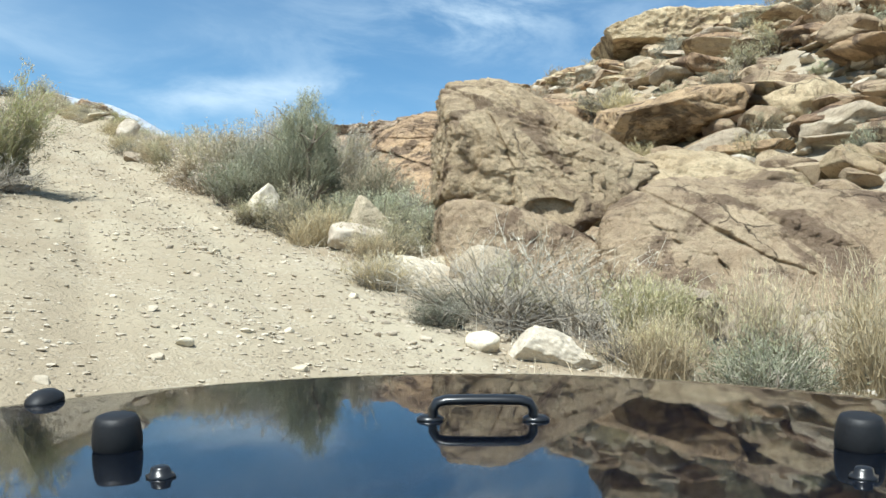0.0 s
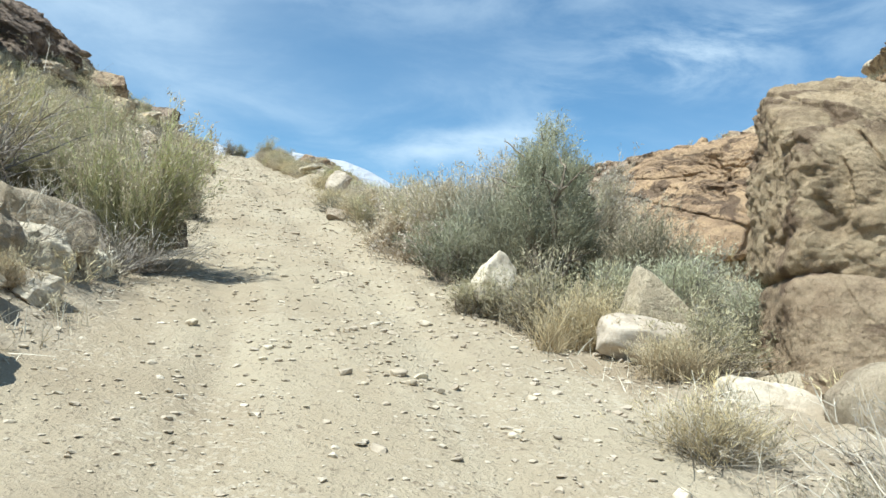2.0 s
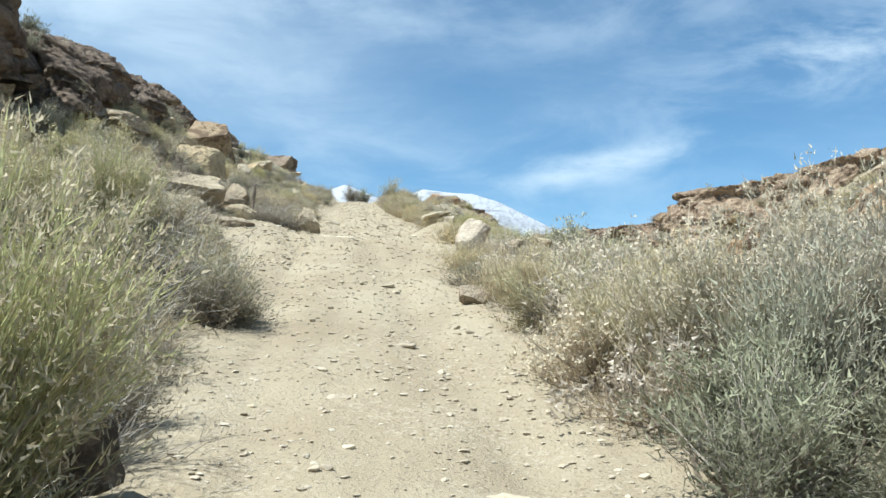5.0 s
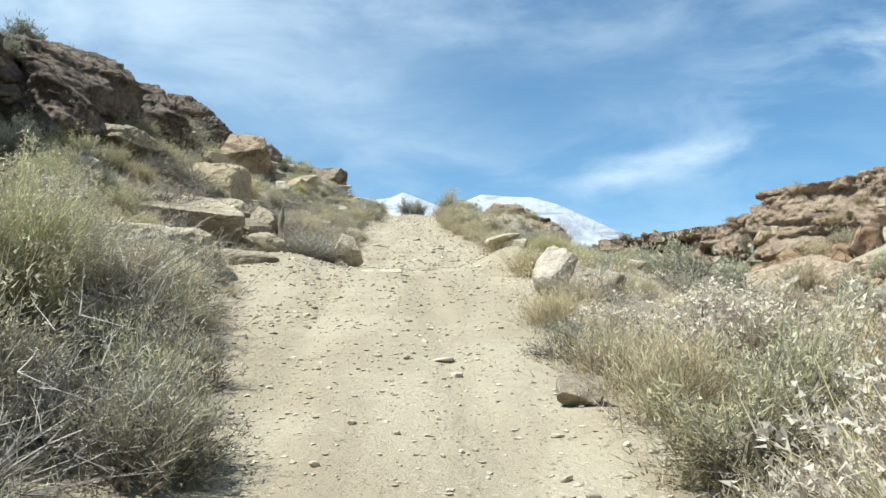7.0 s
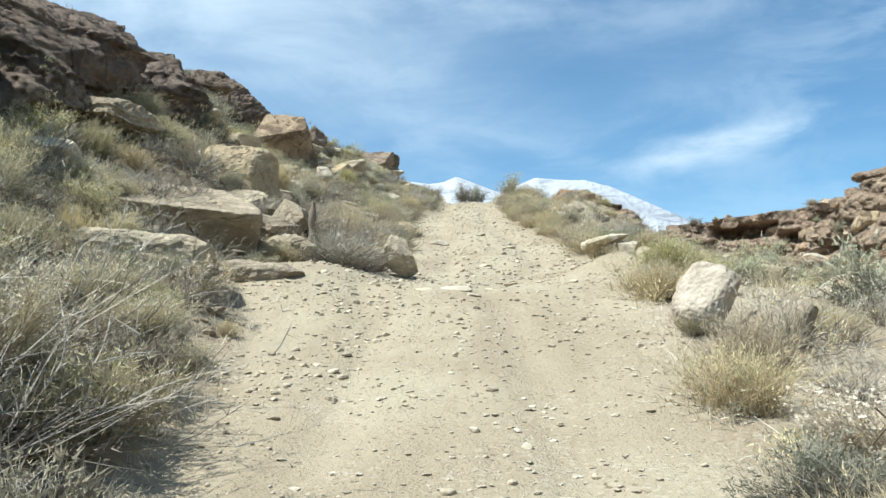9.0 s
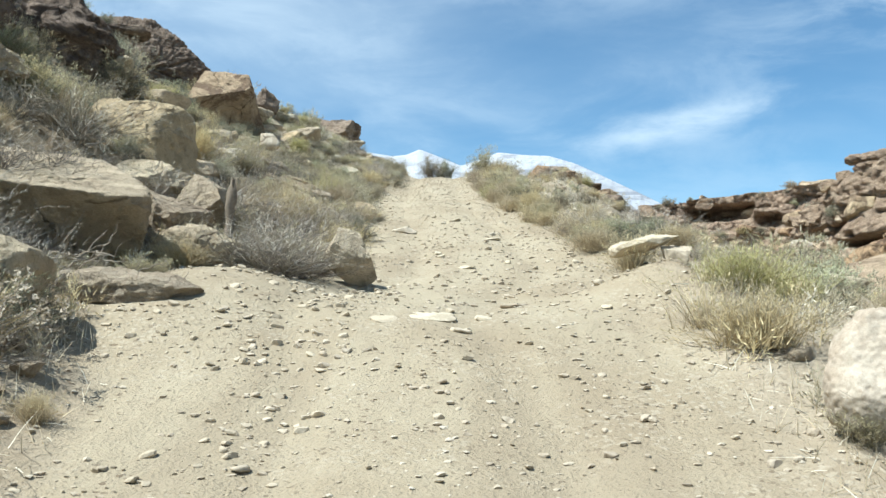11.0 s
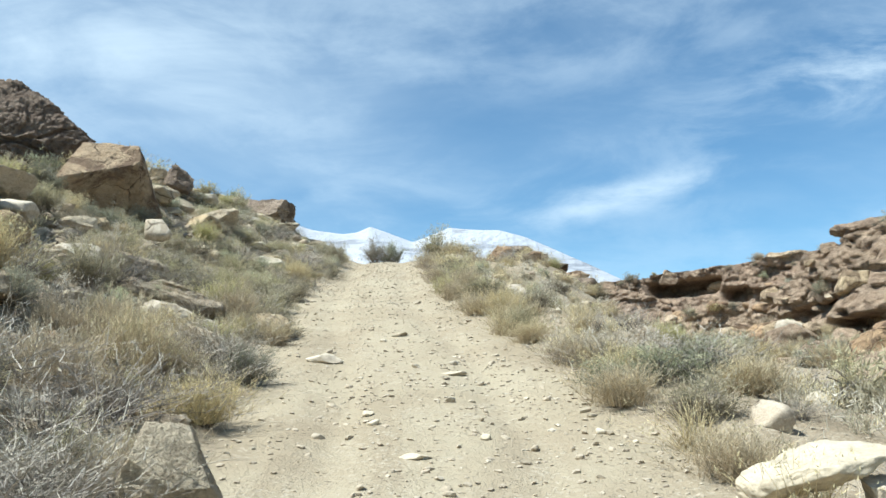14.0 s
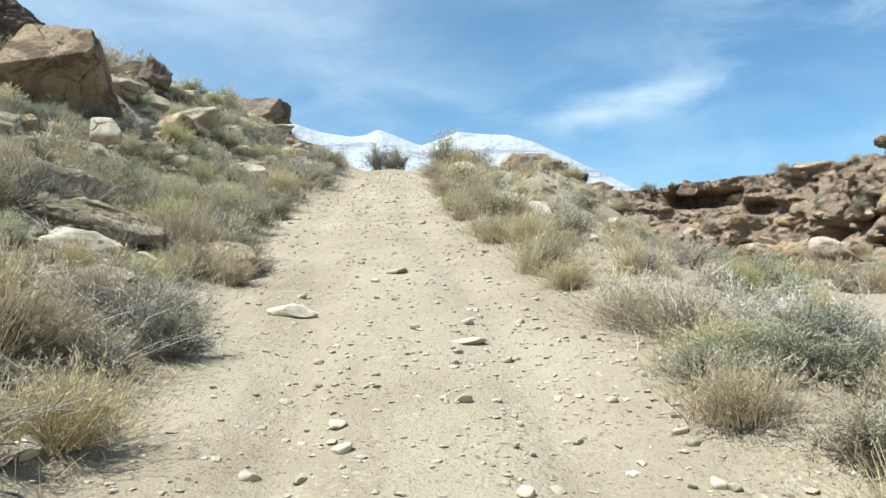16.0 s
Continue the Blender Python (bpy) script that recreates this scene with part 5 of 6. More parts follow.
def plume_brush(name, label, seed, stem, head, dense=1.0, group="rabbitbrush", spread_=0.85):
    """A rounded brush, one metre high: bare crooked wood at its foot that fans out into sprays of thin stems with fluffy pale tops."""
    rng = np.random.default_rng(seed)
    mains = int(34 * dense)
    lean = spread_ * np.sqrt(rng.random(mains))
    way = turned(0, rng.uniform(0, 6.28, mains), lean)
    paths = [crooked(rng.normal(size=3) * [0.05, 0.05, 0] - [0, 0, 0.05], w, rng.uniform(0.34, 0.52), rng, 6, 0.30) for w in way]
    wood = tubes(paths, [np.linspace(0.013, 0.004, 6) * rng.uniform(0.6, 1.3) for _ in paths])
    each = 22
    n = mains * each
    which = np.repeat(np.arange(mains), each)
    run = rng.uniform(1.6, 5.0, n)
    lo = np.minimum(run.astype(int), 4)
    line = np.array(paths)
    start = line[which, lo] + (line[which, lo + 1] - line[which, lo]) * (run - lo)[:, None]
    w = way[which] * 0.9 + [0, 0, 0.55] + rng.normal(size=(n, 3)) * 0.30
    w /= np.linalg.norm(w, axis=1)[:, None]
    lump = np.clip(0.80 + 0.55 * pn(way * 2.3 + seed), 0.55, 1.15)[which]
    length = rng.uniform(0.26, 0.52, n) * lump
    v, f, mid = ribbons(start, w, length, rng.uniform(0.0018, 0.0034, n), rng.uniform(0.0, 0.07, n), rng, 3, 0.02)
    k = 13
    r2 = rng.uniform(0.15, 1.0, (n, k)) * 3
    lo = np.minimum(r2.astype(int), 2)
    part_ = (r2 - lo)[..., None]
    a = np.arange(n)[:, None]
    at = (mid[a, lo] * (1 - part_) + mid[a, lo + 1] * part_).reshape(-1, 3) + rng.normal(size=(n * k, 3)) * 0.006
    lw = np.repeat(w, k, 0) + rng.normal(size=(n * k, 3)) * 0.38
    lw /= np.linalg.norm(lw, axis=1)[:, None]
    leaves = blades(at, lw, rng.uniform(0.03, 0.075, n * k), rng.uniform(0.0014, 0.0028, n * k), rng)
    k2 = 12
    at = np.repeat(mid[:, -1], k2, 0) + rng.normal(size=(n * k2, 3)) * [0.017, 0.017, 0.020]
    lw = np.repeat(w, k2, 0) * 0.6 + rng.normal(size=(n * k2, 3)) * 0.6
    lw /= np.linalg.norm(lw, axis=1)[:, None]
    tops = blades(at, lw, rng.uniform(0.015, 0.034, n * k2), rng.uniform(0.0022, 0.0042, n * k2), rng)
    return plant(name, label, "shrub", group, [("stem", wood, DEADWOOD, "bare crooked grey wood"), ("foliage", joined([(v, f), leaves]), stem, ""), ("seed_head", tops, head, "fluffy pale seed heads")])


def grass(name, label, seed, leaf, group="grass clumps", n=210):
    rng = np.random.default_rng(seed)
    way = turned(0, rng.uniform(0, 6.28, n), np.abs(rng.normal(size=n)) * 0.42)
    start = rng.normal(size=(n, 3)) * [0.09, 0.09, 0]
    v, f, mid = ribbons(start, way, rng.uniform(0.35, 1.0, n), rng.uniform(0.003, 0.006, n), rng.uniform(0.05, 0.45, n), rng, 4)
    m = n // 3
    tall = rng.choice(n, m)
    at = np.repeat(mid[tall, -1], 5, 0) + rng.normal(size=(m * 5, 3)) * [0.012, 0.012, 0.035]
    lw = rng.normal(size=(m * 5, 3)) * 0.4 + [0, 0, 1]
    lw /= np.linalg.norm(lw, axis=1)[:, None]
    ears = blades(at, lw, rng.uniform(0.03, 0.06, m * 5), rng.uniform(0.003, 0.006, m * 5), rng)
    return plant(name, label, "grass", group, [("blade", (v, f), leaf, ""), ("ear", ears, PLUME, "dry ears")])


def deadbrush(name, label, seed, group="dead brush"):
    """A tangle of leafless grey twigs."""
    rng = np.random.default_rng(seed)
    n = 70
    way = turned(0, rng.uniform(0, 6.28, n), rng.uniform(0.2, 1.35, n))
    v, f, mid = ribbons(rng.normal(size=(n, 3)) * [0.1, 0.1, 0], way, rng.uniform(0.5, 1.0, n), rng.uniform(0.005, 0.009, n), rng.uniform(0, 0.15, n), rng, 4, 0.05)
    k = 8
    sel = rng.integers(1, 5, size=(n, k))
    at = mid[np.arange(n)[:, None], sel].reshape(-1, 3)
    lw = np.repeat(way, k, 0) + rng.normal(size=(n * k, 3)) * 0.6 + [0, 0, 0.25]
    lw /= np.linalg.norm(lw, axis=1)[:, None]
    v2, f2, m2 = ribbons(at, lw, rng.uniform(0.12, 0.38, n * k), np.full(n * k, 0.003), rng.uniform(-0.05, 0.1, n * k), rng, 3, 0.06)
    k3 = 3
    lw3 = np.repeat(lw, k3, 0) + rng.normal(size=(n * k * k3, 3)) * 0.6
    lw3 /= np.linalg.norm(lw3, axis=1)[:, None]
    few = blades(np.repeat(m2[:, 2], k3, 0), lw3, rng.uniform(0.03, 0.09, n * k * k3), rng.uniform(0.0015, 0.003, n * k * k3), rng)
    return plant(name, label, "shrub", group, [("stem", wood_of(rng, 8, 1.2, 0.5, 0.018), DEADWOOD, "bleached crooked wood"), ("twig", joined([(v, f), (v2, f2), few]), TWIG, "bare grey twigs")])


def desert_tree(seed):
    """A small shaggy tree: a forked dark trunk, limbs and a ragged pointed crown, two metres high."""
    rng = np.random.default_rng(seed)
    paths, radii = [], []
    for k in range(6):
        w = turned(0, k * 1.05 + rng.uniform(-0.3, 0.3), rng.uniform(0.05, 0.42))
        p = crooked(np.array([0, 0, -0.08]), w, rng.uniform(0.9, 1.35), rng, 8, 0.22)
        paths.append(p)
        radii.append(np.linspace(0.05, 0.012, 8))
        for j in range(8):
            i = rng.integers(2, 8)
            w2 = turned(0, rng.uniform(0, 6.28), rng.uniform(0.3, 1.2))
            paths.append(crooked(p[i], w2, rng.uniform(0.15, 0.35), rng, 8, 0.3))
            radii.append(np.linspace(0.014, 0.004, 8))
    trunk = tubes(paths, radii)
    # sprays of the crown sit in tufts inside a ragged cone
    m = 230
    tops = np.array([(0, 0, 1.78), (0.26, 0.10, 1.45), (-0.28, 0.06, 1.38), (0.05, -0.30, 1.30), (-0.05, 0.32, 1.30), (0.44, -0.16, 1.02), (-0.46, -0.12, 0.95), (0.36, 0.34, 0.92), (-0.32, 0.36, 0.88), (0.62, 0.05, 0.68), (-0.62, 0.12, 0.62)])
    share = np.array([5, 2.2, 2.2, 2, 2, 1.2, 1.2, 1, 1, 0.6, 0.6])
    lead = tops[rng.choice(len(tops), m, p=share / share.sum())]
    h = rng.uniform(0.0, 1.0, m) ** 0.8
    reach = np.where(lead[:, 2] > 1.7, 0.48, 0.30) * (1.05 - h) ** 0.75 * rng.uniform(0.3, 1.15, m)
    spin = rng.uniform(0, 6.28, m)
    tuft = np.stack([lead[:, 0] * (0.75 + 0.25 * h) + reach * np.cos(spin), lead[:, 1] * (0.75 + 0.25 * h) + reach * np.sin(spin), lead[:, 2] * (0.22 + 0.74 * h)], 1)
    n = 3300
    which = rng.integers(m, size=n)
    base = tuft[which] * [0.93, 0.93, 0.97] + rng.normal(size=(n, 3)) * [0.038, 0.038, 0.045]
    way = tuft[which] * [0.7, 0.7, 0.12] + rng.normal(size=(n, 3)) * 0.42 + [0, 0, 0.85]
    way /= np.linalg.norm(way, axis=1)[:, None]
    tv, tf, mid = ribbons(base, way, rng.uniform(0.08, 0.22, n), np.full(n, 0.0025), rng.uniform(-0.02, 0.06, n), rng, 3)
    k = 10
    at = mid[np.arange(n)[:, None], rng.integers(0, 4, size=(n, k))].reshape(-1, 3) + rng.normal(size=(n * k, 3)) * 0.016
    lw = np.repeat(way, k, 0) + rng.normal(size=(n * k, 3)) * 0.6
    lw /= np.linalg.norm(lw, axis=1)[:, None]
    lf = blades(at, lw, rng.uniform(0.02, 0.045, n * k), rng.uniform(0.0022, 0.0045, n * k), rng)
    return plant("desert_tree", "small shaggy grey-green tree with a dark forked trunk", "tree", "", [("trunk", trunk, WOOD, "dark forked trunk and limbs"), ("crown", joined([(tv, tf), lf]), JUNIPER, "feathery grey-green crown")])


KINDS = {
    "sage": [sagebrush("sagebrush", "grey-green sagebrush with woody stems on sandy soil", 201 + k, SAGE) for k in range(4)],
    "grey": [sagebrush("sagebrush", "pale silvery sagebrush growing between rocks", 211 + k, GREYSAGE, 1.1) for k in range(2)],
    "green": [sagebrush("green_shrub", "dark green leafy shrub at the trail's edge", 221 + k, GREEN, 1.25, "green shrubs") for k in range(2)],
    "rabbit": [rabbitbrush("rabbitbrush", "upright green-yellow rabbitbrush with dry seed heads", 231 + k, RABBIT, PLUME) for k in range(3)],
    "plume": [plume_brush("tall_rabbitbrush", "tall rounded yellow-green rabbitbrush with bare wood at its foot", 236 + k, BROOM, PLUME) for k in range(3)],
    "pale": [plume_brush("straw_rabbitbrush", "tall pale straw-coloured rabbitbrush beside the trail", 246 + k, PALEBROOM, STRAWTOP, 1.1, spread_=0.7) for k in range(3)],
    "sagefar": [sagebrush("scrub_bush", "grey-green scrub bush on the far slope", 281 + k, SAGE, 0.42, "far scrub", 1.7) for k in range(3)],
    "greyfar": [sagebrush("silver_brush", "pale silvery brush in the wash", 285 + k, GREYSAGE, 0.42, "silver brush", 1.7) for k in range(2)],
    "greenfar": [sagebrush("green_shrub", "dark green shrub on the far slope", 289 + k, GREEN, 0.45, "green shrubs", 1.7) for k in range(1)],
    "tanfar": [rabbitbrush("yellow_brush", "dry yellow brush in the wash", 291 + k, STRAW, PLUME, 0.40, 0.9, "yellow brush", 1.7) for k in range(2)],
    "tan": [rabbitbrush("straw_brush", "dry straw-coloured brush with pale tops", 241 + k, STRAW, PLUME, 0.9, 0.75, "straw brush") for k in range(3)],
    "pink": [sagebrush("pale_shrub", "spreading twiggy shrub with pale pinkish seed heads", 251 + k, PINK, 1.0, "pale shrubs", 0.55, CREAM) for k in range(3)],
    "grass": [grass("grass_clump", "clump of dry straw-coloured bunch grass", 261 + k, STRAW) for k in range(4)],
    "dead": [deadbrush("dead_brush", "tangle of leafless grey twigs", 271 + k) for k in range(3)],
}
FIRST = {id(ob) for some in KINDS.values() for ob in some}
PRNG = np.random.default_rng(404)


def grow(kind, x, y, tall, wide=None, turn=None, sink=0.02, z=None):
    """One plant of a kind: its first use moves the model itself, later ones copy it."""
    some = KINDS[kind]
    ob = some[PRNG.integers(len(some))]
    wide = wide or tall
    a = PRNG.uniform(0, 360) if turn is None else turn
    zz = float(height(x, y)) - sink if z is None else z
    m = pose(x, y, zz, PRNG.uniform(-5, 5), PRNG.uniform(-5, 5), a)
    if id(ob) in FIRST:
        FIRST.discard(id(ob))
        ob.matrix_basis = m @ Matrix.Diagonal((wide, wide, tall, 1))
        return ob
    made = copy_thing(ob, m)
    made.matrix_basis = m @ Matrix.Diagonal((wide, wide, tall, 1))
    return made


# plants that stand out, from the start of the trail upwards: kind, x, y, height, width
RIGHT_START = (("dead", 3.8, 7.1, 0.9, 1.2), ("dead", 4.4, 6.8, 0.85, 1.1), ("sage", 4.2, 7.5, 0.75, 1.0), ("sage", 3.35, 7.35, 0.45, 0.6), ("rabbit", 4.75, 6.2, 0.8, 1.0),
               ("tan", 4.3, 5.5, 0.75, 0.8), ("tan", 5.0, 5.2, 1.15, 1.0), ("green", 4.6, 4.75, 0.75, 0.9), ("tan", 5.6, 4.7, 1.4, 1.1), ("green", 4.9, 5.0, 0.7, 0.8), ("pink", 4.9, 4.2, 0.6, 0.8),
               ("green", 3.15, 7.0, 0.32, 0.55), ("dead", 4.2, 5.9, 0.5, 0.6), ("tan", 3.2, 8.65, 0.5, 0.7), ("dead", 3.15, 8.6, 0.4, 0.6), ("grass", 3.9, 8.0, 0.4, 0.6), ("dead", 4.1, 8.2, 0.55, 0.6))
RIGHT_TREE = (("sage", 2.65, 12.3, 0.5, 0.7), ("sage", 3.15, 11.9, 0.85, 1.0), ("tan", 3.35, 11.2, 0.75, 0.9), ("sage", 3.65, 12.0, 0.85, 1.0), ("grass", 3.0, 11.0, 0.45, 0.7),
              ("grey", 4.55, 12.0, 0.95, 1.0), ("sage", 4.1, 10.6, 0.7, 0.9), ("grey", 4.9, 11.2, 0.8, 1.0), ("tan", 3.7, 10.2, 0.5, 0.8), ("grey", 5.1, 12.9, 1.0, 1.2), ("grey", 4.2, 12.7, 0.8, 1.0), ("green", 2.75, 14.2, 0.95, 1.1), ("green", 3.05, 15.0, 0.85, 1.1),
              ("sage", 3.9, 14.1, 1.1, 1.2), ("pale", 3.4, 15.9, 1.81, 1.57), ("pale", 4.2, 16.2, 2.00, 1.69), ("tan", 2.75, 17.0, 0.95, 1.2), ("pale", 2.85, 16.3, 1.44, 1.35), ("pale", 3.75, 15.1, 1.75, 1.46), ("pale", 4.7, 15.4, 1.94, 1.69), ("plume", 5.2, 14.3, 1.49, 1.40), ("pink", 2.75, 15.6, 1.0, 1.2), ("grey", 3.3, 14.9, 1.3, 1.1), ("pink", 2.9, 17.5, 1.15, 1.3), ("pink", 2.45, 16.6, 0.9, 1.0), ("tan", 3.3, 18.0, 1.15, 1.3), ("sage", 2.5, 18.7, 1.0, 1.2))
RIGHT_MID = (("tan", 2.35, 19.8, 0.85, 1.1), ("sage", 3.0, 19.4, 1.0, 1.2), ("tan", 2.2, 21.6, 0.8, 1.1), ("green", 1.95, 22.4, 0.5, 0.8), ("pink", 3.1, 21.2, 1.15, 1.4), ("pink", 3.9, 20.6, 1.4, 1.6),
             ("pink", 2.6, 23.2, 0.75, 1.1), ("tan", 1.95, 24.2, 0.65, 1.0), ("tan", 2.3, 25.4, 0.7, 0.9), ("pink", 3.6, 23.4, 0.9, 1.2), ("dead", 2.75, 26.0, 0.6, 0.8), ("tan", 2.0, 28.0, 0.6, 1.0),
             ("grass", 1.75, 28.6, 0.5, 0.8), ("rabbit", 2.3, 29.6, 0.6, 1.0), ("rabbit", 2.9, 30.4, 0.6, 1.0), ("grey", 3.6, 31.5, 0.7, 1.0), ("sage", 2.0, 33.6, 0.45, 0.8), ("tan", 1.75, 36.3, 0.45, 0.9), ("dead", 2.4, 35.6, 0.5, 1.0), ("grass", 1.45, 30.2, 0.4, 0.6))
RIGHT_END = (("tan", 1.75, 35.3, 0.5, 0.9), ("tan", 1.45, 36.6, 0.5, 0.8), ("green", 2.1, 34.9, 0.45, 1.0), ("green", 1.65, 34.9, 0.38, 0.8), ("green", 2.5, 35.5, 0.45, 0.9), ("dead", 2.5, 35.2, 0.5, 0.9), ("tan", 2.7, 34.4, 0.5, 0.9), ("pink", 2.3, 35.8, 0.4, 0.9), ("dead", 1.7, 36.0, 0.5, 0.8), ("rabbit", 1.1, 39.6, 0.6, 0.8), ("tan", 1.0, 40.8, 0.65, 0.9),
             ("grass", 0.85, 39.2, 0.5, 0.7), ("sage", 1.5, 41.2, 0.6, 0.8), ("sage", 0.75, 43.4, 0.7, 1.0), ("tan", 0.55, 45.2, 0.7, 0.9), ("sage", 0.4, 47.5, 0.75, 1.1), ("sage", 0.3, 50.2, 0.75, 1.1), ("tan", 0.2, 52.6, 0.8, 1.0), ("sage", -0.25, 58.2, 1.35, 1.6), ("tan", 0.35, 57.6, 1.0, 1.4), ("sage", 0.8, 59.2, 1.1, 1.5), ("grey", 4.2, 41.0, 0.9, 1.2))
RIGHT_EDGE = (("tan", 1.15, 38.2, 0.45, 0.7), ("grass", 0.95, 40.2, 0.45, 0.8), ("tan", 0.6, 41.6, 0.55, 0.8), ("grass", 0.45, 42.6, 0.5, 0.8), ("tan", 0.25, 44.2, 0.55, 0.8), ("rabbit", 0.1, 46.0, 0.6, 0.8), ("tan", -0.1, 48.4, 0.6, 0.9), ("grass", -0.25, 50.8, 0.6, 0.9), ("tan", -0.4, 53.4, 0.7, 0.9), ("sage", -0.35, 55.4, 0.7, 1.0), ("tan", 1.9, 32.4, 0.5, 0.8), ("grass", 1.8, 33.0, 0.45, 0.8), ("tan", 1.5, 34.2, 0.5, 0.8))
LEFT_START = (("plume", -0.60, 13.25, 2.0, 1.50), ("plume", -1.45, 14.6, 1.44, 1.29), ("dead", -0.62, 12.6, 0.5, 0.8), ("dead", -0.35, 13.4, 0.45, 0.8), ("dead", -1.15, 11.3, 0.5, 0.8), ("tan", -1.0, 10.7, 0.35, 0.6), ("dead", -1.35, 12.2, 0.5, 0.7), ("grass", -0.95, 11.8, 0.4, 0.6),
              ("dead", -0.55, 14.7, 0.55, 0.8), ("sage", -0.75, 15.4, 0.65, 0.9), ("sage", -0.95, 16.4, 0.75, 0.9), ("sage", -1.3, 17.4, 0.7, 0.9), ("grass", -1.0, 17.3, 0.5, 0.9), ("dead", -1.25, 17.0, 0.5, 0.9), ("dead", -1.5, 18.2, 0.75, 1.1), ("sage", -0.80, 18.9, 0.85, 1.0), ("green", -0.85, 19.3, 0.7, 0.9), ("dead", -1.5, 19.1, 0.9, 1.3),
              ("sage", -1.9, 19.0, 1.0, 1.4), ("plume", -2.3, 17.6, 1.38, 1.50), ("sage", -1.25, 20.2, 0.85, 1.0), ("sage", -1.35, 21.2, 0.75, 1.0), ("plume", -2.5, 20.4, 1.78, 1.61), ("sage", -2.0, 21.0, 1.0, 1.3), ("plume", -3.3, 19.8, 1.49, 1.61), ("pale", -3.0, 21.6, 1.62, 1.57))
LEFT_MID = (("dead", -2.6, 30.9, 0.5, 0.9), ("dead", -2.5, 31.5, 0.55, 0.8), ("tan", -2.95, 30.25, 0.4, 0.7), ("sage", -3.6, 29.3, 0.35, 0.7), ("dead", -3.3, 31.0, 0.5, 0.7), ("dead", -2.3, 22.0, 1.0, 1.4), ("sage", -2.0, 22.8, 0.85, 1.1), ("dead", -2.8, 23.3, 1.0, 1.4), ("plume", -3.5, 23.0, 1.38, 1.61), ("pale", -2.6, 22.6, 1.12, 1.35), ("sage", -2.35, 24.0, 0.8, 1.0), ("rabbit", -4.2, 25.6, 0.7, 0.9),
            ("sage", -3.4, 25.8, 0.7, 1.0), ("pink", -3.1, 26.9, 0.75, 0.9), ("dead", -4.3, 28.6, 0.6, 0.9), ("sage", -3.0, 29.4, 0.32, 0.6), ("dead", -2.1, 31.2, 0.65, 1.0), ("tan", -1.9, 31.9, 0.6, 0.7), ("dead", -2.6, 32.2, 0.6, 1.0), ("sage", -6.4, 36.6, 1.2, 1.3), ("grass", -2.1, 34.2, 0.5, 0.6))
LEFT_END = (("tan", -2.85, 34.7, 0.85, 0.9), ("tan", -3.2, 35.3, 0.8, 0.9), ("dead", -2.35, 35.9, 0.5, 0.9), ("tan", -2.75, 36.2, 0.5, 0.8), ("green", -2.0, 35.75, 0.5, 0.55), ("dead", -2.9, 35.4, 0.45, 1.0), ("tan", -3.0, 34.9, 0.45, 0.9), ("dead", -2.3, 35.1, 0.4, 0.8), ("tan", -2.25, 38.5, 0.5, 0.6), ("dead", -2.5, 38.65, 0.4, 0.7), ("tan", -2.75, 38.6, 0.5, 0.7), ("sage", -2.25, 39.45, 0.4, 0.6), ("tan", -2.95, 39.1, 0.75, 0.9), ("sage", -2.6, 40.2, 0.75, 0.8), ("rabbit", -3.2, 39.4, 0.7, 0.9),
            ("sage", -4.6, 40.8, 0.8, 1.1), ("rabbit", -3.7, 41.6, 0.75, 0.8), ("sage", -3.2, 42.6, 0.7, 1.0), ("sage", -3.3, 45.0, 0.75, 1.0), ("tan", -3.4, 47.0, 0.75, 1.0), ("sage", -3.2, 51.0, 0.7, 1.0), ("sage", -3.6, 56.0, 0.9, 1.2), ("sage", -2.6, 61.0, 1.1, 1.1), ("green", -1.9, 61.8, 1.0, 1.0), ("rabbit", -7.8, 47.8, 1.2, 1.3))
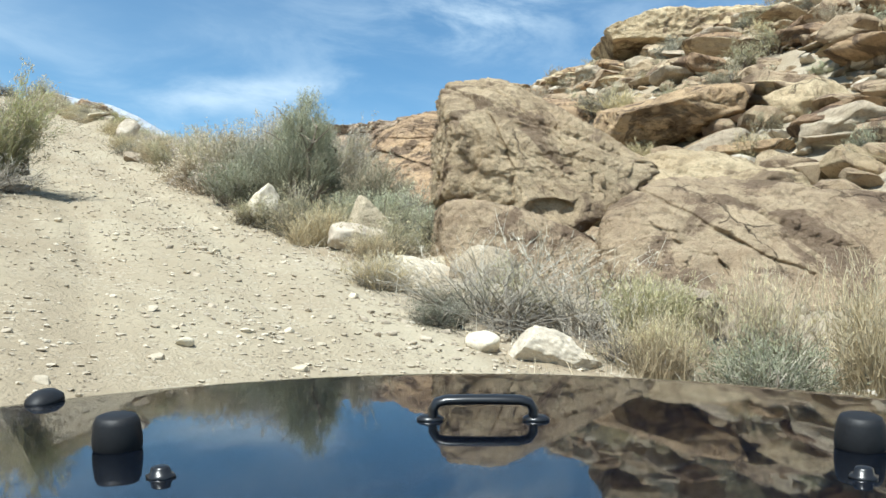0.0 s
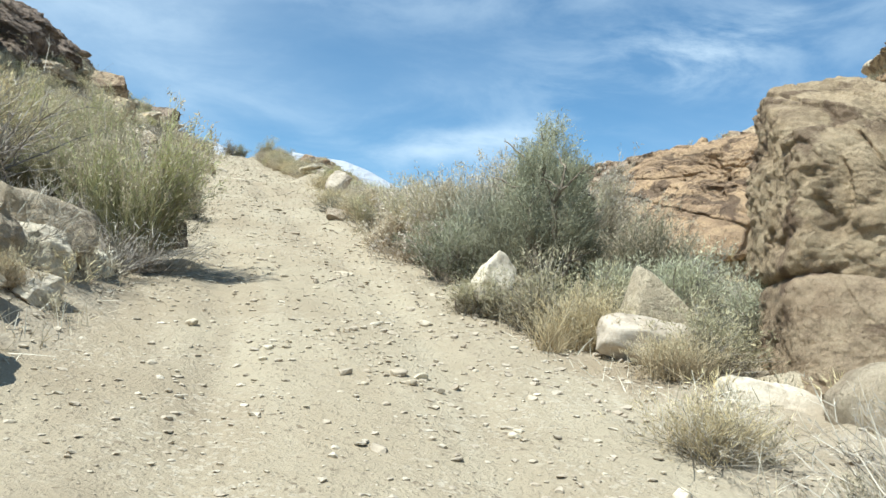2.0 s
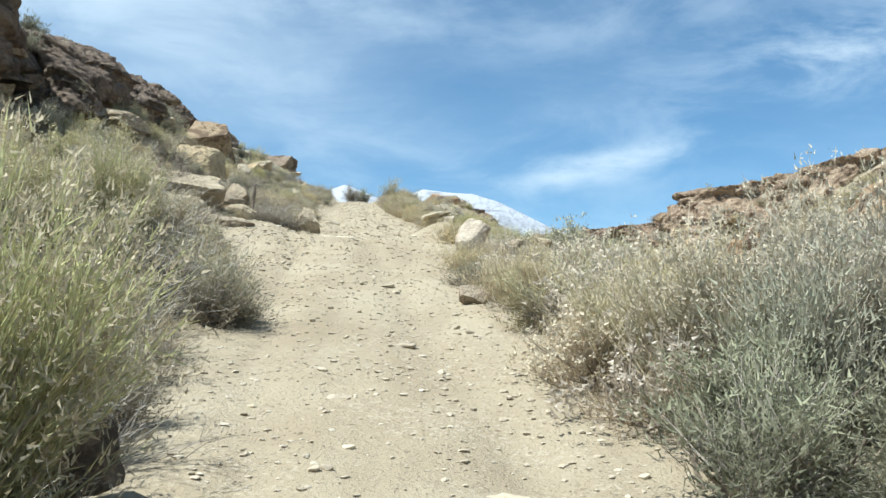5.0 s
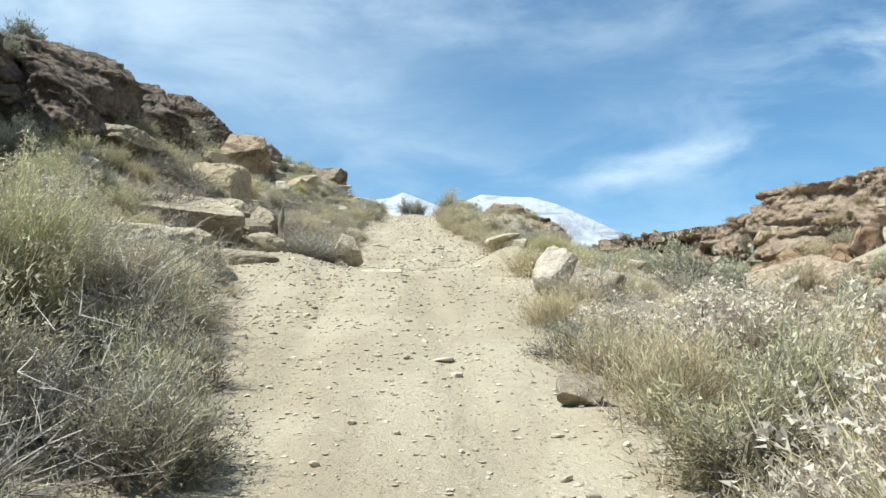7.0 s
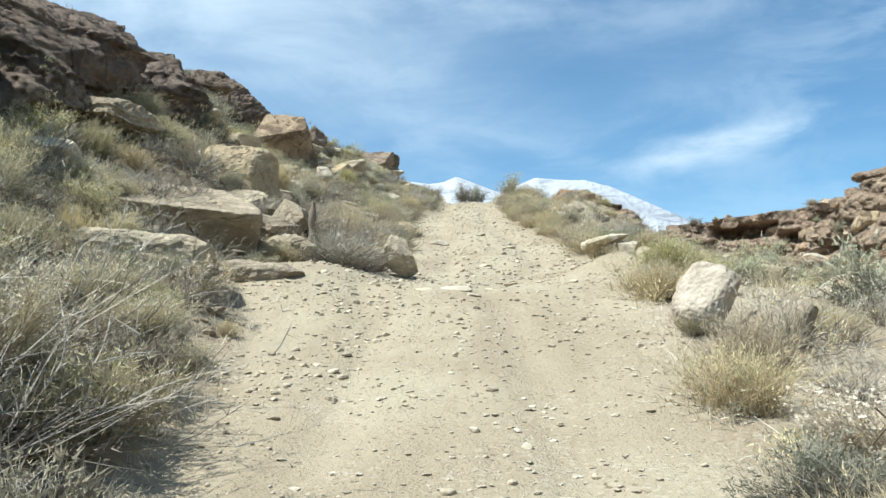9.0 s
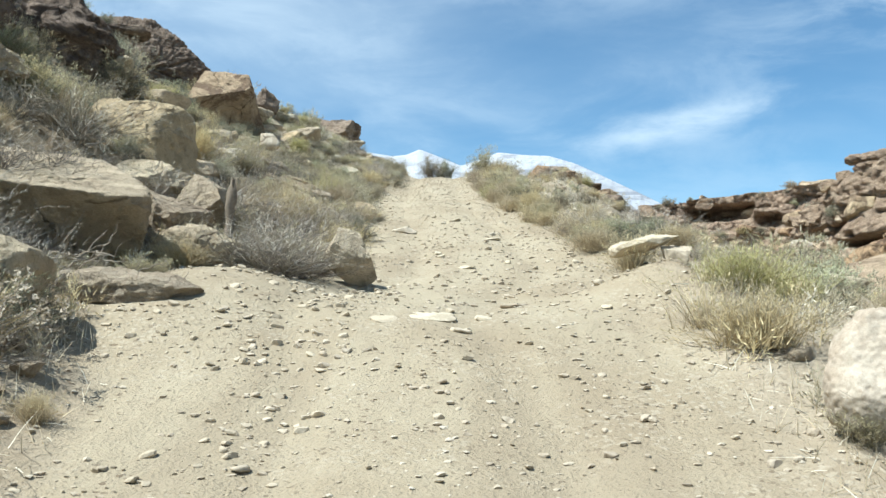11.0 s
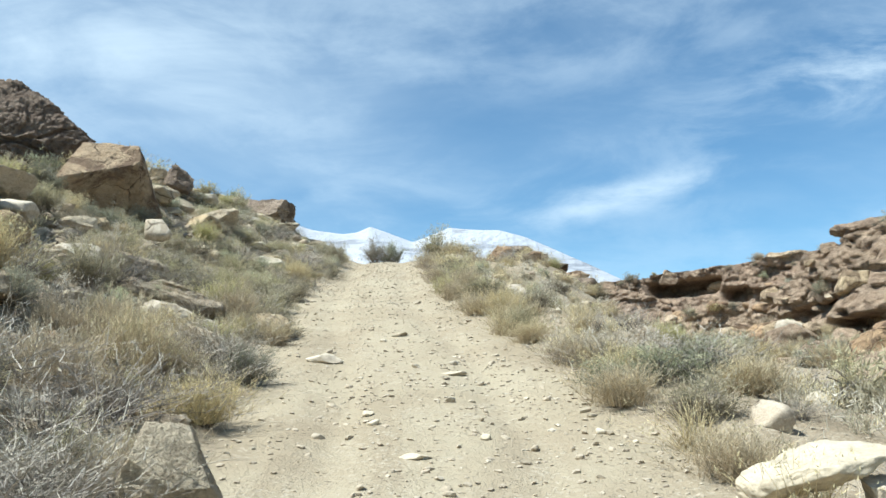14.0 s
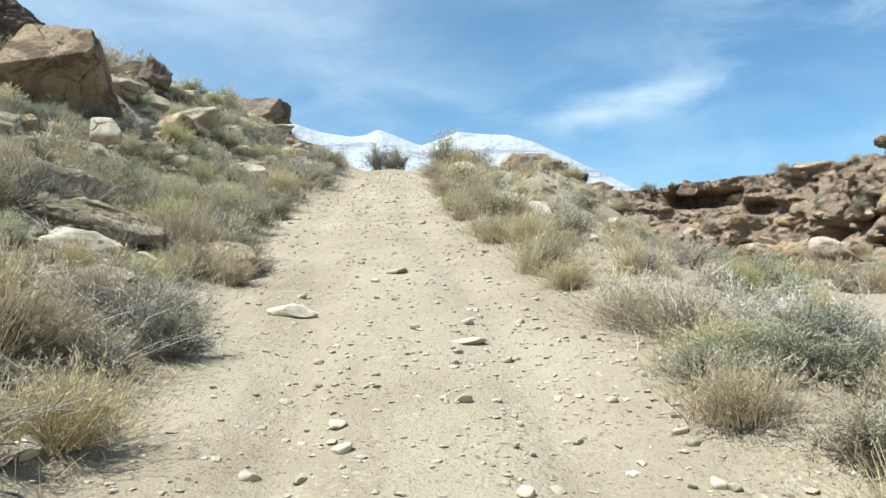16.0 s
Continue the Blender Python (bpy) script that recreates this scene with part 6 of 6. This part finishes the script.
LEFT_LEDGE = (("plume", -5.45, 27.0, 1.0, 1.2), ("pale", -5.45, 29.2, 1.0, 1.2), ("plume", -5.6, 31.8, 0.8, 1.1), ("plume", -6.5, 30.0, 1.05, 1.3), ("pale", -6.5, 28.0, 1.15, 1.3), ("plume", -6.3, 32.6, 0.9, 1.2), ("sage", -6.9, 33.8, 0.9, 1.2), ("dead", -6.0, 29.0, 0.9, 1.2), ("sage", -6.8, 37.5, 0.9, 1.1), ("grey", -6.75, 37.2, 1.0, 1.2), ("dead", -2.35, 30.85, 0.42, 1.1), ("dead", -1.95, 30.95, 0.38, 0.9), ("dead", -2.55, 31.2, 0.45, 1.1), ("dead", -2.2, 31.6, 0.42, 1.0), ("dead", -2.05, 30.6, 0.32, 0.8), ("plume", -4.75, 28.2, 0.86, 0.97), ("pale", -4.3, 27.9, 0.62, 0.79), ("dead", -4.5, 28.5, 0.7, 1.0), ("plume", -5.3, 28.9, 1.03, 1.18), ("pale", -3.25, 25.5, 0.75, 1.01), ("pale", -2.75, 25.1, 0.69, 0.90), ("dead", -3.9, 31.5, 0.6, 1.1), ("dead", -4.8, 31.8, 0.7, 1.2), ("sage", -5.3, 32.4, 0.7, 1.0), ("rabbit", -5.9, 30.4, 0.8, 0.9), ("sage", -4.5, 33.7, 0.6, 0.9), ("dead", -3.3, 32.4, 0.6, 1.0), ("tan", -3.0, 33.4, 0.8, 0.9),
              ("tan", -2.6, 34.9, 0.5, 0.7), ("grass", -2.7, 34.4, 0.55, 0.7), ("dead", -2.6, 36.8, 0.35, 0.7), ("tan", -4.4, 35.0, 0.7, 0.9), ("dead", -5.0, 28.3, 0.7, 1.0), ("rabbit", -5.6, 27.6, 0.9, 1.0), ("sage", -4.9, 26.4, 0.8, 1.0), ("sage", -5.6, 34.2, 0.8, 1.0), ("tan", -3.4, 30.9, 0.45, 0.7), ("dead", -2.5, 33.2, 0.6, 0.9))
for some in (RIGHT_EDGE, LEFT_LEDGE, RIGHT_START, RIGHT_TREE, RIGHT_MID, RIGHT_END, LEFT_START, LEFT_MID, LEFT_END):
    for kind, x, y, tall, wide in some:
        grow(kind, x, y, tall, wide)
for x, y, z, tall in ((-9.35, 34.0, 12.75, 0.5), (-9.35, 35.6, 12.9, 0.65), (-9.25, 36.6, 13.0, 0.7), (-9.2, 37.5, 13.15, 0.6), (-9.6, 42.0, 14.05, 0.5), (-9.6, 43.5, 14.3, 0.5), (-8.6, 34.2, 12.0, 0.8), (-8.3, 35.4, 12.1, 0.7), (-9.2, 33.0, 12.3, 0.9), (-8.7, 38.6, 12.3, 0.7), (-8.9, 36.8, 12.2, 0.6), (-8.4, 45.2, 12.9, 0.8)):
    grow("greenfar", x, y, tall, tall * 1.3, z=z)
for kind, x, y, z, tall, wide in (("dead", -4.55, 29.75, 8.02, 0.45, 0.9), ("dead", -4.95, 30.1, 8.10, 0.55, 1.0), ("pale", -4.95, 29.45, 7.95, 0.5, 0.8), ("dead", -4.3, 30.3, 8.12, 0.4, 0.8)):
    grow(kind, x, y, tall, wide, z=z)
tree = desert_tree(301)
tree.matrix_basis = pose(3.55, 13.2, float(height(3.55, 13.2)) - 0.03, 0, 2, 40) @ Matrix.Diagonal((1.15, 1.15, 1.10, 1))


def scatter_plants(count, zone, kinds, tall, seed, gap=0.45, off=0.75, bare=-0.22):
    rng = np.random.default_rng(seed)
    spots = []
    tries = 0
    while len(spots) < count and tries < count * 40:
        tries += 1
        x, y = rng.uniform(zone[0], zone[1]), rng.uniform(zone[2], zone[3])
        if bank_of(x, y) < off or any(abs(x - a) < gap and abs(y - b) < gap for a, b in spots):
            continue
        if fbm(np.array([[x * 0.35, y * 0.35, seed]]), 2)[0] < bare or ((x - 12.3) / 3.0) ** 2 + ((y - 48.6) / 4.0) ** 2 < 1:
            continue
        spots.append((x, y))
        h = tall[0] * (tall[1] / tall[0]) ** rng.random()
        grow(kinds[rng.integers(len(kinds))], x, y, h, h * rng.uniform(1.0, 1.45))


scatter_plants(230, (-8.5, -1.6, 21, 62), ("sage", "green", "sage", "rabbit", "grass", "dead", "sage", "tan"), (0.22, 0.68), 21, 0.34)
scatter_plants(120, (-6.4, -2.6, 26, 35), ("dead", "tan", "sage", "grass", "dead", "tan", "grey"), (0.25, 0.55), 31, 0.2, 0.8, -1)
scatter_plants(75, (0.2, 5.5, 39, 62), ("tan", "sagefar", "tan", "rabbit", "tanfar", "dead", "greyfar"), (0.3, 0.65), 61, 0.4, 0.8, -1)
scatter_plants(60, (-5.0, -2.4, 35.5, 45), ("tan", "sage", "rabbit", "dead", "grey", "sage"), (0.3, 0.6), 35, 0.25, 0.8, -1)
scatter_plants(85, (-7.5, -2.6, 38, 60), ("sage", "sage", "rabbit", "tan", "grey", "dead"), (0.3, 0.7), 33, 0.3, 0.8, -1)
scatter_plants(36, (-14, -7.5, 24, 66), ("sagefar", "tanfar", "sagefar", "greenfar"), (0.6, 1.3), 22, 0.9)
scatter_plants(24, (-6, -1.4, 12, 24), ("rabbit", "sage", "tan", "dead"), (0.6, 1.5), 23, 0.7)
scatter_plants(60, (1.2, 5.5, 17, 60), ("tan", "sage", "grass", "pink", "dead", "tan"), (0.25, 0.6), 24, 0.5)
scatter_plants(120, (4.5, 19, 28, 88), ("greyfar", "sagefar", "tanfar", "tanfar", "sagefar"), (0.6, 1.5), 25, 0.9)
scatter_plants(150, (9.5, 26, 9, 42), ("sagefar", "greyfar", "sagefar", "tanfar"), (0.5, 1.3), 26, 0.9)
scatter_plants(26, (5, 38, 97, 106), ("sagefar", "greenfar", "sagefar"), (0.6, 1.2), 27, 0.9)


def cliff_brush(count, where, share, tall, seed):
    rng = np.random.default_rng(seed)
    X, Y, Z = where
    for _ in range(count):
        i, j = rng.integers(int(len(X) * share[0]), int(len(X) * share[1])), rng.integers(8, X.shape[1] - 8)
        h = rng.uniform(*tall)
        grow(("sagefar", "tanfar", "greyfar", "sagefar")[rng.integers(4)], X[i, j], Y[i, j], h, h * 1.4, z=Z[i, j] - 0.08)


cliff_brush(40, MESA_AT, (0.55, 0.75), (0.4, 0.9), 51)
cliff_brush(20, MESA_AT, (0.1, 0.5), (0.4, 0.9), 52)
cliff_brush(40, LOWER_AT, (0.1, 0.8), (0.4, 1.0), 53)
cliff_brush(40, RIDGE_AT, (0.1, 0.8), (0.4, 0.9), 54)
cliff_brush(30, HILL_AT, (0.0, 0.9), (0.3, 0.6), 55)
scatter_plants(110, (5, 17, 58, 86), ("greyfar", "sagefar", "tanfar", "greyfar", "greenfar"), (0.6, 1.4), 56, 0.7)


def ground_litter():
    """Dry grass tufts and broken twigs between the shrubs."""
    rng = np.random.default_rng(500)
    for name, label, n, mat, tall, lean in (("dry_grass", "short dry grass and stubble between shrubs", 22000, STRAW, (0.05, 0.22), 0.6), ("plant_litter", "broken grey twigs and litter on the soil", 15000, TWIG, (0.05, 0.25), 1.45)):
        y = rng.uniform(4, 62, n)
        left = rng.random(n) < 0.55
        d = rng.exponential(1.6, n)
        x = np.where(left, left_edge(y) - 0.1 - d, right_edge(y) + 0.1 + d)
        keep = (fbm(np.stack([x * 0.8, y * 0.8, 0 * x + len(name)], 1), 3) > -0.1) & (np.abs(x) < 14)
        x, y = x[keep], y[keep]
        st = np.stack([x, y, height(x, y) - 0.01], 1)
        way = turned(0, rng.uniform(0, 6.28, len(x)), np.minimum(np.abs(rng.normal(size=len(x))) * lean, 1.5))
        v, f, _ = ribbons(st, way, rng.uniform(*tall, len(x)), rng.uniform(0.002, 0.005, len(x)), rng.uniform(0, 0.06, len(x)), rng, 2)
        tagged(new(name, mesh_of(name, v, f, mat, flat=True)), label, "grass" if mat is STRAW else "litter", kind="stuff")


ground_litter()


def low_scrub():
    """Small dry scrub that fills the gaps between the shrubs."""
    rng = np.random.default_rng(510)
    for label, count, mat in (("low grey-green scrub between shrubs", 900, SAGE), ("low dry straw-coloured scrub", 700, STRAW), ("low tangle of grey twigs", 600, TWIG)):
        y = rng.uniform(8, 62, count)
        left = rng.random(count) < 0.62
        x = np.where(left, left_edge(y) - 0.25 - rng.uniform(0, 7, count), right_edge(y) + 0.25 + rng.uniform(0, 6, count))
        k = 130
        s = rng.uniform(0.10, 0.30, count)
        root = np.stack([x, y, height(x, y) - 0.01], 1)
        way = turned(0, rng.uniform(0, 6.28, (count, k)), np.abs(rng.normal(size=(count, k))) * 0.75).reshape(-1, 3)
        far = (rng.random(count * k) ** 0.7)[:, None] * np.repeat(s, k)[:, None]
        at = np.repeat(root, k, 0) + way * far * [1.25, 1.25, 1.0]
        w2 = way + rng.normal(size=way.shape) * 0.5
        w2 /= np.linalg.norm(w2, axis=1)[:, None]
        v, f = blades(at, w2, np.repeat(s, k) * rng.uniform(0.12, 0.42, count * k), rng.uniform(0.003, 0.006, count * k), rng)
        tagged(new("low_scrub", mesh_of("low_scrub", v, f, mat, flat=True)), label, "scrub", kind="stuff")


low_scrub()


def dead_branch(x, y, z, turn, size, seed, label):
    """A bleached branch with bent side twigs lying on the ground."""
    rng = np.random.default_rng(seed)
    main = crooked(np.zeros(3), np.array([1.0, 0.1, 0.10]), 1.0, rng, 9, 0.35)
    paths, radii = [main], [np.linspace(0.012, 0.004, 9)]
    for k in range(9):
        i = rng.integers(2, 9)
        w = np.array([rng.uniform(0.2, 0.8), rng.uniform(-0.7, 0.7), rng.uniform(0.0, 0.6)])
        paths.append(crooked(main[i], w / np.linalg.norm(w), rng.uniform(0.2, 0.5), rng, 9, 0.5))
        radii.append(np.linspace(0.006, 0.0022, 9))
    ob = new("dead_branch")
    ob.empty_display_size = 0.2
    ob.matrix_world = pose(x, y, z, 0, 0, turn) @ Matrix.Scale(size, 4)
    tagged(ob, label, "branch", "dead branches")
    for k, (p, r) in enumerate(zip(paths, radii)):
        v, f = tubes([p], [r], 6)
        part("twig" if k else "limb", mesh_of("twig" if k else "limb", v, f, DEADWOOD), DEADWOOD, ob)


for k, (x, y, turn, size) in enumerate(((-3.9, 28.9, 8, 1.3), (-4.3, 29.1, -12, 1.1), (-0.9, 13.3, 200, 0.9), (2.6, 25.6, -20, 0.9), (2.2, 35.4, 30, 0.9), (-2.4, 35.0, 160, 0.8), (4.1, 5.6, 60, 0.7))):
    dead_branch(x, y, float(height(x, y)) + 0.06, turn, size, 600 + k, "bleached dead branch lying among brush")


def stump(x, y):
    rng = np.random.default_rng(640)
    p = crooked(np.array([0, 0, -0.12]), np.array([0.02, 0, 1.0]), 0.50, rng, 12, 0.12)
    v, f = tubes([p], [np.interp(np.linspace(0, 1, 12), (0, 0.45, 0.8, 1), (0.070, 0.050, 0.058, 0.030))], 12)
    v = v + 0.025 * np.stack([fbm(v * 7, 3), fbm(v * 7 + 5, 3), 0 * v[:, 0]], 1)
    v[-12:, 2] += rng.uniform(-0.08, 0.05, 12)
    ob = new("weathered_stump", mesh_of("weathered_stump", v, f, WOOD))
    ob.matrix_world = pose(x, y, 7.58) @ Matrix.Diagonal((1.0, 1.0, 1.55, 1))
    tagged(ob, "dark weathered upright wooden stump on the bank", "stump")


stump(-2.75, 31.2)


# ---- the vehicle that carries the camera, as it stands at the start ----
def loft(rows, closed=False):
    """A bmesh skin through rows of points of equal length."""
    bm = bmesh.new()
    grid = [[bm.verts.new(p) for p in r] for r in rows]
    for a, b in zip(grid, grid[1:]):
        n = len(a)
        for j in range(n if closed else n - 1):
            bm.faces.new((a[j], a[(j + 1) % n], b[(j + 1) % n], b[j]))
    for f in bm.faces:
        f.smooth = True
    return bm


def barrel(profile, sides=32):
    return loft([[(r * math.cos(6.2832 * k / sides), r * math.sin(6.2832 * k / sides), z) for k in range(sides)] for r, z in profile], True)


def placed(ob, x, y, z, rx=0, ry=0, rz=0):
    ob.matrix_basis = pose(x, y, z, rx, ry, rz)
    return ob


def bonnet_z(x, y):
    """Height of the bonnet below the eye, in the vehicle's own axes."""
    return -0.2036 - 0.102 * y - 0.040 * x * x - 4.0 * max(y - 1.56 + 0.45 * x * x, 0) ** 2


def vehicle():
    root = tagged(new("off_road_vehicle"), "dark blue off-road vehicle with a glossy bonnet on the trail", "car")
    root.matrix_world = pose(0, 0, 1.62, 94.57, -3.42, -24.55) @ pose(0, 0, 0, -84.7)
    mid = 0.05
    ys = [0.50 + 1.22 * k / 80 for k in range(81)]
    xs = [-0.74 + 1.48 * k / 60 for k in range(61)]
    rows = [[(mid + x, y, bonnet_z(x, y)) for x in xs] for y in ys]
    skirt = [(p[0], p[1] + 0.004, p[2] - 0.12) for p in rows[-1]]
    bm = loft(rows + [skirt])
    bmesh.ops.solidify(bm, geom=bm.faces[:], thickness=0.012)
    bmesh.ops.recalc_face_normals(bm, faces=bm.faces[:])
    hood = part("bonnet", bm, PAINT, root, "glossy dark blue bonnet that mirrors the sky")

    def fixed(name, bm, x, y, mat, label, turn=0):
        return placed(part(name, bm, mat, hood, label), mid + x, y, bonnet_z(x, y), 0, 0, turn)
    for x in (-0.405, 0.405):
        fixed("rubber_stop", barrel(((0.0, 0.0), (0.0255, 0.0), (0.0265, 0.004), (0.0265, 0.014), (0.0245, 0.030), (0.0215, 0.0365), (0.018, 0.038), (0.0, 0.038))), x, 0.972, RUBBER, "black rubber windscreen stop")
    for x in (-0.315, 0.345):
        noz = barrel(((0.0, 0.0), (0.0125, 0.0), (0.0125, 0.0025), (0.009, 0.004), (0.008, 0.0095), (0.005, 0.011), (0.0, 0.011)), 6)
        for v in noz.verts:
            v.co.x *= 1.15
        fixed("washer_nozzle", noz, x, 0.834, TRIM, "small black washer nozzle")
    # the loop in the middle of the bonnet
    path = [(-0.0625, 0.0), (-0.0625, 0.014), (-0.057, 0.0225), (-0.046, 0.0255), (-0.02, 0.0262), (0.02, 0.0262), (0.046, 0.0255), (0.057, 0.0225), (0.0625, 0.014), (0.0625, 0.0)]
    rows = []
    for i, (x, z) in enumerate(path):
        a, b = path[max(i - 1, 0)], path[min(i + 1, len(path) - 1)]
        t = Vector((b[0] - a[0], 0, b[1] - a[1])).normalized()
        nrm = Vector((-t.z, 0, t.x))
        rows.append([Vector((x, 0, z)) + nrm * 0.0062 * math.cos(6.2832 * k / 12) + Vector((0, 1, 0)) * 0.011 * math.sin(6.2832 * k / 12) for k in range(12)])
    fixed("grab_loop", loft(rows, True), 0.0, 1.113, TRIM, "black metal loop on the bonnet")
    for x in (-0.066, 0.066):
        foot = barrel(((0.0, 0.0), (0.013, 0.0), (0.013, 0.003), (0.009, 0.006), (0.0, 0.0065)), 20)
        for v in foot.verts:
            v.co.x *= 1.3
        fixed("loop_foot", foot, x, 1.113, TRIM, "")
    for x in (-0.655, 0.655):
        lat = barrel(((0.0, 0.0), (0.026, 0.0), (0.025, 0.007), (0.015, 0.016), (0.0, 0.018)), 24)
        for v in lat.verts:
            v.co.y *= 1.6
        fixed("bonnet_latch", lat, x, 1.36, RUBBER, "black rubber bonnet latch")
    # the plain rest of the front, hidden from the driver's seat
    def box(name, lo, hi, mat, label, bevel=0.03, under=root):
        b = bmesh.new()
        bmesh.ops.create_cube(b, size=1.0)
        for v in b.verts:
            v.co = Vector([lo[k] + (v.co[k] + 0.5) * (hi[k] - lo[k]) for k in range(3)])
        bmesh.ops.bevel(b, geom=b.edges[:], offset=bevel, segments=3, affect="EDGES")
        return part(name, b, mat, under, label)
    box("engine_bay", (mid - 0.66, 0.52, -1.05), (mid + 0.66, 1.50, -0.46), PAINT, "")
    box("grille_panel", (mid - 0.62, 1.50, -0.95), (mid + 0.62, 1.58, -0.50), PAINT, "upright painted grille panel")
    box("front_bumper", (mid - 0.85, 1.66, -1.12), (mid + 0.85, 1.82, -0.94), TRIM, "black steel bumper")
    box("bumper_bracket", (mid - 0.45, 1.40, -1.10), (mid + 0.45, 1.70, -0.98), TRIM, "")
    for s in (-1, 1):
        box("fender", (mid + s * 0.80 - 0.16, 0.55, -0.68), (mid + s * 0.80 + 0.16, 1.45, -0.60), TRIM, "flat black fender")
        w = barrel(((0.22, -0.13), (0.36, -0.13), (0.395, -0.11), (0.40, -0.05), (0.40, 0.05), (0.395, 0.11), (0.36, 0.13), (0.22, 0.13)), 40)
        wheel = tagged(new("wheel"), "black off-road tyre on a steel rim")
        wheel.parent = root
        placed(wheel, mid + s * 0.80, 1.02, -1.20, 0, 90, 0)
        part("tyre", w, RUBBER, wheel, "")
        part("rim", barrel(((0.0, 0.05), (0.06, 0.05), (0.08, 0.02), (0.20, 0.04), (0.225, 0.12), (0.225, -0.12), (0.2, -0.10), (0.0, -0.10)), 32), CHROME, wheel, "grey steel rim")
    box("axle", (mid - 0.80, 0.97, -1.25), (mid + 0.80, 1.07, -1.15), TRIM, "")


vehicle()
